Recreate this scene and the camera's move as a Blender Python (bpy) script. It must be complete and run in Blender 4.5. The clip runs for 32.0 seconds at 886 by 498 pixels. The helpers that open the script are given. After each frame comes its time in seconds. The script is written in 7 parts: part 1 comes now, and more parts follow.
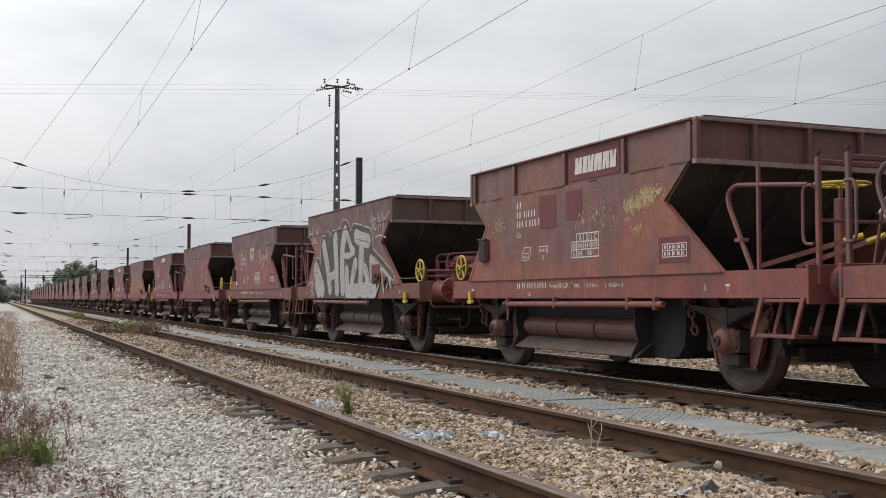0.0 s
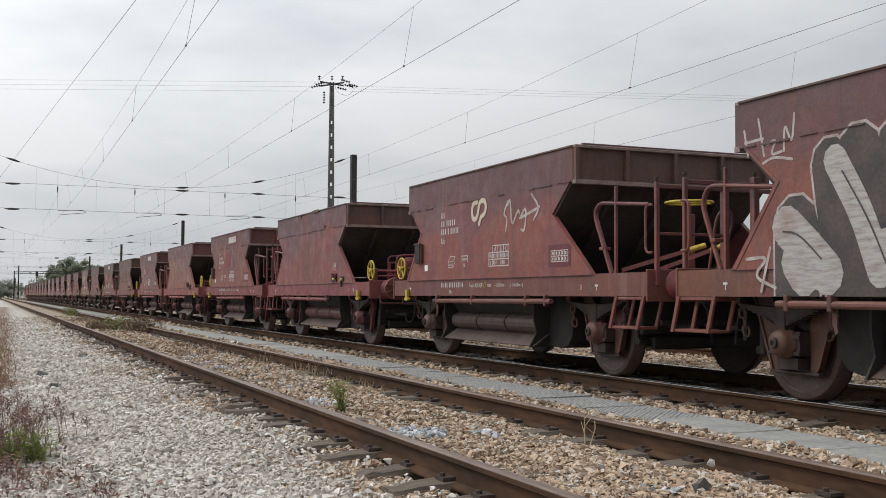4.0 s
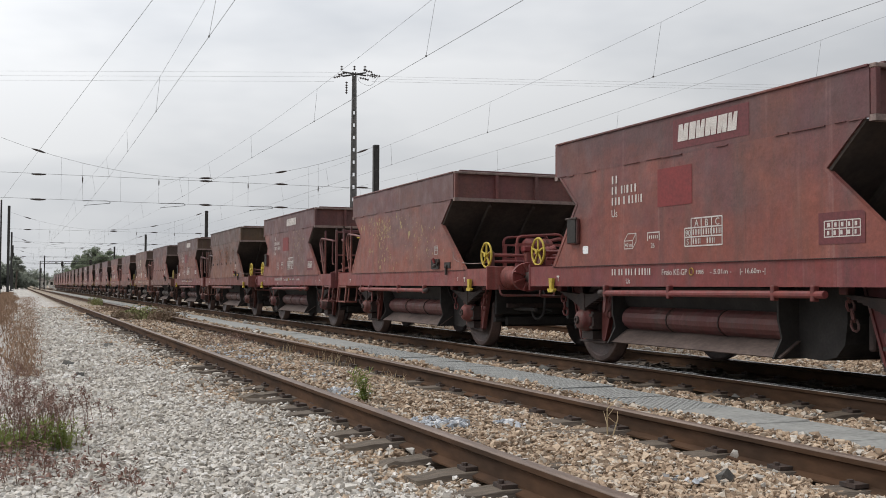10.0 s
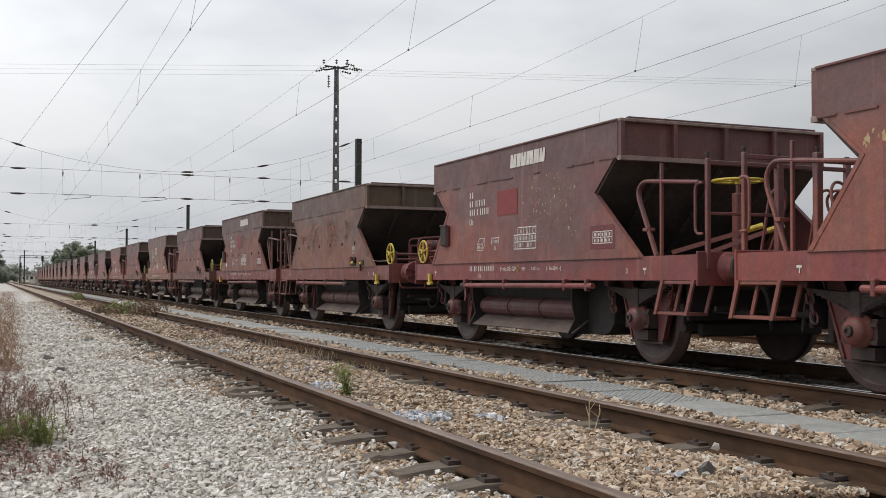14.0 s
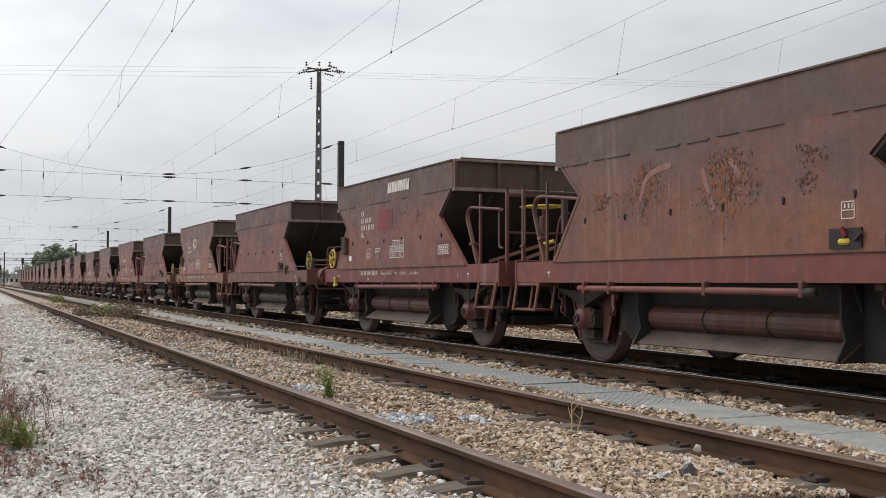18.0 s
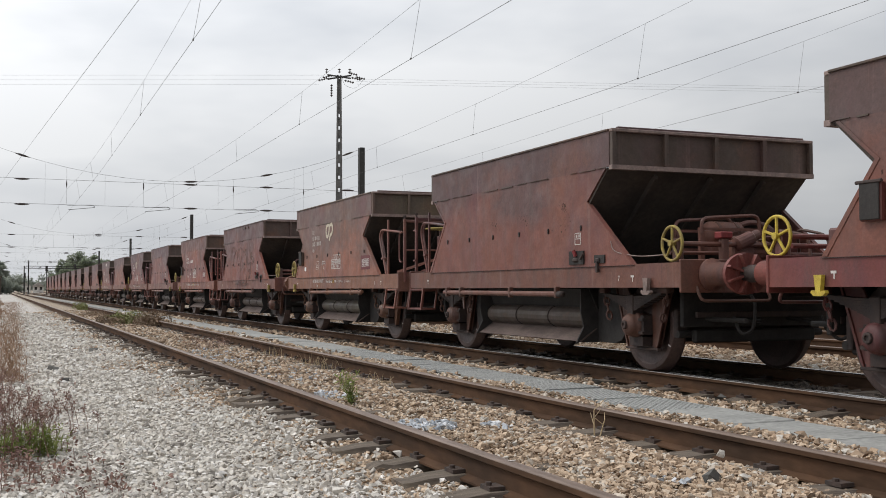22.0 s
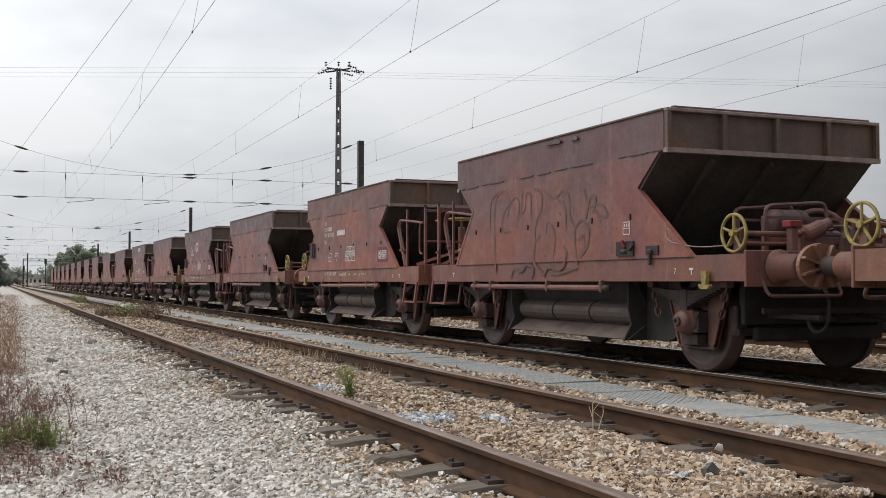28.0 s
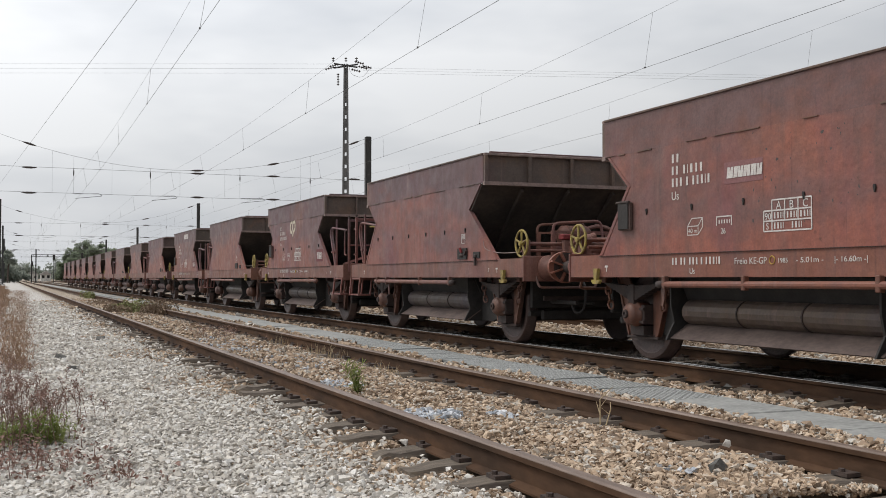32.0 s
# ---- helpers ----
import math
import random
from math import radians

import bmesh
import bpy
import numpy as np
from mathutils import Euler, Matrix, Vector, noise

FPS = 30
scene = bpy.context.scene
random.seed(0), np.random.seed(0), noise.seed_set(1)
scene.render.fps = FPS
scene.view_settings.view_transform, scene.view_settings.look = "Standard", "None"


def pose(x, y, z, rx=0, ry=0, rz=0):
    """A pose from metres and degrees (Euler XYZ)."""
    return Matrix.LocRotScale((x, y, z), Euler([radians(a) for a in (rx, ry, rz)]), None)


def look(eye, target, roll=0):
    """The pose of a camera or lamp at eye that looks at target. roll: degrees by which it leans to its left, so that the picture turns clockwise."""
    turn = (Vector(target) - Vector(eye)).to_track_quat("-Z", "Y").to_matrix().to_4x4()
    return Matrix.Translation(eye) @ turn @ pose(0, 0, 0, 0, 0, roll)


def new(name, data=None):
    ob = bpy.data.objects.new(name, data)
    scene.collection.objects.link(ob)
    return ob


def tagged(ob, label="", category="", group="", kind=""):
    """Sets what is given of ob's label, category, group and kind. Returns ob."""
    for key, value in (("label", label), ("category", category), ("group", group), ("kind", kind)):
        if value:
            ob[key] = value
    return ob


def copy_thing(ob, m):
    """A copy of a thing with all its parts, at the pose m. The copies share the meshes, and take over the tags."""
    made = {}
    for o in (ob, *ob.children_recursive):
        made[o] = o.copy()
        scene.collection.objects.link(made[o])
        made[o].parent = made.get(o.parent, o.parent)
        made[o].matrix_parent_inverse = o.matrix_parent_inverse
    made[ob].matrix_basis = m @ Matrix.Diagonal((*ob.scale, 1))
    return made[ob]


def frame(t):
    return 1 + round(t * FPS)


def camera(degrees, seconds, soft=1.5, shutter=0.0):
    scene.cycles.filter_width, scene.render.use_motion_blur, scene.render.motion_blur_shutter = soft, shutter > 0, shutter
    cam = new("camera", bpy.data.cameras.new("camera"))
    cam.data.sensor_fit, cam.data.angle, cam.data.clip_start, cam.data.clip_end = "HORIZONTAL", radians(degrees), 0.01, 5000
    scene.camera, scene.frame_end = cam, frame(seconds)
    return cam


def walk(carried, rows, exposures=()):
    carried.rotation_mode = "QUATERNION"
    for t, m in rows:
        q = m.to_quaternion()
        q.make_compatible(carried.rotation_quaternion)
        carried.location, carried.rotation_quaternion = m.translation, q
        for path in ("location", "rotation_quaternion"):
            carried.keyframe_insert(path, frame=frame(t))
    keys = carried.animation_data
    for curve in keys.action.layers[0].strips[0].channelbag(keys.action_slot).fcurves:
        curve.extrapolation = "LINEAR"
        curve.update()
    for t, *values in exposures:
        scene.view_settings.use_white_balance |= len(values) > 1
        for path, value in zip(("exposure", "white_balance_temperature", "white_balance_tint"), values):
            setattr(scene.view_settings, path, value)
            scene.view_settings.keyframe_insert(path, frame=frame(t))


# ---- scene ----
# The camera stands on one spot beside the track and is turned a little by hand.
EYE = (0.0, 0.0, 1.072)
cam = camera(45.28, 32.0, soft=0.92)


def aim(yaw, pitch, roll):
    """Degrees to the right of the track, upwards, and leaning to the right."""
    return pose(*EYE, 0, 0, -yaw) @ pose(0, 0, 0, 90 + pitch) @ pose(0, 0, 0, 0, 0, -roll)


# seconds, yaw, pitch, roll
LOOKS = [
    (0, 22.729, 2.698, -0.038), (0.5, 22.8, 2.721, -0.013), (1, 22.883, 2.721, 0.006), (1.5, 22.985, 2.704, -0.092), (2, 23.066, 2.732, -0.175),
    (2.5, 23.137, 2.715, -0.25), (3, 23.15, 2.702, -0.153), (3.5, 23.136, 2.661, -0.104), (5.5, 22.495, 2.237, -0.966), (6, 22.153, 2.162, -0.666),
    (6.5, 21.865, 2.096, -0.237), (7, 21.711, 2.053, -0.101), (7.5, 21.648, 2.047, -0.272), (8, 21.643, 2.021, -0.242), (8.5, 21.646, 2.002, -0.3),
    (9, 21.665, 1.976, -0.321), (9.5, 21.734, 1.983, -0.256), (10, 21.837, 2.025, -0.274), (10.5, 21.992, 2.087, 0.044), (11, 22.099, 2.1, 0.1),
    (11.5, 22.204, 2.047, -0.114), (12, 22.3, 1.998, -0.149), (12.5, 22.381, 1.946, -0.066), (13, 22.503, 1.87, 0.16), (13.5, 22.629, 1.808, 0.095),
    (14, 22.782, 1.708, -0.207), (14.5, 23.009, 1.591, -0.489), (16.5, 24.095, 1.637, 0.179), (17, 24.179, 1.705, 0.028), (17.5, 24.052, 1.779, -0.061),
    (18, 23.715, 1.84, -0.189), (18.5, 23.366, 1.892, -0.023), (19, 23.052, 1.962, 0.315), (19.5, 22.814, 2.076, 0.314), (20, 22.67, 2.101, 0.287),
    (20.5, 22.636, 2.14, 0.262), (21, 22.634, 2.171, 0.103), (21.5, 22.613, 2.175, -0.054), (22, 22.589, 2.152, 0.103), (22.5, 22.526, 2.11, 0.148),
    (23, 22.455, 2.133, 0.274), (23.5, 22.449, 2.112, 0.058), (24, 22.424, 2.09, -0.149), (24.5, 22.392, 2.065, 0.087), (25, 22.418, 2.06, 0.218),
    (25.5, 22.432, 2.024, 0.169), (27.5, 22.628, 1.844, 0.199), (28, 22.637, 1.797, -0), (28.5, 22.637, 1.797, -0), (29, 22.683, 1.749, -0.108),
    (29.5, 22.662, 1.673, 0.015), (30, 22.567, 1.606, 0.074), (30.5, 22.46, 1.583, 0.187), (31, 22.333, 1.552, -0.017), (31.5, 22.262, 1.535, -0.141),
    (32, 22.243, 1.571, -0.011),
]
walk(cam, [(t, aim(yaw, pitch, roll)) for t, yaw, pitch, roll in LOOKS], [(0.0, 0.0), (10.0, 0.0), (17.0, 0.06), (28.0, 0.07), (32.0, 0.06)])

# ---- light: an overcast day ----
world = bpy.data.worlds.new("overcast_sky")
scene.world = world
world.use_nodes = True
wn, wl = world.node_tree.nodes, world.node_tree.links
wn.clear()
w_out = wn.new("ShaderNodeOutputWorld")
w_bg = wn.new("ShaderNodeBackground")
w_sky = wn.new("ShaderNodeTexSky")
w_sky.sky_type = "NISHITA"
w_sky.sun_disc = False
w_sky.sun_elevation, w_sky.sun_rotation = radians(52), radians(-60)
w_sky.air_density, w_sky.dust_density = 1.0, 4.0
w_dim = wn.new("ShaderNodeVectorMath")
w_dim.operation = "SCALE"
w_dim.inputs["Scale"].default_value = 0.09
w_co = wn.new("ShaderNodeTexCoord")
w_map = wn.new("ShaderNodeMapping")
w_map.inputs["Scale"].default_value = (1.0, 1.0, 3.2)
w_noise = wn.new("ShaderNodeTexNoise")
w_noise.inputs["Scale"].default_value = 1.7
w_noise.inputs["Detail"].default_value = 5.0
w_noise.inputs["Roughness"].default_value = 0.52
w_ramp = wn.new("ShaderNodeValToRGB")
w_ramp.color_ramp.elements[0].position = 0.36
w_ramp.color_ramp.elements[0].color = (0.555, 0.59, 0.645, 1)
w_ramp.color_ramp.elements[1].position = 0.63
w_ramp.color_ramp.elements[1].color = (0.955, 0.967, 0.985, 1)
w_mix = wn.new("ShaderNodeMix")
w_mix.data_type = "RGBA"
w_mix.inputs["Factor"].default_value = 0.9
wl.new(w_co.outputs["Generated"], w_map.inputs["Vector"])
wl.new(w_map.outputs["Vector"], w_noise.inputs["Vector"])
wl.new(w_noise.outputs["Fac"], w_ramp.inputs["Fac"])
wl.new(w_sky.outputs["Color"], w_dim.inputs[0])
wl.new(w_dim.outputs["Vector"], w_mix.inputs["A"])
wl.new(w_ramp.outputs["Color"], w_mix.inputs["B"])
# the cloud is brighter towards the hidden sun
w_dot = wn.new("ShaderNodeVectorMath")
w_dot.operation = "DOT_PRODUCT"
w_dot.inputs[1].default_value = (-0.62, 0.34, 0.72)
w_glow = wn.new("ShaderNodeMapRange")
w_glow.inputs["From Min"].default_value, w_glow.inputs["From Max"].default_value = -0.4, 0.85
w_glow.inputs["To Min"].default_value, w_glow.inputs["To Max"].default_value = 0.53, 1.31
w_lit = wn.new("ShaderNodeVectorMath")
w_lit.operation = "SCALE"
wl.new(w_co.outputs["Generated"], w_dot.inputs[0])
wl.new(w_dot.outputs["Value"], w_glow.inputs["Value"])
# and greyer low down, where it is seen edge on
w_sep = wn.new("ShaderNodeSeparateXYZ")
w_low = wn.new("ShaderNodeMapRange")
w_low.interpolation_type = "SMOOTHSTEP"
w_low.inputs["From Min"].default_value, w_low.inputs["From Max"].default_value = 0.07, 0.28
w_low.inputs["To Min"].default_value, w_low.inputs["To Max"].default_value = 0.85, 1.06
w_all = wn.new("ShaderNodeMath")
w_all.operation = "MULTIPLY"
wl.new(w_co.outputs["Generated"], w_sep.inputs[0])
wl.new(w_sep.outputs["Z"], w_low.inputs["Value"])
wl.new(w_glow.outputs["Result"], w_all.inputs[0])
wl.new(w_low.outputs["Result"], w_all.inputs[1])
wl.new(w_mix.outputs["Result"], w_lit.inputs[0])
wl.new(w_all.outputs[0], w_lit.inputs["Scale"])
wl.new(w_lit.outputs["Vector"], w_bg.inputs["Color"])
w_bg.inputs["Strength"].default_value = 1.0
wl.new(w_bg.outputs["Background"], w_out.inputs["Surface"])

sun = new("sun", bpy.data.lights.new("sun", "SUN"))
sun.data.energy, sun.data.angle, sun.data.color = 1.5, radians(25), (1.0, 0.96, 0.9)
sun.matrix_world = look((-20, 12, 30), (0, 0, 0))
scene.view_settings.exposure = 0.0


# ---- materials ----
def nodes_of(name):
    m = bpy.data.materials.new(name)
    m.use_nodes = True
    n, l = m.node_tree.nodes, m.node_tree.links
    return m, n, l, n["Principled BSDF"]


def noise_node(n, l, vec, scale, detail=4.0, rough=0.55, w=None):
    t = n.new("ShaderNodeTexNoise")
    t.inputs["Scale"].default_value, t.inputs["Detail"].default_value = scale, detail
    t.inputs["Roughness"].default_value = rough
    if w is not None:
        t.noise_dimensions = "4D"
        l.new(w, t.inputs["W"])
    if vec is not None:
        l.new(vec, t.inputs["Vector"])
    return t.outputs["Fac"]


def ramp_node(n, l, fac, p0, p1, c0=(0, 0, 0), c1=(1, 1, 1)):
    r = n.new("ShaderNodeValToRGB")
    r.color_ramp.elements[0].position, r.color_ramp.elements[1].position = p0, p1
    r.color_ramp.elements[0].color, r.color_ramp.elements[1].color = (*c0, 1), (*c1, 1)
    l.new(fac, r.inputs["Fac"])
    return r.outputs["Color"]


def mix_node(n, l, fac, a, b, blend="MIX"):
    m = n.new("ShaderNodeMix")
    m.data_type, m.blend_type = "RGBA", blend
    for sock, val in (("Factor", fac), ("A", a), ("B", b)):
        s = m.inputs[sock]
        if isinstance(val, bpy.types.NodeSocket):
            l.new(val, s)
        elif sock == "Factor":
            s.default_value = val
        else:
            s.default_value = (*val, 1)
    return m.outputs["Result"]


def coords(n, l, scale=(1, 1, 1)):
    c = n.new("ShaderNodeTexCoord")
    m = n.new("ShaderNodeMapping")
    m.inputs["Scale"].default_value = scale
    l.new(c.outputs["Object"], m.inputs["Vector"])
    return m.outputs["Vector"]


def bump(n, l, bsdf, height, strength=0.3, dist=0.02):
    b = n.new("ShaderNodeBump")
    b.inputs["Strength"].default_value, b.inputs["Distance"].default_value = strength, dist
    l.new(height, b.inputs["Height"])
    l.new(b.outputs["Normal"], bsdf.inputs["Normal"])


def plain(name, c0, c1, rough=0.7, metal=0.0, scale=8.0, bumpy=0.25, dist=0.01, stretch=(1, 1, 1), gloss=0.5):
    """Two colours mottled at two scales."""
    m, n, l, b = nodes_of(name)
    v = coords(n, l, stretch)
    a = noise_node(n, l, v, scale)
    f = noise_node(n, l, v, scale * 7, 3)
    col = mix_node(n, l, ramp_node(n, l, a, 0.35, 0.65), c0, c1)
    dark = ramp_node(n, l, f, 0.3, 0.7, (0.75, 0.75, 0.75), (1.12, 1.12, 1.12))
    l.new(mix_node(n, l, 1.0, col, dark, "MULTIPLY"), b.inputs["Base Color"])
    b.inputs["Roughness"].default_value, b.inputs["Metallic"].default_value = rough, metal
    b.inputs["Specular IOR Level"].default_value = gloss
    if bumpy:
        bump(n, l, b, f, bumpy, dist)
    return m


def wagon_paint(name, shade=(1, 1, 1), dirt=0.5, rust=0.5, marks=True):
    """Faded oxide paint; the wagon's own colour and seed come from the object's colour."""
    m, n, l, b = nodes_of(name)
    info = n.new("ShaderNodeObjectInfo")
    seed = n.new("ShaderNodeMath")
    seed.operation = "MULTIPLY"
    seed.inputs[1].default_value = 37.0
    l.new(info.outputs["Alpha"], seed.inputs[0])
    w = seed.outputs[0]
    v = coords(n, l)
    streak = coords(n, l, (3.0, 3.0, 0.25))
    base = mix_node(n, l, 1.0, info.outputs["Color"], shade, "MULTIPLY")
    big = noise_node(n, l, v, 0.9, 4, 0.6, w)
    mid = noise_node(n, l, v, 4.5, 5, 0.6, w)
    fine = noise_node(n, l, v, 45.0, 3, 0.6, w)
    runs = noise_node(n, l, streak, 2.2, 4, 0.6, w)
    faded = mix_node(n, l, 1.0, base, (1.24, 1.1, 0.96), "MULTIPLY")
    orange = mix_node(n, l, 1.0, base, (1.3, 1.22, 0.88), "MULTIPLY")
    mauve = mix_node(n, l, 1.0, base, (0.86, 0.82, 1.12), "MULTIPLY")
    brown = mix_node(n, l, 1.0, base, (0.76, 0.98, 1.12), "MULTIPLY")
    huge = noise_node(n, l, coords(n, l, (1, 0.55, 1.3)), 0.75, 5, 0.62, w)
    sep = n.new("ShaderNodeSeparateXYZ")
    l.new(v, sep.inputs[0])
    wash = n.new("ShaderNodeMath")
    wash.operation = "MULTIPLY_ADD"
    wash.inputs[1].default_value = -0.22
    l.new(sep.outputs["Z"], wash.inputs[0])
    l.new(huge, wash.inputs[2])
    col = mix_node(n, l, ramp_node(n, l, wash.outputs[0], 0.03, 0.17), brown, faded)
    col = mix_node(n, l, ramp_node(n, l, big, 0.52, 0.7, (0, 0, 0), (0.7, 0.7, 0.7)), col, orange)
    col = mix_node(n, l, ramp_node(n, l, noise_node(n, l, coords(n, l, (1.3, 1.3, 0.5)), 1.3, 5, 0.62, w), 0.5, 0.68, (0, 0, 0), (0.75, 0.75, 0.75)), col, mauve)
    dusty = mix_node(n, l, ramp_node(n, l, runs, 0.48, 0.72, (0, 0, 0), (dirt, dirt, dirt)), col, (0.075, 0.055, 0.048))
    chalk = mix_node(n, l, ramp_node(n, l, mid, 0.58, 0.82, (0, 0, 0), (0.3, 0.3, 0.3)), dusty, (0.26, 0.13, 0.09))
    chalk = mix_node(n, l, ramp_node(n, l, noise_node(n, l, coords(n, l, (5.0, 5.0, 0.2)), 1.5, 4, 0.65, w), 0.58, 0.74, (0, 0, 0), (0.36, 0.36, 0.36)), chalk, (0.3, 0.19, 0.17))
    if marks:
        drips = noise_node(n, l, coords(n, l, (9.0, 9.0, 0.35)), 1.7, 4, 0.6, w)
        chalk = mix_node(n, l, ramp_node(n, l, drips, 0.6, 0.72, (0, 0, 0), (0.5, 0.5, 0.5)), chalk, (0.07, 0.03, 0.028))
        spots = noise_node(n, l, v, 9.0, 6, 0.7, w)
        gate = noise_node(n, l, v, 0.7, 2, 0.5, w)
        both = n.new("ShaderNodeMath")
        both.operation = "MULTIPLY"
        l.new(ramp_node(n, l, spots, 0.62, 0.67), both.inputs[0])
        l.new(ramp_node(n, l, gate, 0.5, 0.62, (0, 0, 0), (rust, rust, rust)), both.inputs[1])
        chalk = mix_node(n, l, both.outputs[0], chalk, (0.05, 0.024, 0.018))
    fin = ramp_node(n, l, fine, 0.3, 0.7, (0.82, 0.82, 0.82), (1.12, 1.12, 1.12))
    speck = noise_node(n, l, v, 26.0, 5, 0.75, w)
    chalk = mix_node(n, l, ramp_node(n, l, speck, 0.64, 0.72, (0, 0, 0), (0.55, 0.55, 0.55)), chalk, (0.06, 0.032, 0.026))
    mott = noise_node(n, l, v, 11.0, 6, 0.7, w)
    chalk = mix_node(n, l, 1.0, chalk, ramp_node(n, l, mott, 0.32, 0.68, (0.84, 0.82, 0.82), (1.14, 1.13, 1.12)), "MULTIPLY")
    l.new(mix_node(n, l, 1.0, chalk, fin, "MULTIPLY"), b.inputs["Base Color"])
    l.new(ramp_node(n, l, mid, 0.3, 0.7, (0.42, 0.42, 0.42), (0.74, 0.74, 0.74)), b.inputs["Roughness"])
    dents = n.new("ShaderNodeMath")
    dents.operation = "MULTIPLY_ADD"
    dents.inputs[1].default_value = 3.5
    l.new(noise_node(n, l, v, 1.6, 2, 0.4, w), dents.inputs[0])
    l.new(mid, dents.inputs[2])
    bump(n, l, b, dents.outputs[0], 0.5, 0.018)
    return m


def island_stones(name, lo, hi, extra=None, mid=None):
    """Broken stone whose colour changes from piece to piece."""
    m, n, l, b = nodes_of(name)
    g = n.new("ShaderNodeNewGeometry")
    r = n.new("ShaderNodeValToRGB")
    r.color_ramp.elements[0].position, r.color_ramp.elements[0].color = 0.0, (*lo, 1)
    r.color_ramp.elements[1].position, r.color_ramp.elements[1].color = 0.75, (*hi, 1)
    if extra:
        e = r.color_ramp.elements.new(0.97)
        e.color = (*extra, 1)
    if mid:
        e = r.color_ramp.elements.new(0.3)
        e.color = (*mid, 1)
    l.new(g.outputs["Random Per Island"], r.inputs["Fac"])
    v = coords(n, l)
    f = noise_node(n, l, v, 60.0, 3)
    dark = ramp_node(n, l, f, 0.3, 0.7, (0.8, 0.8, 0.8), (1.1, 1.1, 1.1))
    l.new(mix_node(n, l, 1.0, r.outputs["Color"], dark, "MULTIPLY"), b.inputs["Base Color"])
    b.inputs["Roughness"].default_value = 0.9
    return m


def ground_paint(name):
    """Fine crushed stone, tan along the tracks and grey beside them, dusty grass further off."""
    m, n, l, b = nodes_of(name)
    c = n.new("ShaderNodeTexCoord")
    v = c.outputs["Object"]
    sep = n.new("ShaderNodeSeparateXYZ")
    l.new(v, sep.inputs[0])
    vor = n.new("ShaderNodeTexVoronoi")
    vor.inputs["Scale"].default_value = 20.0
    l.new(v, vor.inputs["Vector"])
    spread = noise_node(n, l, v, 0.5, 3)
    wob = n.new("ShaderNodeMath")
    wob.operation = "MULTIPLY_ADD"
    wob.inputs[1].default_value = 0.9
    l.new(spread, wob.inputs[0])
    l.new(sep.outputs["X"], wob.inputs[2])
    scale_x = n.new("ShaderNodeMapRange")
    scale_x.inputs["From Min"].default_value, scale_x.inputs["From Max"].default_value = 2.2, 3.0
    l.new(wob.outputs[0], scale_x.inputs["Value"])
    grey = ramp_node(n, l, vor.outputs["Color"], 0.1, 0.9, (0.3, 0.275, 0.245), (0.62, 0.59, 0.55))
    tan = ramp_node(n, l, vor.outputs["Color"], 0.1, 0.9, (0.2, 0.155, 0.112), (0.42, 0.345, 0.265))
    col = mix_node(n, l, scale_x.outputs["Result"], grey, tan)
    l.new(col, b.inputs["Base Color"])
    b.inputs["Roughness"].default_value = 0.95
    bump(n, l, b, vor.outputs["Distance"], 0.8, 0.02)
    return m


M_HULL = wagon_paint("oxide_paint_hull")
M_BAND = wagon_paint("oxide_paint_upper", (0.8, 0.87, 0.92), 0.22, 0.2)
M_FRAME = wagon_paint("oxide_paint_frame", (0.88, 0.73, 0.84), 0.5, 0.3)
M_END = wagon_paint("oxide_paint_end", (0.68, 0.93, 0.78), 0.4, 0.1)
# dust colour, with the shade under the hopper end mixed in
M_UNDER = plain("dusty_shaded_end_plate", (0.066, 0.05, 0.04), (0.038, 0.031, 0.026), 0.9, 0.0, 2.5)
M_GEAR = plain("grimy_running_gear", (0.052, 0.032, 0.027), (0.028, 0.02, 0.018), 0.75, 0.0, 6)
M_GEAR_RED = wagon_paint("oxide_paint_gear", (0.6, 0.54, 0.6), 0.9, 0.2, False)
M_RAILING = wagon_paint("worn_railing_paint", (0.84, 0.84, 0.92), 0.4, 0.2, False)
M_LEDGE = plain("scuffed_ledge_steel", (0.28, 0.2, 0.175), (0.17, 0.125, 0.11), 0.6, 0, 6)
M_GATE = wagon_paint("dusty_gate_paint", (0.5, 0.6, 0.68), 0.85, 0.2, False)
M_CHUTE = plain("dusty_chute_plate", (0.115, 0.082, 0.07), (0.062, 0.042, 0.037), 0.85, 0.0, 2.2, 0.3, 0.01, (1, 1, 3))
# near-black for grimy steel, and for shade painted onto underframe parts
M_DARK = plain("soot_and_shade_steel", (0.03, 0.026, 0.024), (0.015, 0.013, 0.012), 0.8, 0.0, 5)
M_TREAD = plain("wheel_steel", (0.052, 0.032, 0.028), (0.08, 0.05, 0.043), 0.5, 0.3, 5)
M_YELLOW = plain("chipped_yellow_paint", (0.55, 0.42, 0.05), (0.42, 0.3, 0.04), 0.6, 0.0, 14)
M_YELLOW_DULL = plain("grimy_yellow_paint", (0.34, 0.26, 0.06), (0.2, 0.15, 0.06), 0.75, 0.0, 12)
M_CREAM = plain("yellowed_cream_paint", (0.6, 0.54, 0.43), (0.5, 0.44, 0.35), 0.8, 0.0, 12, 0)
M_WHITE = plain("weathered_white_paint", (0.62, 0.59, 0.56), (0.5, 0.45, 0.42), 0.8, 0.0, 12, 0)
M_PATCH = plain("fresh_red_patch", (0.2, 0.022, 0.022), (0.16, 0.02, 0.02), 0.6, 0.0, 4, 0)
M_DARKPATCH = plain("dark_red_patch", (0.14, 0.03, 0.034), (0.115, 0.028, 0.031), 0.65, 0.0, 4, 0)
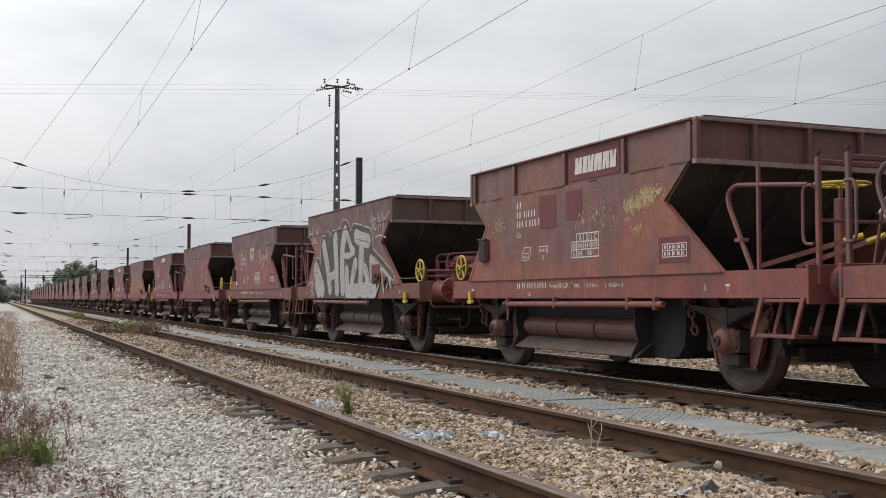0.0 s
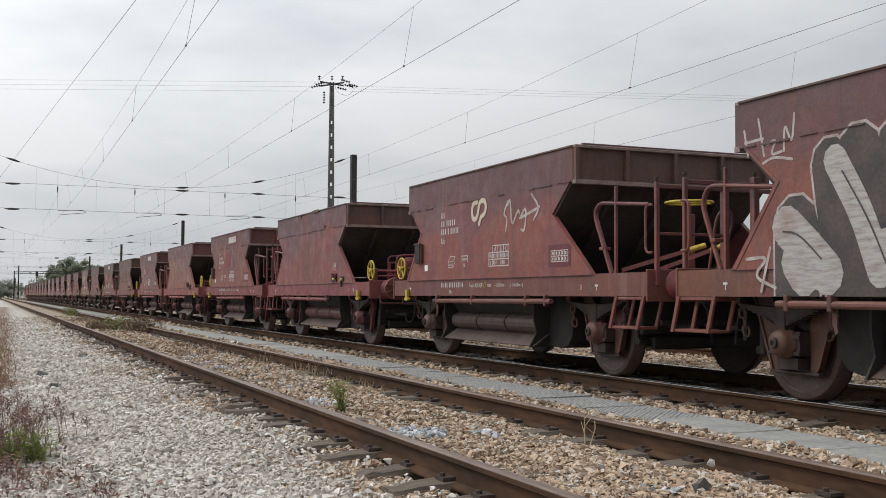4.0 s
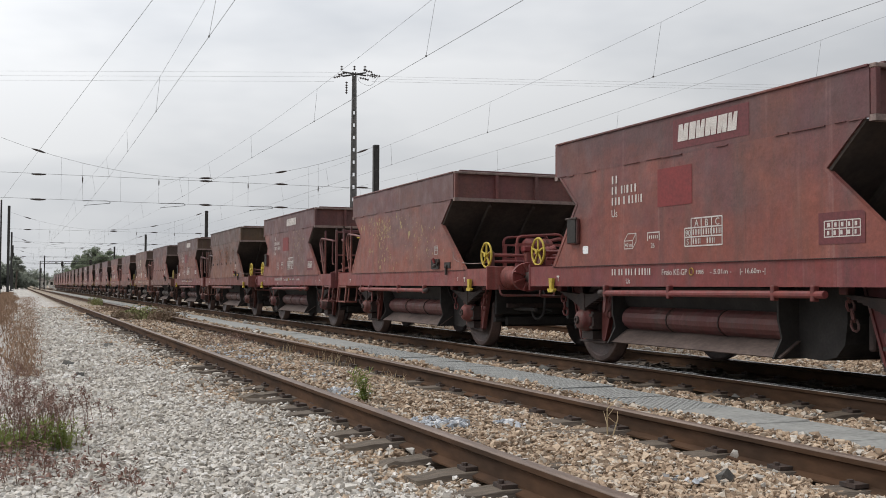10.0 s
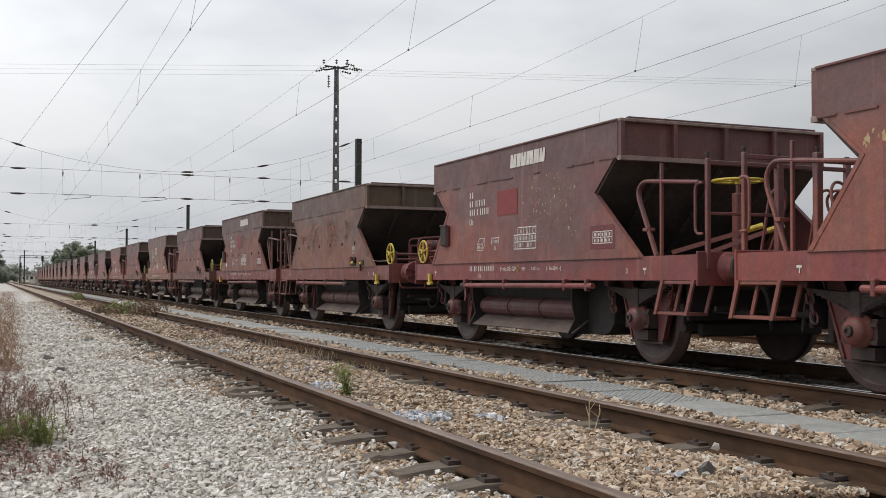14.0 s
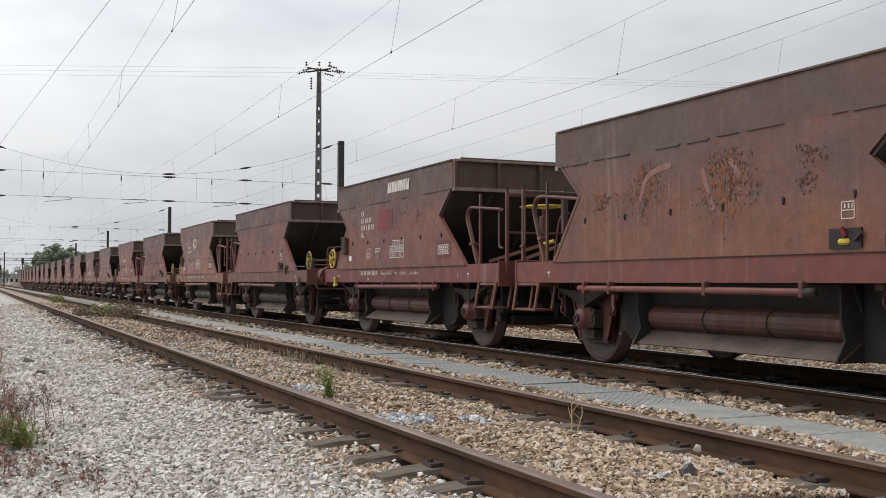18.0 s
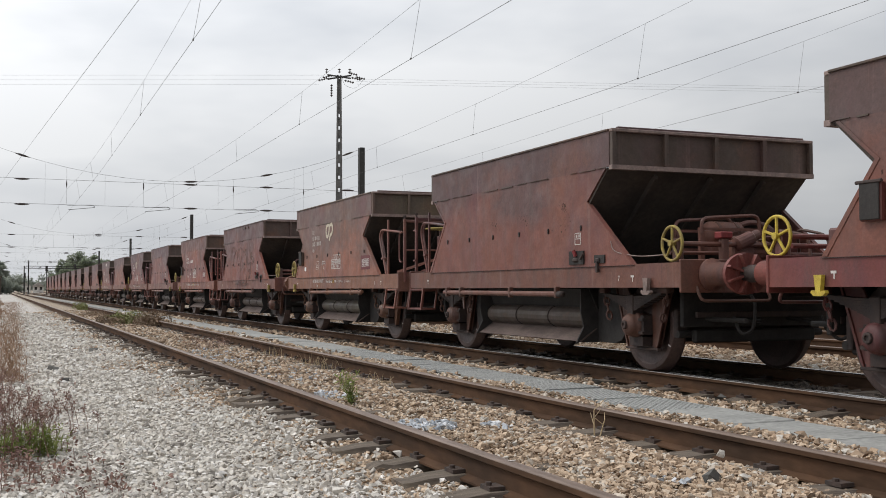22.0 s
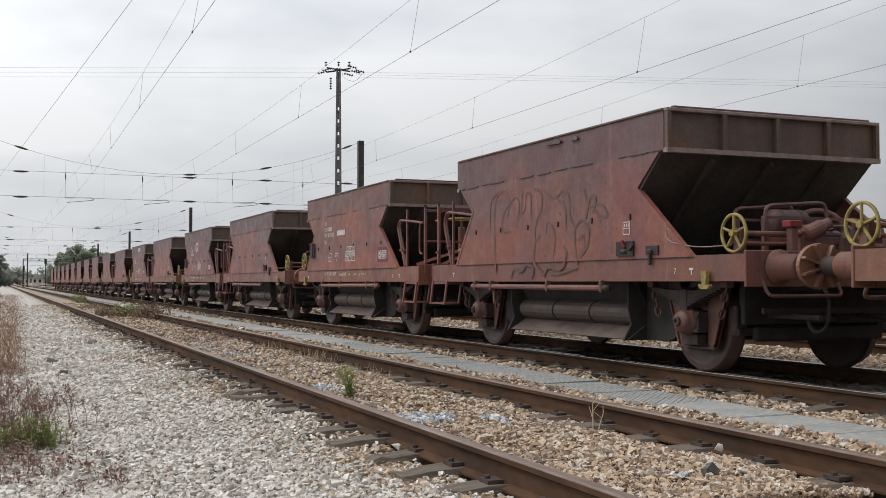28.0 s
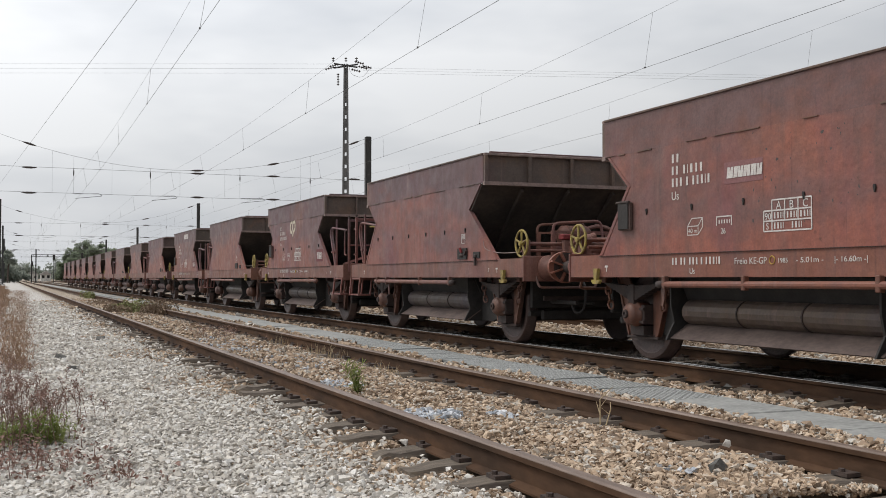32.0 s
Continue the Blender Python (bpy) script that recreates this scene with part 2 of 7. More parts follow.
M_RAIL_RUST = plain("rusty_rail_web", (0.096, 0.053, 0.031), (0.055, 0.034, 0.023), 0.95, 0.0, 3, 0.3, 0.004, (1, 0.3, 1), 0.15)
M_RAIL_HEAD = plain("worn_rail_head", (0.15, 0.105, 0.08), (0.22, 0.165, 0.135), 0.5, 0.15, 6, 0.1, 0.002, (1, 0.1, 1), 0.35)
M_RAIL_SHINY = plain("polished_rail_head", (0.42, 0.4, 0.38), (0.34, 0.31, 0.29), 0.22, 0.9, 6, 0.05, 0.001, (1, 0.1, 1))
M_SLEEPER = plain("weathered_sleeper_wood", (0.17, 0.135, 0.1), (0.09, 0.07, 0.055), 0.9, 0.0, 3, 0.6, 0.01, (1, 8, 4))
M_CLIP = plain("rusted_fastening", (0.07, 0.045, 0.035), (0.035, 0.028, 0.025), 0.8, 0.0, 14)
M_SLAB = plain("concrete_trough_cover", (0.35, 0.352, 0.335), (0.27, 0.272, 0.26), 0.9, 0.0, 2.5, 0.3, 0.004)
M_GRATE = plain("galvanised_grating", (0.42, 0.43, 0.415), (0.34, 0.35, 0.34), 0.7, 0.0, 5, 0.1)
M_MAST = plain("dark_mast_steel", (0.05, 0.048, 0.046), (0.03, 0.03, 0.03), 0.7, 0.2, 3)
M_CONCRETE = plain("mast_concrete", (0.16, 0.155, 0.15), (0.1, 0.1, 0.098), 0.9, 0.0, 2)
M_WIRE = plain("weathered_wire", (0.12, 0.12, 0.12), (0.09, 0.09, 0.09), 0.6, 0.3, 5, 0)
M_INSUL = plain("brown_insulator", (0.05, 0.035, 0.03), (0.035, 0.025, 0.022), 0.35, 0.0, 9, 0)
M_STONE_TAN = island_stones("tan_ballast", (0.18, 0.13, 0.09), (0.54, 0.42, 0.305), (0.54, 0.51, 0.46), (0.4, 0.288, 0.198))
M_STONE_GREY = island_stones("grey_ballast", (0.33, 0.305, 0.275), (0.65, 0.615, 0.56), (0.72, 0.695, 0.66), (0.54, 0.495, 0.435))
# stones coloured for the shadow under the wagons
M_STONE_SHADED = island_stones("shade_dark_ballast", (0.03, 0.024, 0.02), (0.09, 0.07, 0.055), (0.16, 0.13, 0.1))
M_STONE_BLUE = island_stones("bluish_stones", (0.3, 0.33, 0.37), (0.55, 0.57, 0.6), (0.7, 0.71, 0.73))
# near-black: shade under the train and in the trough, as colour
M_SHADE_BLACK = plain("shade_black_fill", (0.03, 0.025, 0.021), (0.055, 0.045, 0.037), 0.9, 0, 12, 0.5)
M_GROUND = ground_paint("crushed_stone_ground")


# ---- small builders ----
def part(name, bm, material, parent=None, label="", at=None):
    """Links a bmesh as one mesh object under a thing or part."""
    me = bpy.data.meshes.new(name)
    bm.to_mesh(me)
    bm.free()
    me.materials.append(material)
    ob = new(name, me)
    if parent is not None:
        ob.parent = parent
    if at is not None:
        ob.matrix_basis = at
    if label:
        ob["label"] = label
    return ob


def shared(name, me, parent, m):
    """One more object on a mesh that exists."""
    ob = new(name, me)
    ob.parent = parent
    ob.matrix_basis = m
    return ob


def add_box(bm, x0, x1, y0, y1, z0, z1, m=None):
    c = Matrix.Translation(((x0 + x1) / 2, (y0 + y1) / 2, (z0 + z1) / 2)) @ Matrix.Diagonal((x1 - x0, y1 - y0, z1 - z0, 1))
    return bmesh.ops.create_cube(bm, size=1, matrix=(m @ c) if m else c)["verts"]


def box(x0, x1, y0, y1, z0, z1, bev=0.0, m=None):
    bm = bmesh.new()
    add_box(bm, x0, x1, y0, y1, z0, z1, m)
    if bev:
        bmesh.ops.bevel(bm, geom=bm.edges[:], offset=bev, segments=1, affect="EDGES")
    return bm


def add_tube(bm, a, b, r, seg=8, r2=None):
    """A round bar from a to b."""
    a, b = Vector(a), Vector(b)
    d = b - a
    m = Matrix.Translation((a + b) / 2) @ d.to_track_quat("Z", "Y").to_matrix().to_4x4()
    bmesh.ops.create_cone(bm, cap_ends=True, segments=seg, radius1=r, radius2=r if r2 is None else r2, depth=d.length, matrix=m)


def tube(a, b, r, seg=8, r2=None):
    bm = bmesh.new()
    add_tube(bm, a, b, r, seg, r2)
    return bm


def bar_between(a, b, w, h):
    """A flat bar from a to b."""
    bm = bmesh.new()
    d = b - a
    m = Matrix.Translation((a + b) / 2) @ d.to_track_quat("Z", "Y").to_matrix().to_4x4()
    add_box(bm, -w / 2, w / 2, -h / 2, h / 2, -d.length / 2, d.length / 2, m)
    return bm


def bent(points, r, seg=8, closed=False):
    """A bar bent through the points, with rounded corners swept as one skin."""
    bm = bmesh.new()
    pts = [Vector(p) for p in points]
    rings = []
    n = len(pts)
    for i, p in enumerate(pts):
        a = pts[(i - 1) % n] if (i or closed) else p
        b = pts[(i + 1) % n] if (i < n - 1 or closed) else p
        d = (b - a).normalized()
        up = Vector((0, 0, 1)) if abs(d.z) < 0.9 else Vector((1, 0, 0))
        s = d.cross(up).normalized()
        u = s.cross(d)
        rings.append([bm.verts.new(p + r * (math.cos(2 * math.pi * k / seg) * s + math.sin(2 * math.pi * k / seg) * u)) for k in range(seg)])
    pairs = list(zip(rings, rings[1:])) + ([(rings[-1], rings[0])] if closed else [])
    for q, w in pairs:
        best = min(range(seg), key=lambda o: (q[0].co - w[o].co).length)
        for k in range(seg):
            bm.faces.new((q[k], q[(k + 1) % seg], w[(k + 1 + best) % seg], w[(k + best) % seg]))
    if not closed:
        bm.faces.new(list(reversed(rings[0])))
        bm.faces.new(rings[-1])
    bmesh.ops.recalc_face_normals(bm, faces=bm.faces[:])
    return bm


def soften(points, r, steps=4):
    """Rounds the corners of a line of points."""
    pts = [Vector(p) for p in points]
    out = [pts[0]]
    for a, b, c in zip(pts, pts[1:], pts[2:]):
        ra = min(r, (a - b).length * 0.48)
        rc = min(r, (c - b).length * 0.48)
        p, q = b + (a - b).normalized() * ra, b + (c - b).normalized() * rc
        for k in range(steps + 1):
            t = k / steps
            out.append((1 - t) ** 2 * p + 2 * t * (1 - t) * b + t * t * q)
    return out + [pts[-1]]


def plate_x(outline, x0, x1, bm=None):
    """A flat plate with an outline in (y, z) between x0 and x1."""
    bm = bm or bmesh.new()
    a = [bm.verts.new((x0, y, z)) for y, z in outline]
    b = [bm.verts.new((x1, y, z)) for y, z in outline]
    n = len(outline)
    fs = [bm.faces.new(a), bm.faces.new(list(reversed(b)))]
    for i in range(n):
        fs.append(bm.faces.new((a[i], b[i], b[(i + 1) % n], a[(i + 1) % n])))
    bmesh.ops.recalc_face_normals(bm, faces=fs)
    return bm


def bar_y(outline, y0, y1, bm=None):
    """A bar along y with an outline in (x, z)."""
    bm = bm or bmesh.new()
    a = [bm.verts.new((x, y0, z)) for x, z in outline]
    b = [bm.verts.new((x, y1, z)) for x, z in outline]
    n = len(outline)
    fs = [bm.faces.new(a), bm.faces.new(list(reversed(b)))]
    for i in range(n):
        fs.append(bm.faces.new((a[i], b[i], b[(i + 1) % n], a[(i + 1) % n])))
    bmesh.ops.recalc_face_normals(bm, faces=fs)
    return bm


def lathe_x(profile, seg=24, bm=None, m=None):
    """A turned body about the x axis: profile of (x, radius)."""
    bm = bm or bmesh.new()
    m = m or Matrix()
    rings = []
    for x, r in profile:
        rings.append([bm.verts.new(m @ Vector((x, r * math.cos(2 * math.pi * k / seg), r * math.sin(2 * math.pi * k / seg)))) for k in range(seg)])
    fs = []
    for q, w in zip(rings, rings[1:]):
        for k in range(seg):
            fs.append(bm.faces.new((q[k], q[(k + 1) % seg], w[(k + 1) % seg], w[k])))
    fs.append(bm.faces.new(rings[0]))
    fs.append(bm.faces.new(rings[-1]))
    bmesh.ops.recalc_face_normals(bm, faces=fs)
    return bm


def smooth(ob):
    for p in ob.data.polygons:
        p.use_smooth = True
    return ob


# ---- ground and tracks ----
RAIL_TOP = 0.17
TRACKS = {"near": 3.335, "train": 7.52, "third": 12.7, "fourth": 17.0}
HALF_GAUGE = 0.87

ground_bm = bmesh.new()
gx = [-1500, -200, -40, -12, -4, -1.5, 0.6, 2.0, 2.3, 4.4, 5.0, 6.1, 9.0, 10, 12, 20, 40, 200, 1500]
gy = [-60, -10, 3, 8, 14, 22, 35, 60, 110, 220, 500, 3000]
grid = [[ground_bm.verts.new((x, y, -0.07 if 2.0 <= x <= 20 else -0.02)) for x in gx] for y in gy]
for r0, r1 in zip(grid, grid[1:]):
    for i in range(len(gx) - 1):
        ground_bm.faces.new((r0[i], r0[i + 1], r1[i + 1], r1[i]))
tagged(part("ground", ground_bm, M_GROUND), "pale crushed stone ground beside the railway tracks", "ground", kind="structure")

RAIL_FOOT = [(-0.07, 0.0), (0.07, 0.0), (0.07, 0.012), (0.012, 0.03), (0.010, 0.122), (0.036, 0.135), (0.036, 0.161), (-0.036, 0.161), (-0.036, 0.135), (-0.010, 0.122), (-0.012, 0.03), (-0.07, 0.012)]
RAIL_HEAD = [(-0.036, 0.1612), (0.036, 0.1612), (0.035, 0.165), (0.026, 0.172), (-0.026, 0.172), (-0.035, 0.165)]
RAIL_BASE = RAIL_TOP - 0.172


def build_rail(x, y0, y1, side):
    ob = part("rail", bar_y(RAIL_FOOT, y0, y1), M_RAIL_RUST)
    ob.matrix_basis = pose(x, 0, RAIL_BASE)
    shiny = abs(x - TRACKS["train"]) < 1
    part("rail_head", bar_y(RAIL_HEAD, y0, y1), M_RAIL_SHINY if shiny else M_RAIL_HEAD, ob, "polished top of the rail" if shiny else "worn top of the rail")
    tagged(ob, "rusty brown steel rail spiked to wooden sleepers", "rail", "rails of the tracks", "structure")
    return ob


for track, cx in TRACKS.items():
    for side in (-1, 1):
        build_rail(cx + side * HALF_GAUGE, -4, 420, side)

def worn_sleeper(seed):
    """A squared timber with split, rounded and uneven ends."""
    r = random.Random(seed)
    bm = bmesh.new()
    xs = [-1.3, -1.24, -1.12, -0.98, -0.8, -0.4, 0.0, 0.4, 0.8, 0.98, 1.12, 1.24, 1.3]
    rings = []
    for x in xs:
        end = max(0.0, (abs(x) - 1.0) / 0.3)
        w, h = 0.125 - 0.035 * end * r.uniform(0.3, 1.2), -0.03 * end * r.uniform(0.2, 1.3)
        j = lambda k: r.uniform(-k, k)
        x += j(0.03)
        rings.append([bm.verts.new(p) for p in ((x, -w + j(0.008), -0.16), (x, w + j(0.008), -0.16), (x, w + j(0.01), h - 0.03 + j(0.006)), (x, w * 0.8, h + j(0.005)), (x, -w * 0.8, h + j(0.005)), (x, -w + j(0.01), h - 0.03 + j(0.006)))])
    for q, t in zip(rings, rings[1:]):
        for k in range(6):
            bm.faces.new((q[k], q[(k + 1) % 6], t[(k + 1) % 6], t[k]))
    bm.faces.new(rings[0])
    bm.faces.new(rings[-1])
    bmesh.ops.recalc_face_normals(bm, faces=bm.faces[:])
    return tagged(part("sleeper", bm, M_SLEEPER), "weathered grey-brown wooden sleeper half buried in ballast", "sleeper", "sleepers under the tracks", "structure")


SLEEPER_Z = 0.022
sleeper_kinds = [worn_sleeper(k) for k in (3, 4, 8)]
for k, ob in enumerate(sleeper_kinds):
    ob.matrix_basis = pose(TRACKS["near"], 3.85 + 0.6 * k, SLEEPER_Z, 0, 0, 0.6 - k)
clip_bm = bmesh.new()
for s in (-1, 1):
    add_box(clip_bm, s * 0.075 - 0.045, s * 0.075 + 0.045, -0.06, 0.06, 0.0, 0.022)
    add_tube(clip_bm, (s * 0.1, 0, 0.02), (s * 0.1, 0, 0.04), 0.018, 6)
clip_me = bpy.data.meshes.new("rail_clip")
clip_bm.to_mesh(clip_me)
clip_bm.free()
clip_me.materials.append(M_CLIP)
sleepers = list(sleeper_kinds)
rnd = random.Random(5)
for i in range(3, 62):
    sleepers.append(copy_thing(sleeper_kinds[i % 3] if rnd.random() < 0.7 else sleeper_kinds[(i + 1) % 3], pose(TRACKS["near"] + rnd.uniform(-0.06, 0.06), 3.85 + 0.6 * i, SLEEPER_Z + rnd.uniform(-0.012, 0.006), 0, 0, rnd.uniform(-1.5, 1.5))))
for i in range(62):
    sleepers.append(copy_thing(sleeper_kinds[i % 3] if rnd.random() < 0.7 else sleeper_kinds[(i + 1) % 3], pose(TRACKS["train"] + rnd.uniform(-0.04, 0.04), 4.1 + 0.6 * i, SLEEPER_Z + rnd.uniform(-0.012, 0.006), 0, 0, rnd.uniform(-1.0, 1.0))))
for ob in sleepers:
    for s in (-1, 1):
        shared("rail_clip", clip_me, ob, pose(s * HALF_GAUGE, 0, 0.002))


# ---- crushed stone: many small broken pieces ----
def stone_shapes(seed, n=9):
    r = random.Random(seed)
    shapes = []
    for _ in range(n):
        bm = bmesh.new()
        for _ in range(9):
            d = Vector((r.gauss(0, 1), r.gauss(0, 1), r.gauss(0, 1))).normalized() * r.uniform(0.85, 1.1)
            bm.verts.new((d.x * 1.25, d.y * 0.9, d.z * 0.74))
        hull = bmesh.ops.convex_hull(bm, input=bm.verts[:])
        bmesh.ops.delete(bm, geom=[v for v in hull["geom_interior"] if isinstance(v, bmesh.types.BMVert)], context="VERTS")
        bmesh.ops.triangulate(bm, faces=bm.faces[:])
        bm.verts.index_update()
        bm.verts.ensure_lookup_table()
        shapes.append((np.array([v.co[:] for v in bm.verts]), np.array([[v.index for v in f.verts] for f in bm.faces])))
        bm.free()
    return shapes


def scatter(name, material, places, sizes, seed, label):
    """One sheet of loose stones at the given places (x, y, z)."""
    rg = np.random.RandomState(seed)
    shapes = stone_shapes(seed)
    vs, fs, base = [], [], 0
    which = rg.randint(0, len(shapes), len(places))
    for k, (sv, sf) in enumerate(shapes):
        p, s = places[which == k], sizes[which == k]
        n = len(p)
        if not n:
            continue
        a, b = rg.uniform(0, 2 * np.pi, n), rg.normal(0, 0.55, n)
        ca, sa, cb, sb = np.cos(a), np.sin(a), np.cos(b), np.sin(b)
        x, y, z = (sv[None, :, i] * s[:, None] * rg.uniform(0.75, 1.25, (n, 1)) for i in range(3))
        y, z = y * cb[:, None] - z * sb[:, None], y * sb[:, None] + z * cb[:, None]
        x, y = x * ca[:, None] - y * sa[:, None], x * sa[:, None] + y * ca[:, None]
        v = np.stack([x + p[:, 0:1], y + p[:, 1:2], z + p[:, 2:3]], 2).reshape(-1, 3)
        f = (sf[None] + (np.arange(n) * len(sv))[:, None, None]).reshape(-1, 3) + base
        vs.append(v), fs.append(f)
        base += len(v)
    v, f = np.concatenate(vs), np.concatenate(fs)
    me = bpy.data.meshes.new(name)
    me.vertices.add(len(v)), me.loops.add(len(f) * 3), me.polygons.add(len(f))
    me.vertices.foreach_set("co", v.ravel())
    me.loops.foreach_set("vertex_index", f.ravel().astype(np.int32))
    me.polygons.foreach_set("loop_start", np.arange(0, len(f) * 3, 3, dtype=np.int32))
    me.polygons.foreach_set("use_smooth", np.zeros(len(f), dtype=bool))
    me.update(calc_edges=True)
    me.materials.append(material)
    return tagged(new(name, me), label, "ballast", kind="stuff")


def spread(n, x0, x1, y0, y1, seed, thin=1.0):
    """Places, denser towards the camera's end of the strip."""
    rg = np.random.RandomState(seed)
    u = rg.uniform(0, 1, n)
    y = (y0 ** -thin + u * (y1 ** -thin - y0 ** -thin)) ** (-1 / thin)
    x = rg.uniform(x0, x1, n)
    return np.stack([x, y, np.zeros(n)], 1)


def heap(x, y):
    """Height of the ballast bed: lower beside the rails and round the sleepers."""
    return 0.012 * np.sin(x * 3.1 + y * 1.7) + 0.01 * np.sin(x * 7.3 - y * 4.1)


# ---- trough of cable covers between the tracks ----
SLAB_X0, SLAB_X1, SLAB_Z = 5.2, 5.86, 0.028
trough = new("cable_trough")
tagged(trough, "row of grey concrete and grating cable trough covers", "cable trough", kind="structure")
slab_bm = box(-0.33, 0.33, -0.495, 0.495, -0.05, 0.0, 0.008)
slab_me = bpy.data.meshes.new("cover_slab")
slab_bm.to_mesh(slab_me)
slab_bm.free()
slab_me.materials.append(M_SLAB)
grate_bm = bmesh.new()
for k in range(17):
    y = -0.48 + k * 0.06
    add_box(grate_bm, -0.33, 0.33, y - 0.012, y + 0.012, -0.03, 0.0)
for k in range(12):
    x = -0.319 + k * 0.058
    add_box(grate_bm, x - 0.011, x + 0.011, -0.492, 0.492, -0.03, -0.0004)
bars_done = len(grate_bm.faces)
# a black fill just under the bars stands in for the dark holes
add_box(grate_bm, -0.328, 0.328, -0.49, 0.49, -0.03, -0.0016)
grate_bm.faces.ensure_lookup_table()
for f in grate_bm.faces[bars_done:]:
    f.material_index = 1
grate_me = bpy.data.meshes.new("cover_grating")
grate_bm.to_mesh(grate_me)
grate_bm.free()
grate_me.materials.append(M_GRATE)
grate_me.materials.append(M_SHADE_BLACK)
# shade inside the trough is put into its black colour
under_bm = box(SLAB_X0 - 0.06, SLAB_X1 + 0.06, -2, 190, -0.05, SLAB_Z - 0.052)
part("trough_wall", under_bm, M_SHADE_BLACK, trough, "inside of the cable trough, coloured black for its shade")
for i in range(70):
    y = 1.26 + i * 1.0
    grated = 7.8 < y < 18.0
    ob = shared("cover_grating" if grated else "cover_slab", grate_me if grated else slab_me, trough,
                pose((SLAB_X0 + SLAB_X1) / 2 + rnd.uniform(-0.012, 0.012), y, SLAB_Z + rnd.uniform(-0.006, 0.006), rnd.uniform(-0.5, 0.5), rnd.uniform(-0.6, 0.6), rnd.uniform(-0.4, 0.4)))
part("cover_slab", box(SLAB_X0, SLAB_X1, 70.8, 190, SLAB_Z - 0.05, SLAB_Z, 0.01), M_SLAB, trough, "far run of covers")


# ---- the train of hopper wagons ----
HW = 1.39        # half the width over the side sheets
WHEEL_R = 0.48
AXLE_NEAR, AXLE_FAR = 2.58, 2.39    # the end that leads and the one that trails
BAND_Z0, BAND_Z1 = 2.235, 2.65
SOLE_Z0, SOLE_Z1 = 0.912, 1.16


def wheelset(parent, y):
    """One axle with its two disc wheels; it turns on its wagon."""
    ws = part("wheelset", tube((-1.0, 0, 0), (1.0, 0, 0), 0.085, 12), M_GEAR, parent, "axle with two disc wheels")
    ws.matrix_basis = pose(0, y, WHEEL_R)
    for s in (-1, 1):
        prof = [(0.80, 0.10), (0.80, 0.38), (0.79, WHEEL_R - 0.005), (0.80, WHEEL_R + 0.028), (0.825, WHEEL_R + 0.03), (0.845, WHEEL_R + 0.002), (0.925, WHEEL_R - 0.005),
                (0.935, WHEEL_R - 0.02), (0.935, WHEEL_R - 0.07), (0.915, WHEEL_R - 0.085), (0.885, 0.25), (0.90, 0.14), (0.955, 0.12), (0.96, 0.09)]
        w = smooth(part("wheel", lathe_x([(s * x, r) for x, r in prof], 36), M_TREAD, ws))
        m = w.data.polygons
        for p in m:
            p.use_smooth = abs(p.normal.x) < 0.95
        chalk = bmesh.new()
        add_box(chalk, s * 0.937 - 0.002, s * 0.937 + 0.002, -0.006, 0.006, WHEEL_R - 0.065, WHEEL_R - 0.025)
        part("wheel_mark", chalk, M_WHITE, w, "pale paint mark across the tyre")
    return ws


def spring_chain(parent, x, y, d):
    """Links that hang the end of a leaf spring from its bracket."""
    bm = bmesh.new()
    top, foot = Vector((x, y + d * 0.62, 0.88)), Vector((x, y + d * 0.52, 0.56))
    run = (foot - top) / 4
    q = run.to_track_quat("Z", "X").to_matrix().to_4x4()
    for k in range(4):
        c = top + run * (k + 0.5)
        m = Matrix.Translation(c) @ q @ pose(0, 0, 0, 0, 0, 90 * k + 35)
        loop = [m @ Vector((0.03 * math.cos(a * 0.7854), 0, 0.055 * math.sin(a * 0.7854))) for a in range(8)]
        link = bent(loop, 0.013, 5, True)
        me = bpy.data.meshes.new("link")
        link.to_mesh(me)
        link.free()
        bm.from_mesh(me)
        bpy.data.meshes.remove(me)
    return part("spring_chain", bm, M_GEAR_RED, parent, "short hanging chain of rusty links")


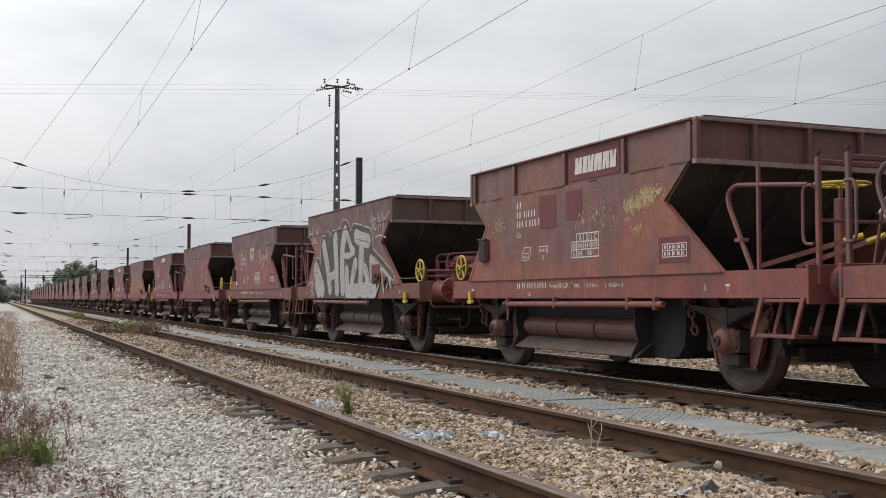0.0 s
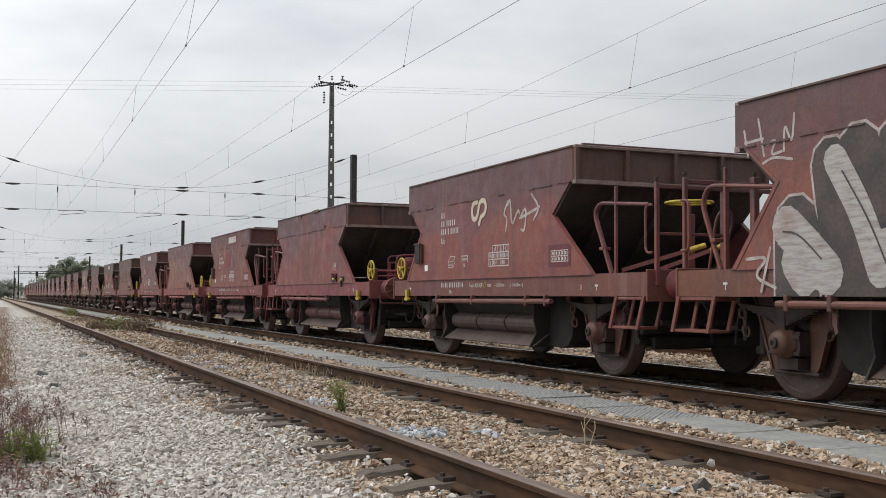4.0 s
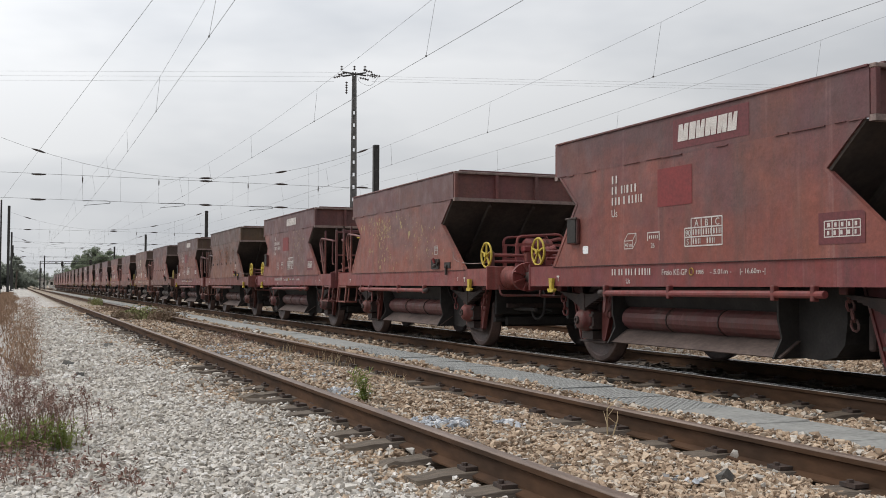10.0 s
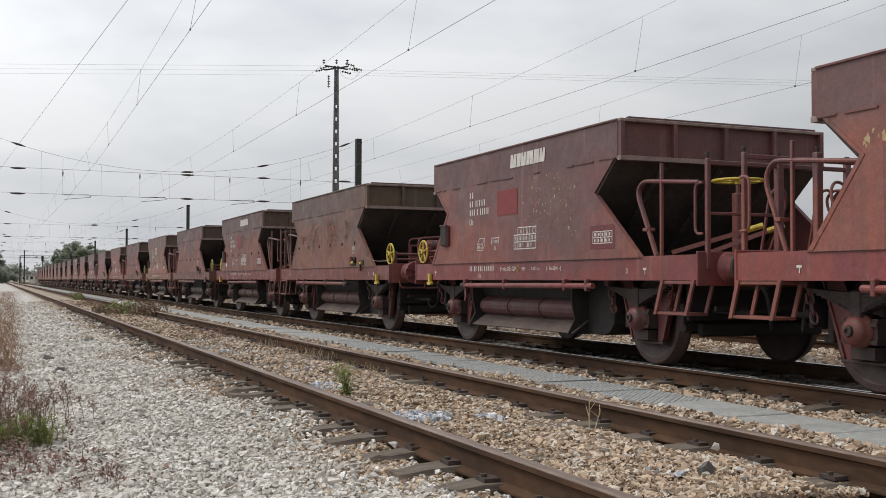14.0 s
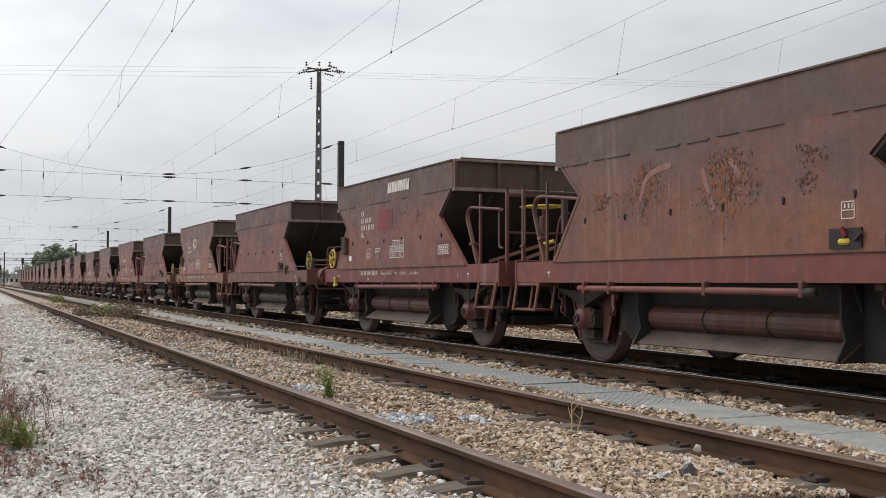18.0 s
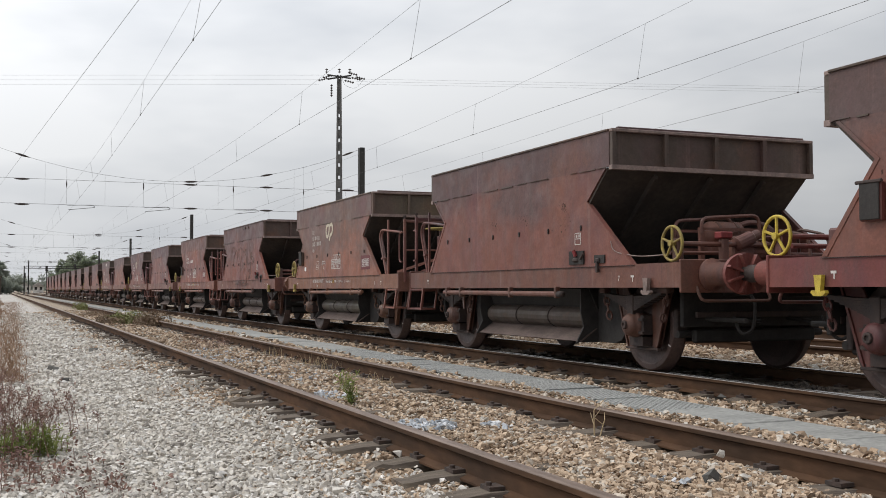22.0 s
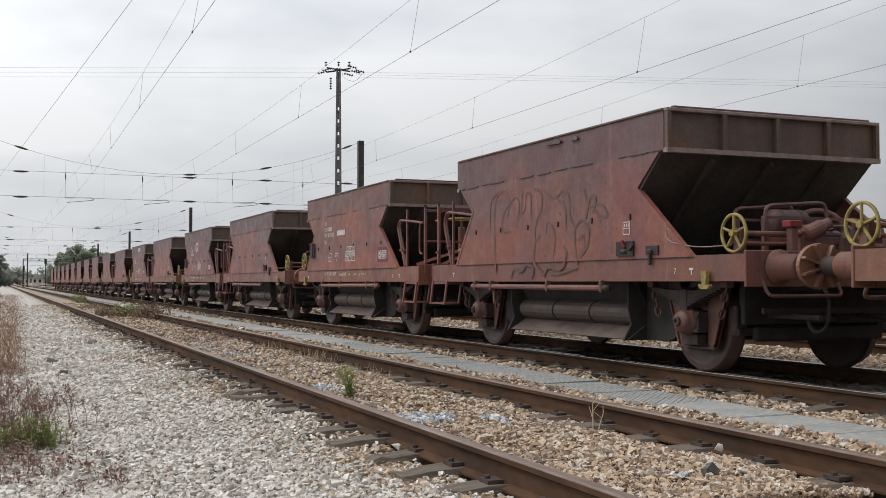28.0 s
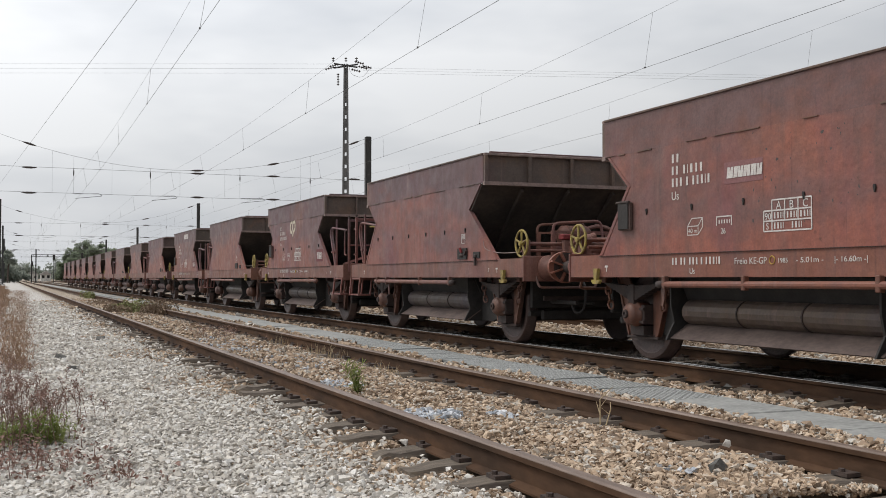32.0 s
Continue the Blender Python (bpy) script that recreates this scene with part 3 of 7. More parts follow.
def running_gear(parent, y, s, shown):
    """Axle box, leaf spring, guard plates and chains of one wheel, on side s; plainer on the side turned away."""
    x = s * 1.11
    at = Matrix.Translation((0, y, WHEEL_R + 0.03))
    ab = smooth(part("axle_box", lathe_x([(s * 0.98, 0.1), (s * 0.98, 0.135), (s * 1.09, 0.138), (s * 1.135, 0.14), (s * 1.14, 0.128), (s * 1.19, 0.122), (s * 1.222, 0.1), (s * 1.238, 0.066), (s * 1.24, 0.046)], 20, m=at), M_GEAR_RED, parent))
    part("axle_box_cap", lathe_x([(s * 1.238, 0.05), (s * 1.262, 0.047), (s * 1.266, 0.04), (s * 1.266, 0.026), (s * 1.25, 0.022)], 8, m=at), M_GEAR, ab, "hexagonal plug in the axle box")
    if shown:
        lug = bmesh.new()
        for d in (-1, 1):
            add_box(lug, min(s * 0.98, s * 1.12), max(s * 0.98, s * 1.12), y + d * 0.15 - 0.03, y + d * 0.15 + 0.03, WHEEL_R - 0.08, WHEEL_R + 0.13)
            add_box(lug, min(s * 1.1, s * 1.145), max(s * 1.1, s * 1.145), y + d * 0.155 - 0.04, y + d * 0.155 + 0.04, WHEEL_R + 0.07, WHEEL_R + 0.1)
            add_box(lug, min(s * 1.1, s * 1.145), max(s * 1.1, s * 1.145), y + d * 0.155 - 0.04, y + d * 0.155 + 0.04, WHEEL_R - 0.07, WHEEL_R - 0.04)
        add_box(lug, min(s * 0.98, s * 1.1), max(s * 0.98, s * 1.1), y - 0.13, y + 0.13, WHEEL_R - 0.2, WHEEL_R - 0.1)
        part("box_guide", lug, M_GEAR, ab)
        num = bmesh.new()
        for k, dz in enumerate((0.035, -0.005)):
            add_box(num, s * 1.196 - 0.004, s * 1.196 + 0.004, y - s * 0.06 - 0.028, y - s * 0.06 + 0.012, WHEEL_R + 0.03 + dz - 0.016, WHEEL_R + 0.03 + dz + 0.012)
        part("chalk_mark", num, M_WHITE, ab)
    # leaf spring: a stack of blades, the longest on top
    sp = bmesh.new()
    for k in range(8):
        half = 0.58 - 0.064 * k
        z = 0.832 - 0.021 * k
        droop = 0.034
        pts = [(-half, z - 0.0), (-half * 0.5, z - droop * 0.7), (0, z - droop), (half * 0.5, z - droop * 0.7), (half, z)]
        plate_x([(y + a, b) for a, b in pts] + [(y + a, b + 0.019) for a, b in reversed(pts)], x - 0.055, x + 0.055, sp)
    spring = part("leaf_spring", sp, M_GEAR, parent)
    part("spring_buckle", box(x - 0.068, x + 0.068, y - 0.055, y + 0.055, 0.61, 0.835, 0.008), M_GEAR, spring)
    # guard plates
    for d in (-1, 1):
        out = [(y + d * 0.19, 0.27), (y + d * 0.27, 0.25), (y + d * 0.31, 0.3), (y + d * 0.53, SOLE_Z0), (y + d * 0.30, SOLE_Z0), (y + d * 0.19, 0.72)]
        guard = part("axle_guard", plate_x(out, s * 1.0 - 0.012, s * 1.0 + 0.012), M_GEAR_RED, parent)
        if shown:
            rim = [(y + d * 0.27, 0.25), (y + d * 0.31, 0.3), (y + d * 0.53, SOLE_Z0), (y + d * 0.505, SOLE_Z0), (y + d * 0.285, 0.31)]
            part("guard_rib", plate_x(rim, s * 1.0 - 0.03, s * 1.0 + 0.03), M_GEAR_RED, guard)
    tie = part("guard_tie_bar", box(s * 1.0 - 0.035, s * 1.0 + 0.035, y - 0.31, y + 0.31, 0.235, 0.262, 0.005), M_GEAR, parent)
    if shown:
        bolts = bmesh.new()
        for d in (-1, 1):
            for q in (0.21, 0.27):
                add_tube(bolts, (s * 1.0, y + d * q, 0.26), (s * 1.0, y + d * q, 0.285), 0.014, 6)
        part("tie_bolt", bolts, M_GEAR, tie)["kind"] = "stuff"
        for d in (-1, 1):
            spring_chain(parent, x, y, d)
            part("spring_bracket", box(x - 0.05, x + 0.05, y + d * 0.62 - 0.05, y + d * 0.62 + 0.05, 0.85, SOLE_Z0, 0.01), M_GEAR_RED, parent)
    # brake shoe and hanger beside the tread
    for d in (-1, 1):
        part("brake_shoe", box(s * 0.82, s * 0.95, y + d * 0.52 - 0.035, y + d * 0.52 + 0.035, 0.38, 0.68, 0.012, None), M_GEAR, parent)
        part("shoe_hanger", box(s * 0.86, s * 0.9, y + d * 0.55 - 0.02, y + d * 0.55 + 0.02, 0.6, 0.92, 0.004), M_DARK, parent)


def hand_wheel(parent, x, y, z, r, axis="x", tilt=0.0):
    """A yellow spoked hand wheel."""
    bm = bmesh.new()
    ring = []
    for k in range(28):
        a = 2 * math.pi * k / 28
        ring.append((0, r * math.cos(a), r * math.sin(a)))
    rim = bent(ring, 0.016, 6, True)
    m = pose(x, y, z) if axis == "x" else pose(x, y, z, 0, 90, 0)
    hw = part("hand_wheel", rim, M_YELLOW, parent, "yellow spoked hand wheel")
    hw.matrix_basis = m @ pose(0, 0, 0, tilt)
    for p in hw.data.polygons:
        p.use_smooth = True
    bm = bmesh.new()
    for k in range(5):
        a = 2 * math.pi * k / 5 + 0.3
        add_tube(bm, (0.0, 0, 0), (0, r * math.cos(a), r * math.sin(a)), 0.014, 6)
    add_tube(bm, (-0.035, 0, 0), (0.035, 0, 0), 0.032, 10)
    part("spokes", bm, M_YELLOW, hw)
    return hw


def buffer_set(parent, x, y, d, length, disc_r, barrel_r, barrel=None, ribs=0):
    """One buffer: barrel on the headstock, plunger and round head."""
    prof = [(0.0, barrel_r * 1.35), (0.03, barrel_r * 1.35), (0.035, barrel_r), (length * 0.62, barrel_r * 0.97), (length * 0.63, barrel_r * 0.72), (length * 0.64, barrel_r * 0.5)]
    m = Matrix.Translation((x, y, 1.04)) @ pose(0, 0, 0, 0, 0, 90 * d)
    b = smooth(part("buffer", lathe_x(prof, 20, m=m), barrel or M_FRAME, parent))
    head_mat = M_GEAR
    smooth(part("plunger", lathe_x([(length * 0.54, barrel_r * 0.7), (length - 0.045, barrel_r * 0.7)], 16, m=m), M_GEAR, b))
    wide = m @ Matrix.Diagonal((1, 1.27 if ribs else 1.0, 1, 1))
    head = lathe_x([(length - 0.05, 0.07), (length - 0.045, disc_r * 0.98), (length - 0.01, disc_r), (length, disc_r * 0.9)], 28, m=wide)
    hd = part("buffer_head", head, head_mat if not ribs else M_FRAME, b, "round red buffer head with ribs" if ribs else "grimy round buffer head")
    for k in range(ribs):
        a = 2 * math.pi * (k + 0.5) / ribs
        rib = bmesh.new()
        add_box(rib, length - 0.1, length - 0.045, -0.01, 0.01, 0.06, disc_r * 0.96, wide @ pose(0, 0, 0, math.degrees(a)))
        part("head_rib", rib, M_FRAME, hd)
    return b


def hook(parent, s, y):
    """The yellow rope hook below the sole bar."""
    x = s * (HW + 0.02)
    bm = plate_x([(y - 0.045, 1.01), (y + 0.045, 1.01), (y + 0.03, 0.90), (y + 0.028, 0.875), (y + 0.075, 0.885), (y + 0.085, 0.865), (y + 0.05, 0.838), (y - 0.05, 0.838), (y - 0.085, 0.865), (y - 0.075, 0.885), (y - 0.028, 0.875), (y - 0.03, 0.90)], x - 0.015, x + 0.025)
    part("rope_hook", bm, M_YELLOW, parent, "yellow painted rope hook")


LUG_Z = 1.595
PLATE_Y = 1.87
M_ENAMEL = plain("white_enamel", (0.82, 0.83, 0.84), (0.76, 0.77, 0.78), 0.35, 0, 8, 0)


def hopper_side(parent, s, ribbed, vs):
    """The folded side sheet with its gusset feet, and the upper band above the seam."""
    lo, hi = (3.02, 2.70) if vs < 0 else (2.70, 3.05)
    out = [(-lo, SOLE_Z1 - 0.015), (-2.10, 1.885), (-2.50, BAND_Z0), (2.50, BAND_Z0), (2.10, 1.885), (hi, SOLE_Z1 - 0.015)]
    x1 = s * HW
    bm = plate_x(out, x1 - s * 0.012, x1)
    sheet = part("side_sheet", bm, M_HULL, parent)
    # raised bead round the gussets and a stiffener fold
    for d in (-1, 1):
        foot = (lo if d < 0 else hi) - 0.02
        line = [(foot, SOLE_Z1), (2.10, 1.885), (2.51, BAND_Z0 - 0.006), (2.46, BAND_Z0 - 0.006), (2.05, 1.885), (foot - 0.06, SOLE_Z1)]
        part("edge_flange", plate_x([(d * a, b) for a, b in line], x1 - s * 0.05, x1 + s * 0.006), M_HULL, sheet)
    part("foot_weld", box(min(x1 - s * 0.004, x1 + s * 0.005), max(x1 - s * 0.004, x1 + s * 0.003), -lo, hi, SOLE_Z1 - 0.015, SOLE_Z1 - 0.0105), M_DARK, sheet)
    if s == vs:
        for k in range(6):
            y = (-2.19 if vs < 0 else -1.965) + 0.785 * k
            part("side_lug", plate_x([(y - 0.008, LUG_Z + 0.028), (y + 0.008, LUG_Z + 0.03), (y + 0.015, LUG_Z + 0.012), (y + 0.008, LUG_Z - 0.01), (y + 0.003, LUG_Z - 0.034), (y - 0.006, LUG_Z - 0.03), (y - 0.013, LUG_Z + 0.008)], x1, x1 + s * 0.014), M_DARK, sheet)
    off = -0.035 if ribbed else 0.0
    bm = plate_x([(-2.574, BAND_Z0), (2.574, BAND_Z0), (2.574, BAND_Z1), (-2.574, BAND_Z1)], x1 + s * (off - 0.014), x1 + s * (off + 0.001))
    band = part("upper_band", bm, M_BAND if not ribbed else M_HULL, parent)
    seam = bmesh.new()
    r = random.Random(3 if s > 0 else 4)
    y = -2.54
    while y < 2.5:
        w = r.uniform(0.1, 0.5)
        if r.random() < 0.8:
            add_box(seam, min(x1, x1 + s * 0.014), max(x1, x1 + s * 0.014), y, min(y + w, 2.54), BAND_Z0 - 0.004 + r.uniform(-0.007, 0.006), BAND_Z0 + 0.006)
        y += w + r.uniform(0.0, 0.14)
    part("weld_seam", seam, M_END, band, "ragged welded seam")["kind"] = "stuff"
    rim = box(min(x1 - s * 0.03, x1 + s * 0.02), max(x1 - s * 0.03, x1 + s * 0.02), -2.57, 2.57, BAND_Z1 - 0.018, BAND_Z1 + 0.004, 0.004)
    part("top_rim", rim, M_END, parent)
    if ribbed:
        for y in (-2.52, -1.34, -0.06, 1.26, 2.48):
            part("band_rib", box(min(x1 - s * 0.03, x1 + s * 0.008), max(x1 - s * 0.03, x1 + s * 0.008), y - 0.03, y + 0.03, BAND_Z0, BAND_Z1 - 0.03, 0.004), M_HULL, parent)
    return sheet


def hopper_end(parent, d, ribs=4):
    """The upright end band with its ribs and ledge, and the sloping end plate below it."""
    y = d * 2.575
    lo, hi = min(y, y - d * 0.014), max(y, y - d * 0.014)
    band = part("end_band", box(-HW + 0.012, HW - 0.012, lo, hi, BAND_Z0 - 0.02, BAND_Z1), M_END, parent)
    for k in range(ribs + 1):
        x = -HW + 0.03 + k * (2 * HW - 0.06) / ribs
        part("end_rib", box(x - 0.025, x + 0.025, min(y, y + d * 0.062), max(y, y + d * 0.062), BAND_Z0 + 0.02, BAND_Z1 - 0.03, 0.004), M_END, band)
    part("inner_lip", box(-HW + 0.12, HW - 0.1, min(y - d * 0.025, y + d * 0.03), max(y - d * 0.025, y + d * 0.03), BAND_Z1 - 0.02, BAND_Z1 + 0.032, 0.004), M_BAND, band, "worn red inner lip")
    part("end_rim", box(-HW, HW, min(y - d * 0.03, y + d * 0.06), max(y - d * 0.03, y + d * 0.06), BAND_Z1 - 0.03, BAND_Z1 + 0.006, 0.006), M_LEDGE, band)
    led = bar_y([(-HW + 0.0, BAND_Z0 - 0.03), (HW, BAND_Z0 - 0.03), (HW, BAND_Z0 + 0.02), (-HW, BAND_Z0 + 0.02)], min(y - d * 0.01, y + d * 0.065), max(y - d * 0.01, y + d * 0.065))
    part("end_ledge", led, M_LEDGE, band, "pale worn ledge of the end")
    # the overhang's shade is put into the dark of plate and stiffeners
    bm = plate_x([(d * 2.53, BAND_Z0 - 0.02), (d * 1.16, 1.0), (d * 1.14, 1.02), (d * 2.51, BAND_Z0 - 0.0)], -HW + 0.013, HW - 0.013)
    slope = part("sloping_end", bm, M_UNDER, parent, "dusty sloping end plate, darkened for the shade of the overhang")
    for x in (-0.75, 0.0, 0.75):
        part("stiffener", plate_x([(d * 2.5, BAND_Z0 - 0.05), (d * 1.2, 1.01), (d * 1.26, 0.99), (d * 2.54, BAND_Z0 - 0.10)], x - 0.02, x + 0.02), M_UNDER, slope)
    # gusset plates behind the feet carry the slope
    part("inner_web", box(-HW + 0.05, HW - 0.05, min(d * 1.18, d * 1.2), max(d * 1.18, d * 1.2), 0.9, 1.16), M_DARK, parent)


def chute(parent, s, lever_y):
    """Discharge chute below the sole bar: shaft, rounded gate and flap, set towards the wheel end."""
    x = s * 1.12
    sh = part("gate_shaft", tube((s * (HW + 0.01), -2.08, 0.85), (s * (HW + 0.01), 1.45, 0.838), 0.032, 10), M_FRAME, parent, "long dark red operating shaft")
    for y in (-1.95, -1.45, 0.15, 1.4):
        part("shaft_bearing", box(s * (HW + 0.01) - 0.03, s * (HW + 0.01) + 0.035, y - 0.025, y + 0.025, 0.79, 0.925, 0.008), M_GEAR_RED, sh)
    smooth(part("shaft_end", tube((s * (HW + 0.01), 1.42, 0.838), (s * (HW + 0.01), 1.53, 0.838), 0.036, 10), M_GEAR, sh))
    y = lever_y
    lever = plate_x([(y - 0.02, 0.93), (y + 0.025, 0.93), (y + 0.04, 0.84), (y + 0.028, 0.68), (y + 0.04, 0.63), (y + 0.01, 0.61), (y - 0.015, 0.68), (y - 0.03, 0.84)], s * (HW - 0.03), s * (HW - 0.015))
    part("shaft_lever", lever, M_GEAR_RED, sh, "flat lever on the shaft")
    # upper plate; the shade it is set back in is put into its colour
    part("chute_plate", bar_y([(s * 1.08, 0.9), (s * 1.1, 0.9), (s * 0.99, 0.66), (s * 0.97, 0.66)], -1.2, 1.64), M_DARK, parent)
    # rounded gate, in three pieces
    prof = []
    for k in range(9):
        a = math.pi * (0.5 - k / 8 * 0.95)
        prof.append((s * (0.95 + 0.17 * math.cos(a)), 0.555 + 0.135 * math.sin(a)))
    prof += [(s * 0.95, 0.42), (s * 0.95, 0.69)]
    for y0, y1 in ((-1.17, -0.27), (-0.26, 0.63), (0.64, 1.52)):
        bm = bar_y(prof, y0, y1)
        part("gate_segment", bm, M_GATE, parent, "dusty rounded discharge gate")
    for y in (-0.265, 0.635):
        bm = bar_y([(s * (0.955 + 0.175 * math.cos(math.pi * (0.5 - k / 8 * 0.95))), 0.555 + 0.141 * math.sin(math.pi * (0.5 - k / 8 * 0.95))) for k in range(9)] + [(s * 0.95, 0.41), (s * 0.95, 0.69)], y - 0.008, y + 0.008)
        part("gate_strap", bm, M_GEAR, parent)
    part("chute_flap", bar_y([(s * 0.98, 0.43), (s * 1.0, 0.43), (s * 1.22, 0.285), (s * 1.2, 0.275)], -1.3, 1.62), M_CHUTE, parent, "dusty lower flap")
    for y in (-1.25, 1.6):
        out = [(s * 0.9, 0.9), (s * 1.2, 0.9), (s * 1.2, 0.62), (s * 1.16, 0.45), (s * 1.26, 0.27), (s * 0.9, 0.27)]
        # near-black, so the cheek looks shaded
        part("chute_cheek", bar_y(out, y - 0.012, y + 0.012), M_DARK, parent)


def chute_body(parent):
    # underframe shade is put into the dark colour of ends and core
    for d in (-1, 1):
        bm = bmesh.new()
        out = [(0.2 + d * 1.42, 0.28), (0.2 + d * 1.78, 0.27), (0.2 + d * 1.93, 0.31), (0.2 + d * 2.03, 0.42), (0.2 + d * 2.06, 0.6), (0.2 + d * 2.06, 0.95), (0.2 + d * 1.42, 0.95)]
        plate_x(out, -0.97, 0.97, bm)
        part("chute_end", bm, M_DARK, parent, "rounded end of the chute, darkened for the underframe shade")
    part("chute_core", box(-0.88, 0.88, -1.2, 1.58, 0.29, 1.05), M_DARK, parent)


def end_railing(parent, y, d, vs):
    """Brakeman's platform at the end: posts, bent grab rails, brake wheel, levers and steps."""
    rail = M_RAILING
    e = y  # y of the headstock, d its direction
    lettered = vs < 0
    for x, z1, r in ((vs * 1.27, 2.08, 0.022), (vs * 0.42, 2.12, 0.036), (-vs * 0.45, 2.12, 0.03), (-vs * 1.27, 2.08, 0.022)):
        bm = box(x - r, x + r, e + d * 0.03 - r, e + d * 0.03 + r, 1.02, z1, 0.006)
        post = part("rail_post", bm, rail, parent)
        cap = bmesh.new()
        add_tube(cap, (x, e + d * 0.03, z1), (x, e + d * 0.03, z1 + 0.035), 0.015, 6)
        add_tube(cap, (x, e + d * 0.03, z1 + 0.03), (x, e + d * 0.03, z1 + 0.055), 0.026, 6)
        part("post_bolt", cap, M_GEAR, post)
    part("top_bar", box(-1.27, 1.27, e + d * 0.03 - 0.012, e + d * 0.03 + 0.012, 2.02, 2.065, 0.006), rail, parent)
    part("lower_bar", box(-1.27, -0.42, e + d * 0.03 - 0.01, e + d * 0.03 + 0.01, 1.54, 1.57, 0.004), rail, parent)
    for s in (-1, 1):
        x = s * 1.32
        part("side_post", box(x - 0.016, x + 0.016, e - d * 0.66 - 0.016, e - d * 0.66 + 0.016, 1.14, 2.1, 0.004), rail, parent)
        for k, (dx, r) in enumerate(((0.0, 0.019), (0.055, 0.017))):
            if lettered:
                line = [(0.76, 1.16), (1.12, 1.84), (1.0, 1.945), (0.86, 1.935), (0.04, 1.86)]
            else:
                line = [(0.58, 1.16), (0.30, 1.80), (0.40, 1.95), (0.56, 1.945), (1.44, 1.85)]
            shift = 0.05 * k * (1 if lettered else -1)
            pts = soften([(x - s * dx, e - d * (a + shift), b) for a, b in line], 0.14)
            part("grab_rail", bent(pts, r), rail, parent, "bent double grab rail" if not k else "")
        part("rail_clamp", box(x - 0.08 if s > 0 else x - 0.025, x + 0.025 if s > 0 else x + 0.08, e - d * (0.93 if lettered else 0.49) - 0.04, e - d * (0.93 if lettered else 0.49) + 0.04, 1.42, 1.455, 0.004), rail, parent)
        hoop = soften([(x, e + d * 0.02, 1.36), (x, e - d * 0.1, 1.36), (x, e - d * 0.1, 1.85), (x, e + d * 0.02, 1.85)], 0.09)
        part("hand_grip", bent(hoop, 0.014), rail, parent)
    for x in (-0.3, 0.3):
        pts = soften([(x, e - d * 0.3, 1.14), (x + 0.1, e - d * 0.1, 1.7), (x, e - d * 0.05, 1.86), (x - 0.12, e - d * 0.1, 1.8), (x - 0.15, e - d * 0.2, 1.2)], 0.15)
        part("grab_rail", bent(pts, 0.015), rail, parent)
    # upright brake column and its flat wheel
    c = e - d * 0.75
    part("brake_column", box(vs * 0.3 - 0.05, vs * 0.3 + 0.05, c - 0.045, c + 0.045, 1.14, 1.84, 0.01), rail, parent)
    part("column_shaft", tube((vs * 0.3, c, 1.8), (vs * 0.3, c, 1.98), 0.022, 8), rail, parent)
    hand_wheel(parent, vs * 0.3, c, 1.97, 0.26, "z")
    for dx in (0.0, -0.45):
        a = Vector((vs * (1.1 + dx), e - d * 0.8, 1.2))
        b = Vector((vs * (0.55 + dx * 0.6), e - d * 0.3, 1.42))
        lever = part("brake_lever", bar_between(a, b, 0.022, 0.045), rail, parent)
        part("lever_grip", tube(b, b + (b - a).normalized() * 0.17, 0.03, 8), M_YELLOW, lever, "yellow lever grip")
    part("platform_deck", box(-1.3, 1.3, min(e, e - d * 1.15), max(e, e - d * 1.15), 1.135, 1.165, 0.004), M_GEAR_RED, parent)
    near, far, lean = (0.007, 0.52, 0.13) if lettered else (0.01, 0.56, -0.11)
    for s in (vs,):
        x = s * HW
        st = None
        for yy in (near, far):
            bm = plate_x([(e - d * yy, 0.915), (e - d * (yy + 0.045), 0.915), (e - d * (yy + 0.045 + lean), 0.57), (e - d * (yy + lean), 0.57)], x - 0.012, x + 0.012)
            st = part("step_hanger", bm, M_RAILING, parent)
            back = plate_x([(e - d * yy, 0.915), (e - d * (yy + 0.045), 0.915), (e - d * (yy + 0.045 + lean), 0.57), (e - d * (yy + lean), 0.57)], x - s * 0.23 - 0.01, x - s * 0.23 + 0.01)
            part("step_hanger", back, M_RAILING, parent)
        for z, sh in ((0.89, lean * 0.08), (0.585, lean * 0.96)):
            part("tread", box(min(x, x - s * 0.24), max(x, x - s * 0.24), min(e - d * (near + sh), e - d * (far + 0.045 + sh)), max(e - d * (near + sh), e - d * (far + 0.045 + sh)), z - 0.014, z + 0.014, 0.004), M_RAILING, st)


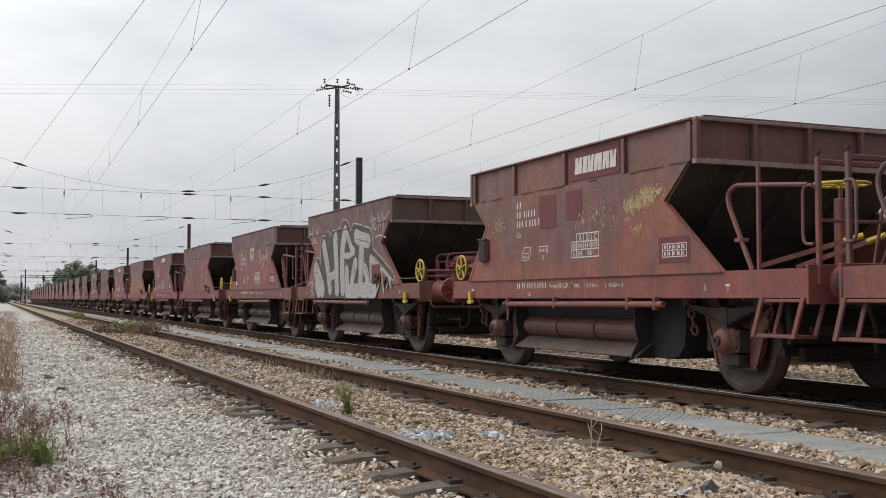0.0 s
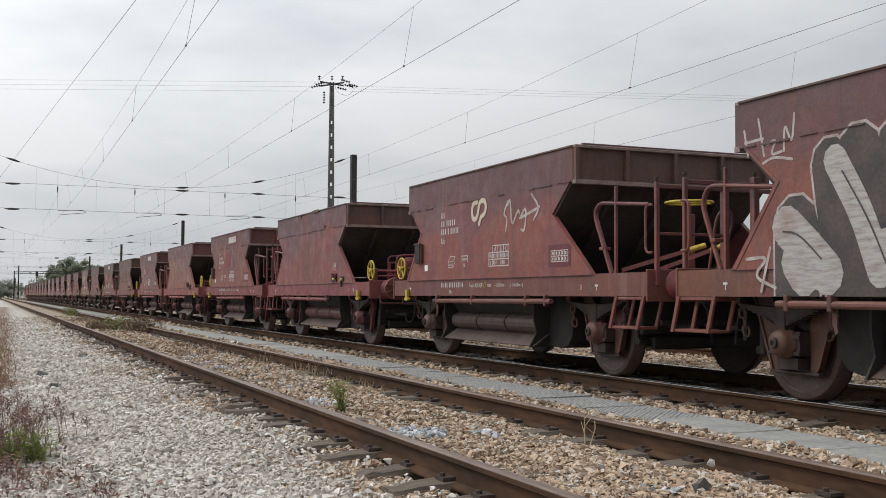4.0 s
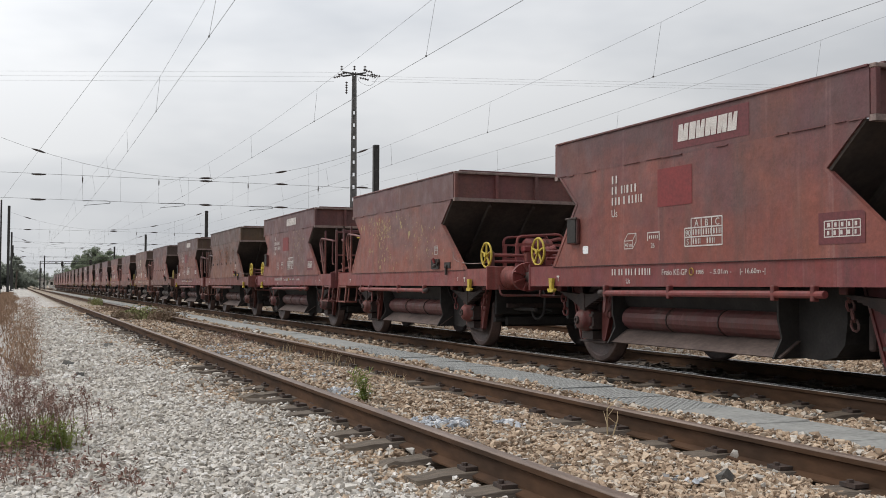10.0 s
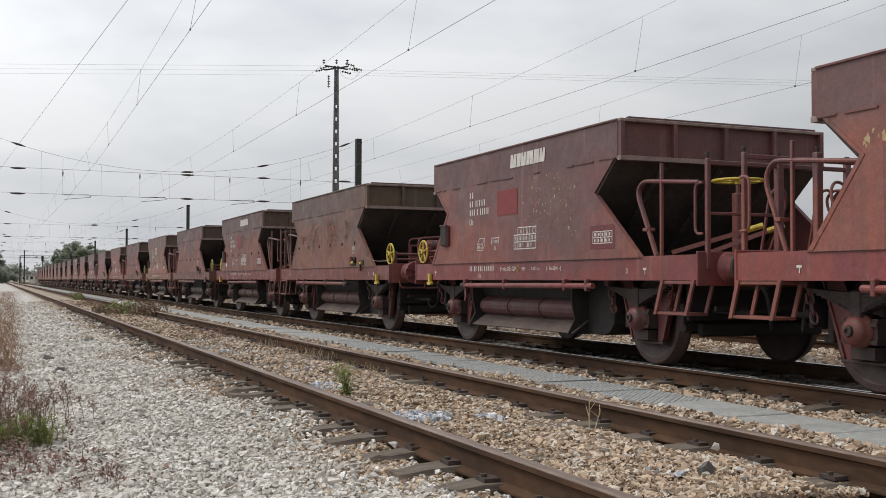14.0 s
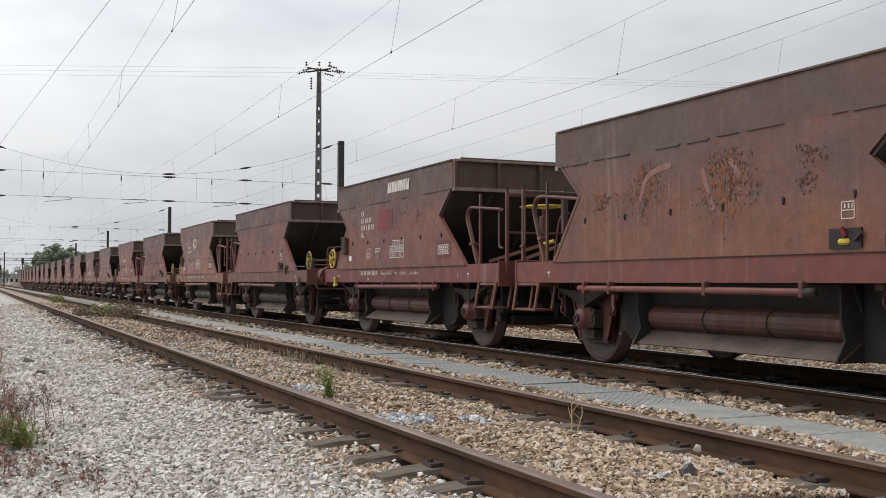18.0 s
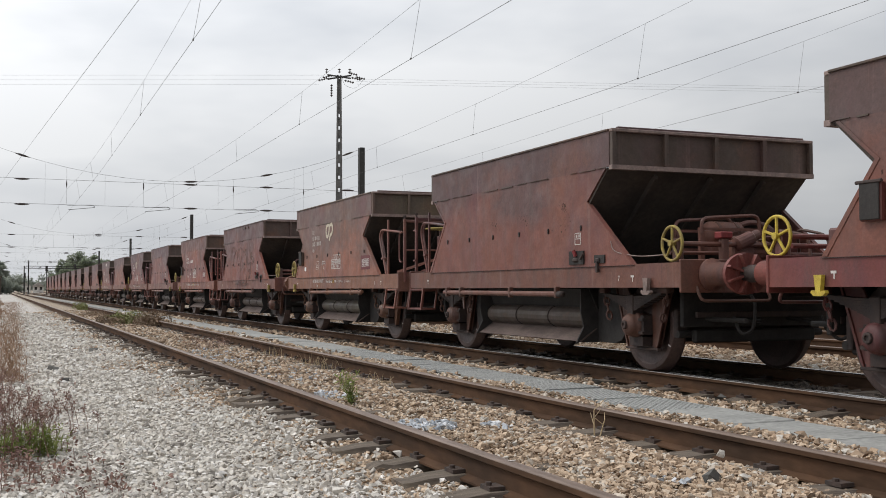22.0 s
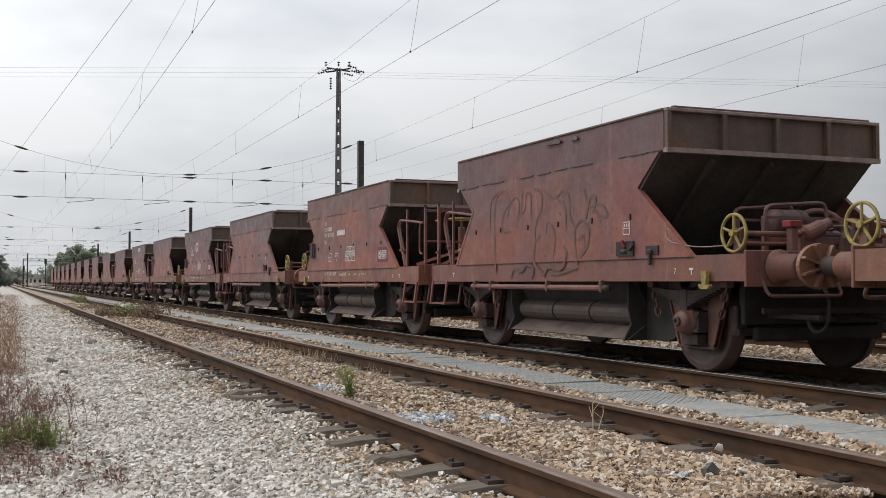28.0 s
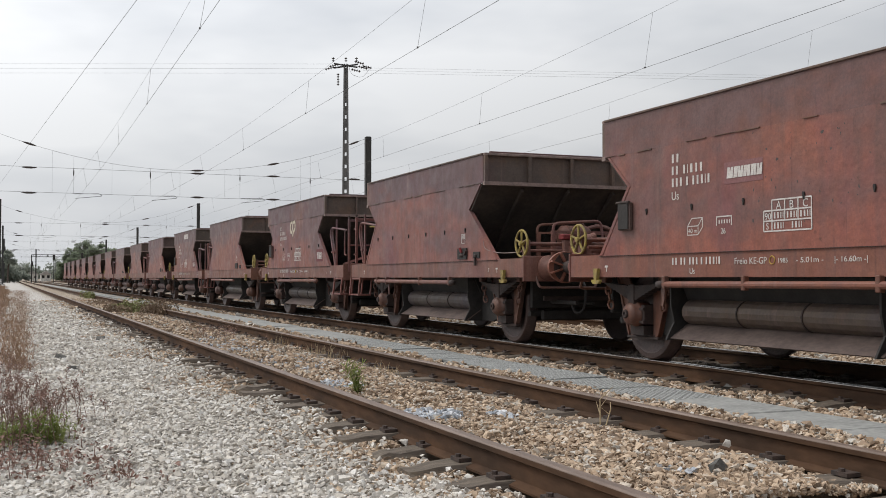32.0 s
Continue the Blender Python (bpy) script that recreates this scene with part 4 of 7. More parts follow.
def wheel_end(parent, y, d, vs, wheel_y, full):
    """The end with the yellow hand wheels and the air brake gear."""
    hw_z = 1.36
    x = vs * 1.17
    hand_wheel(parent, x + vs * 0.06, wheel_y, hw_z, 0.175)
    part("wheel_stand", box(x - 0.05, x + 0.03, wheel_y - d * 0.0 - 0.05, wheel_y + 0.05, SOLE_Z1 - 0.02, hw_z + 0.05, 0.01), M_GEAR_RED, parent)
    part("wheel_shaft", tube((x, wheel_y, hw_z), (-x * 0.75, wheel_y, hw_z), 0.025, 8), M_FRAME, parent)
    part("cross_pipe", tube((x, wheel_y - d * 0.12, hw_z - 0.09), (-x, wheel_y - d * 0.12, hw_z - 0.09), 0.02, 8), M_FRAME, parent)
    part("end_deck", box(-1.3, 1.3, min(y, y - d * 0.9), max(y, y - d * 0.9), 1.10, 1.13, 0.004), M_GEAR_RED, parent)
    if full:
        c = y - d * 0.95
        tank = smooth(part("air_tank", lathe_x([(-0.25, 0.02), (-0.24, 0.1), (-0.19, 0.145), (0.19, 0.145), (0.24, 0.1), (0.25, 0.02)], 20, m=Matrix.Translation((vs * 0.1, c, 1.5))), M_FRAME, parent, "red air reservoir"))
        for xx in (-0.12, 0.12):
            part("tank_strap", lathe_x([(xx - 0.02, 0.15), (xx + 0.02, 0.15)], 20, m=Matrix.Translation((vs * 0.1, c, 1.5))), M_GEAR_RED, tank)
        fr = bmesh.new()
        for xx in (-0.55, 0.55):
            for yy in (-0.22, 0.22):
                add_box(fr, xx - 0.025, xx + 0.025, c + yy - 0.025, c + yy + 0.025, 1.13, 1.56)
        add_box(fr, -0.58, 0.58, c - 0.245, c - 0.2, 1.3, 1.35)
        add_box(fr, -0.58, 0.58, c + 0.2, c + 0.245, 1.3, 1.35)
        add_box(fr, -0.58, 0.58, c - 0.245, c - 0.2, 1.53, 1.56)
        add_box(fr, -0.58, 0.58, c + 0.2, c + 0.245, 1.53, 1.56)
        part("gear_frame", fr, M_FRAME, parent)
        v = y - d * 0.42
        part("brake_valve", box(-0.3, 0.0, v - 0.14, v + 0.14, 1.13, 1.36, 0.03), M_FRAME, parent)
        part("brake_cylinder", tube((-0.05, v, 1.3), (0.45, v, 1.3), 0.11, 14), M_FRAME, parent)
        part("box_stand", box(vs * 0.6 - 0.04, vs * 0.6 + 0.04, y - d * 0.32, y - d * 0.24, 1.12, 1.42, 0.008), M_FRAME, parent)
        part("red_box", box(vs * 0.6 - 0.075, vs * 0.6 + 0.075, y - d * 0.34, y - d * 0.22, 1.42, 1.49, 0.01), M_PATCH, parent, "small bright red box")
        part("valve_body", lathe_x([(-0.02, 0.04), (0.0, 0.075), (0.2, 0.075), (0.22, 0.055), (0.3, 0.055), (0.31, 0.03)], 14, m=Matrix.Translation((vs * 0.42, y - d * 0.3, 1.36)) @ pose(0, 0, 0, 0, -22, 180 if vs > 0 else 0)), M_FRAME, parent, "slanting brake valve")
        part("valve_mount", box(vs * 0.32 - 0.14, vs * 0.32 + 0.14, y - d * 0.42, y - d * 0.3, 1.12, 1.36, 0.02), M_FRAME, parent)
        for zz, dy in ((1.66, -0.24), (1.66, 0.24)):
            pts = soften([(vs * 0.56, c + dy, 1.5), (vs * 0.56, c + dy, zz), (-vs * 0.2, c + dy, zz + 0.05), (-vs * 0.24, c + dy, 1.3)], 0.1)
            part("guard_pipe", bent(pts, 0.02, 7), M_FRAME, parent)
        pts = soften([(-vs * 0.1, c, 1.6), (-vs * 0.3, c, 1.66), (-vs * 0.52, c + d * 0.1, 1.58), (-vs * 0.55, c + d * 0.2, 1.2)], 0.14)
        part("air_hose", bent(pts, 0.03, 8), M_FRAME, parent)
        for k in range(4):
            a = random.Random(k + 11)
            p0 = Vector((a.uniform(-0.9, 0.9), y - d * 0.15, 1.15))
            pts = soften([p0, p0 + Vector((0, -d * 0.05, a.uniform(0.15, 0.4))), p0 + Vector((a.uniform(-0.5, 0.5), -d * 0.35, a.uniform(0.2, 0.42))), p0 + Vector((a.uniform(-0.4, 0.4), -d * 0.7, 0.05))], 0.1)
            part("brake_pipe", bent(pts, 0.018, 6), M_GEAR_RED, parent)
    else:
        part("side_box", box(min(vs * 0.9, vs * 1.2), max(vs * 0.9, vs * 1.2), min(y - d * 0.55, y - d * 0.85), max(y - d * 0.55, y - d * 0.85), 1.13, 1.4, 0.02), M_GEAR_RED, parent)
        c = y - d * 0.3
        for xx in (-0.6, 0.4):
            part("brake_pipe", bent(soften([(xx, c, 1.13), (xx, c, 1.45), (xx + 0.5, c - d * 0.1, 1.45), (xx + 0.5, c - d * 0.1, 1.13)], 0.12), 0.02, 6), M_FRAME, parent)
    if full:
        part("release_cable", bent(soften([(vs * (HW + 0.005), 2.6, 1.42), (vs * (HW + 0.03), 2.68, 1.3), (vs * (HW - 0.05), 3.05, 1.235), (vs * 1.2, 3.38, 1.25)], 0.15), 0.006, 5), M_LEDGE, parent, "thin slack release cable")
    # shunter's rail below the headstock
    pts = soften([(vs * 1.2, y + d * 0.02, 0.92), (vs * 1.2, y + d * 0.1, 0.78), (vs * 0.35, y + d * 0.1, 0.78), (vs * 0.35, y + d * 0.02, 0.92)], 0.06)
    part("shunter_rail", bent(pts, 0.016), M_GEAR_RED, parent)


def hopper_wagon(kind, ribbed=False):
    """kind A shows its lettered side, kind B its plain side with the valve recess."""
    w = new("hopper_wagon")
    vs = -1 if kind == "A" else 1
    y_plat, y_wheel = (-3.95, 3.38) if kind == "A" else (-3.60, 3.80)
    for s in (-1, 1):
        hopper_side(w, s, ribbed, vs)
        hx = HW - 0.012
        prof = [(s * hx, SOLE_Z0), (s * hx, SOLE_Z1), (s * (HW - 0.09), SOLE_Z1), (s * (HW - 0.09), SOLE_Z1 - 0.012), (s * (hx - 0.012), SOLE_Z1 - 0.012), (s * (hx - 0.012), SOLE_Z0 + 0.012), (s * (HW - 0.09), SOLE_Z0 + 0.012), (s * (HW - 0.09), SOLE_Z0)]
        part("sole_bar", bar_y(prof, y_plat, y_wheel), M_FRAME, w)
        chute(w, s, 1.47 if kind == "A" else -1.45)
    hopper_end(w, -1, 4)
    hopper_end(w, 1, 4)
    # inside of the hopper: upper side slopes seen over the rim
    for s in (-1, 1):
        part("lining", plate_x([(-2.5, 2.2), (2.5, 2.2), (1.2, 1.05), (-1.2, 1.05)], s * (HW - 0.05), s * (HW - 0.06)), M_END, w)
    for y, d in ((y_plat, -1), (y_wheel, 1)):
        part("headstock", box(-HW + 0.0, HW - 0.0, min(y, y + d * 0.03), max(y, y + d * 0.03), 0.86, 1.19, 0.006), M_FRAME, w)
        part("draw_gear", box(-0.14, 0.14, min(y, y + d * 0.3), max(y, y + d * 0.3), 0.93, 1.13, 0.03), M_DARK, w)
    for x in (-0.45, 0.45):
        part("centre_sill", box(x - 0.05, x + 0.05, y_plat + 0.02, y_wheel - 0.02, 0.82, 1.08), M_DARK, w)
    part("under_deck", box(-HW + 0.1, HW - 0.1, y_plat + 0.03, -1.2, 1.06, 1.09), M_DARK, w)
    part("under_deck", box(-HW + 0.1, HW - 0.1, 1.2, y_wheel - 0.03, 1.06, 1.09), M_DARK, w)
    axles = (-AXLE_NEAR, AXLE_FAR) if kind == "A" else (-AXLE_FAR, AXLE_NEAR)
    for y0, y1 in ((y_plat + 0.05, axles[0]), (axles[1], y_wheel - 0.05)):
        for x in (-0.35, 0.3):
            part("brake_rod", tube((x, y0, 0.62), (x, y1, 0.56), 0.022, 6), M_DARK, w, "dark brake rod")
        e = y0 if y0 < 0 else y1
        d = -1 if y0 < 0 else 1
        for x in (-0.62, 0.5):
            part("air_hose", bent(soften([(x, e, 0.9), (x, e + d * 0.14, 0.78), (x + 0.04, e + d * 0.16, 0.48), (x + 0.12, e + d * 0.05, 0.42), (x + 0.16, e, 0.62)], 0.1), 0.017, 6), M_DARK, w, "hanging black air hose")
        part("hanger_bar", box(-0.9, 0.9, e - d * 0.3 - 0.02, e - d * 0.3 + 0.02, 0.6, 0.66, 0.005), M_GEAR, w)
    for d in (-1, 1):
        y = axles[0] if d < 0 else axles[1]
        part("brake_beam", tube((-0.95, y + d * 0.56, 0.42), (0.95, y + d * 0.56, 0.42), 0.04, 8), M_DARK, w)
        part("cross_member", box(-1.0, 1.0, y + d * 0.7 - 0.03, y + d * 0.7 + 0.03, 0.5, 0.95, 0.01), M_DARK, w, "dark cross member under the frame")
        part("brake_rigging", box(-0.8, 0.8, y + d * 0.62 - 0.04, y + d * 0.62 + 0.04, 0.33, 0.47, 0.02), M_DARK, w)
    part("main_pipe", tube((vs * 0.7, y_plat, 0.6), (vs * 0.7, y_wheel + 0.2, 0.58), 0.025, 8), M_DARK, w)
    chute_body(w)
    for d in (-1, 1):
        y = axles[0] if d < 0 else axles[1]
        for s in (-1, 1):
            running_gear(w, y, s, s == vs)
        wheelset(w, y)
    for x in (-1.03, 1.03):
        buffer_set(w, x, y_plat - 0.03, -1, 0.265 if kind == "A" else 0.26, 0.16, 0.11)
        if kind == "A":
            buffer_set(w, x, y_wheel + 0.03, 1, 0.75, 0.2, 0.118, M_FRAME, 8)
        else:
            buffer_set(w, x, y_wheel + 0.03, 1, 0.49, 0.195, 0.118, M_FRAME)
    end_railing(w, y_plat, -1, vs)
    wheel_end(w, y_wheel, 1, vs, 3.45 if kind == "A" else 3.46, kind == "B")
    for s in (-1, 1):
        hook(w, s, 2.74 if kind == "A" else 3.27)
    x = vs * HW
    if kind == "A":
        # small inspection flap on the waist at the wheel end
        fl = part("flap_frame", box(min(x, x + vs * 0.05), max(x, x + vs * 0.05), 2.0, 2.22, 1.41, 1.71, 0.01), M_GEAR_RED, w, "small hinged flap")
        part("flap_plate", box(min(x + vs * 0.05, x + vs * 0.065), max(x + vs * 0.05, x + vs * 0.065), 2.01, 2.21, 1.42, 1.70, 0.006), M_DARK, fl)
        part("flap_hinge", tube((x + vs * 0.06, 1.98, 1.71), (x + vs * 0.06, 2.24, 1.71), 0.014, 6), M_GEAR, fl)
        plate = plate_x([(PLATE_Y - 0.06, 1.29), (PLATE_Y + 0.045, 1.29), (PLATE_Y + 0.06, 1.305), (PLATE_Y + 0.06, 1.365), (PLATE_Y + 0.045, 1.38), (PLATE_Y - 0.045, 1.38), (PLATE_Y - 0.06, 1.365)], x, x + vs * 0.006)
        part("small_plate", plate, M_ENAMEL, w, "small white enamel plate")
    else:
        # valve recess, drawn as a proud slab with its shade in the black
        rc = part("valve_recess", box(min(x - vs * 0.02, x + vs * 0.02), max(x - vs * 0.02, x + vs * 0.02), 1.7, 2.03, 1.18, 1.335), M_DARK, w, "black slab standing for the shaded recess of a brake valve")
        part("valve", box(min(x, x + vs * 0.04), max(x, x + vs * 0.04), 1.8, 1.92, 1.205, 1.255, 0.015), M_YELLOW, rc)
        part("valve_handle", tube((x + vs * 0.03, 1.88, 1.27), (x + vs * 0.05, 1.86, 1.34), 0.022, 6), M_PATCH, rc)
        part("valve_lever", tube((x + vs * 0.03, 1.98, 1.24), (x + vs * 0.03, 2.05, 1.3), 0.014, 6), M_GEAR, rc)
        # the latch's hollow is likewise a slab coloured dark for its shade
        lt = part("latch_recess", box(min(x - vs * 0.02, x + vs * 0.015), max(x - vs * 0.02, x + vs * 0.015), 2.26, 2.48, 1.185, 1.275), M_DARK, w)
        part("latch", box(min(x, x + vs * 0.04), max(x, x + vs * 0.04), 2.31, 2.39, 1.195, 1.24, 0.01), M_YELLOW, lt)
        part("latch_drop", box(min(x, x + vs * 0.03), max(x, x + vs * 0.03), 2.31, 2.35, 1.08, 1.2, 0.006), M_GEAR, lt)
    return w


def tint(w, colour, seed):
    for ob in (w, *w.children_recursive):
        ob.color = (*colour, seed)


def travelled(t):
    """How far the train has rolled, in metres."""
    x = t / 16 - 1
    return sum(c * (x ** k - (-1) ** k) for k, c in enumerate((50.759, -4.8937, 0.1784, 1.8497, 0.5739, -0.3891), 1))


OXIDE = {1: (0.198, 0.072, 0.056), 2: (0.176, 0.066, 0.056), 3: (0.176, 0.062, 0.053), 4: (0.176, 0.060, 0.053), 5: (0.160, 0.052, 0.045), 6: (0.198, 0.075, 0.056), 7: (0.176, 0.062, 0.054), 8: (0.144, 0.061, 0.042), 9: (0.144, 0.058, 0.041),
         10: (0.134, 0.054, 0.041), 11: (0.192, 0.083, 0.06), 12: (0.170, 0.063, 0.050), 13: (0.192, 0.070, 0.055)}
wagon_a = hopper_wagon("A")
wagon_b = hopper_wagon("B")
wagon_ribbed = hopper_wagon("A", True)
LAST = 28
wagons = {}
rndw = random.Random(21)
for k in range(0, LAST + 1):
    if k == 1:
        w = wagon_ribbed
    elif k == 3:
        w = wagon_a
    elif k == 0:
        w = wagon_b
    else:
        w = copy_thing(wagon_a if k % 2 else wagon_b, Matrix())
    wagons[k] = w
    base = OXIDE.get(k, (0.18, 0.076, 0.063))
    tint(w, [c * rndw.uniform(0.96, 1.04) for c in base], rndw.random())
    tagged(w, "oxide-red hopper wagon, weathered, rolling on the far track", "hopper wagon", "wagons of the train")


# far wagons never come near: their smallest fittings are left off
TINY = ("chalk_mark", "post_bolt", "wheel_mark", "spring_bracket", "spring_buckle", "shaft_bearing", "shaft_end", "gate_strap", "stiffener", "valve", "latch", "head_rib", "air_hose", "brake_rod", "hanger_bar", "plunger", "foot_weld", "side_lug", "brake_shoe", "brake_pipe", "weld_seam", "tank_strap", "spring_chain", "box_guide", "tie_bolt", "guard_rib", "shoe_hanger", "rail_clamp", "axle_box_cap", "hand_grip", "guard_pipe", "brake_rigging", "lower_bar", "shaft_lever", "small_plate", "flap_hinge")
FAR_OFF = ("spokes", "lever_grip", "brake_lever", "axle_guard", "guard_tie_bar", "edge_flange", "side_post", "column_shaft", "chute_cheek", "chute_plate", "cross_pipe", "guard_rib")
for k in range(16, LAST + 1):
    for ob in list(wagons[k].children_recursive):
        if ob.name.split(".")[0] in TINY + ("valve_handle", "valve_lever", "latch_drop") + (FAR_OFF if k > 18 else ()):
            bpy.data.objects.remove(ob)


def start_of(k):
    return 77.41 + 16.6 * ((k - 9) // 2) + (8.5 if k % 2 == 0 else 0.0)


SLACK = {4: -0.04, 7: 0.05, 13: 0.07}    # loose or tight couplings


def wagon_pose(k, t):
    return pose(TRACKS["train"], start_of(k) + SLACK.get(k, 0.0) - travelled(t), RAIL_TOP, 0, 0, 0 if k % 2 else 180)


# the underframes of the older wagons sit a little further forward under their hoppers
FORWARD = {1: 0.15, 2: 0.08, 3: 0.09, 4: 0.1, 5: 0.05, 9: 0.04, 10: 0.05}
UNDERFRAME = ("axle_box", "leaf_spring", "axle_guard", "guard_tie_bar", "spring_chain", "spring_bracket", "brake_shoe", "shoe_hanger", "wheelset", "cross_member", "brake_beam", "brake_rigging", "rope_hook", "step_hanger", "headstock", "buffer", "sole_bar", "draw_gear",
              "rail_post", "top_bar", "lower_bar", "side_post", "grab_rail", "rail_clamp", "hand_grip", "hand_wheel", "wheel_stand", "wheel_shaft", "cross_pipe", "brake_column", "column_shaft", "shunter_rail")
for k, way in FORWARD.items():
    for ob in wagons[k].children:
        if ob.name.split(".")[0] in UNDERFRAME:
            ob.location.y += way if k % 2 == 0 else -way


# ---- ballast: broken stone round the tracks, grey stone on the service path ----
NEAR_C = TRACKS["near"]


def bed(seed, n, x0, x1, y0, y1, size, lift=0.0, thin=1.0, keep=None):
    p = spread(n, x0, x1, y0, y1, seed, thin)
    rg = np.random.RandomState(seed + 1)
    x, y = p[:, 0], p[:, 1]
    ok = np.ones(n, bool)
    for c in (NEAR_C, TRACKS["train"]):
        for s in (-1, 1):
            d = x - (c + s * HALF_GAUGE)
            ok &= np.abs(d) > 0.085
        # sleepers show beside the rails, half covered
        phase = np.abs(((y - (3.85 if c == NEAR_C else 4.1)) + 0.3) % 0.6 - 0.3) < 0.12
        for s in (-1, 1):
            d = x - (c + s * HALF_GAUGE)
            shown = (d > -0.37 + 0.05 * np.sin(y * 9)) & (d < 0.1) if s < 0 else (d > -0.13) & (d < 0.1)
            ok &= ~(phase & shown & (rg.uniform(0, 1, n) < (0.76 if s < 0 else 0.4)))
    ok &= ~((x > SLAB_X0 - 0.03) & (x < SLAB_X1 + 0.03))
    if keep is not None:
        ok &= keep(x, y, rg)
    # darker hollow between the sleepers right beside the rails
    z = heap(x, y) + lift + rg.uniform(-0.02, 0.018, n)
    for c in (NEAR_C, TRACKS["train"]):
        for s in (-1, 1):
            d = np.abs(x - (c + s * HALF_GAUGE))
            z -= (0.03 if s < 0 else 0.014) * np.clip(1 - (d - 0.07) / 0.35, 0, 1)
    # the track bed lies higher than the path beside it
    z += 0.027 * np.clip((x - 2.05) / 0.3, 0, 1) * (x < 5.2)
    # heaped a little over the sleepers' middles
    mid = np.abs(x - NEAR_C)
    z += 0.03 * np.clip((0.62 - mid) / 0.15, 0, 1) + 0.03 * np.clip((0.62 - np.abs(x - TRACKS["train"])) / 0.15, 0, 1)
    p[:, 2] = z
    sizes = size * rg.gamma(9, 1 / 9, n) * (1 + np.clip((y - 9) / 22, 0, 1.6))
    return p[ok], sizes[ok]


def tan_side(x, y, rg):
    return rg.uniform(0, 1, len(x)) < np.clip((x - 1.2 + 0.25 * np.sin(y * 1.3)) / 0.8, 0, 1)


def grey_side(x, y, rg):
    off_path = (x > -0.06 + 0.05 * np.sin(y * 2.3)) | (y < 11.5)
    return off_path & (rg.uniform(0, 1, len(x)) > np.clip((x - 1.35 + 0.25 * np.sin(y * 1.3)) / 0.9, 0, 1) * 0.93)


p, s = bed(31, 88000, 0.9, 5.2, 4.2, 56, 0.018, lift=-0.03, keep=tan_side)
scatter("ballast", M_STONE_TAN, p, s, 41, "tan broken stone ballast of the near track")
p, s = bed(32, 72000, -0.6, 2.5, 4.6, 52, 0.0168, lift=-0.01, keep=grey_side)
scatter("path_gravel", M_STONE_GREY, p, s, 42, "pale grey crushed stone of the service path")
under = lambda x, y, rg: (x < 6.6) | (x > 8.5)
p, s = bed(33, 15000, 5.86, 9.6, 4.6, 60, 0.025, lift=-0.005, keep=under)
scatter("ballast", M_STONE_TAN, p, s, 43, "tan broken stone ballast under the train")
# the wagons' shadow is put into these dark stones
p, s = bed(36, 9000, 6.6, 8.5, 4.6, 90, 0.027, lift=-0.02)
scatter("ballast", M_STONE_SHADED, p, s, 47, "ballast between the rails, darkened for the shade under the train")
p, s = bed(34, 10000, 4.3, 6.5, 4.6, 50, 0.023, lift=0.0)
scatter("ballast", M_STONE_TAN, p, s, 44, "tan broken stone beside the cable trough")
p, s = bed(35, 16000, 9.4, 13.2, 6, 60, 0.03)
scatter("ballast", M_STONE_TAN, p, s, 45, "tan broken stone ballast behind the train")
rg0 = np.random.RandomState(8)
blue = []
for bx, by, rx, ry, n in ((2.98, 7.5, 0.2, 0.3, 190), (3.0, 9.9, 0.16, 0.42, 150), (3.45, 7.3, 0.12, 0.2, 35), (3.25, 12.8, 0.4, 1.0, 60), (3.2, 16.5, 0.4, 2.0, 110), (3.3, 4.9, 0.2, 0.2, 6)):
    a, r = rg0.uniform(0, 2 * np.pi, n), np.sqrt(rg0.uniform(0, 1, n))
    blue.append(np.stack([bx + rx * r * np.cos(a), by + ry * r * np.sin(a), rg0.uniform(0.03, 0.06, n)], 1))
blue = np.concatenate(blue)
scatter("blue_stones", M_STONE_BLUE, blue, 0.02 * rg0.gamma(9, 1 / 9, len(blue)), 46, "bluish grey stones spilled between the rails")


def lone_stone(x, y, z, r, material, seed, label):
    sv, sf = stone_shapes(seed, 1)[0]
    bm = bmesh.new()
    vs = [bm.verts.new(v * r) for v in sv]
    for f in sf:
        bm.faces.new([vs[i] for i in f])
    ob = part("stone", bm, material)
    ob.matrix_basis = pose(x, y, z, 0, 0, seed * 40)
    tagged(ob, label, "stone")


M_STONE_PALE = plain("pale_stone", (0.5, 0.47, 0.43), (0.4, 0.37, 0.33), 0.9, 0, 20)
M_STONE_DARK = plain("dark_stone", (0.13, 0.125, 0.115), (0.08, 0.078, 0.072), 0.9, 0, 20)
lone_stone(4.1, 5.42, 0.055, 0.036, M_STONE_PALE, 21, "pale stone lying beside the rail")
lone_stone(2.28, 6.2, 0.05, 0.04, M_STONE_PALE, 22, "pale stone lying on a sleeper end")
lone_stone(3.54, 4.75, 0.06, 0.065, M_STONE_DARK, 5, "dark grey stone lying in the ballast")
lone_stone(6.28, 8.3, 0.04, 0.07, M_STONE_DARK, 6, "dark stone lying beside the train's rail")
lone_stone(6.2, 12.0, 0.04, 0.08, M_STONE_DARK, 7, "dark stone lying beside the train's rail")
lone_stone(6.15, 10.3, 0.04, 0.06, M_STONE_DARK, 9, "dark stone lying beside the train's rail")
lone_stone(1.5, 19.5, 0.02, 0.08, M_STONE_DARK, 12, "dark lump lying on the gravel")
lone_stone(0.65, 14.9, 0.03, 0.08, M_STONE_DARK, 13, "dark lump lying on the gravel")
lone_stone(0.69, 13.1, 0.015, 0.07, M_STONE_DARK, 14, "dark lump lying on the gravel")
lone_stone(-0.28, 16.0, 0.03, 0.09, M_STONE_DARK, 15, "dark lump lying on the concrete path")
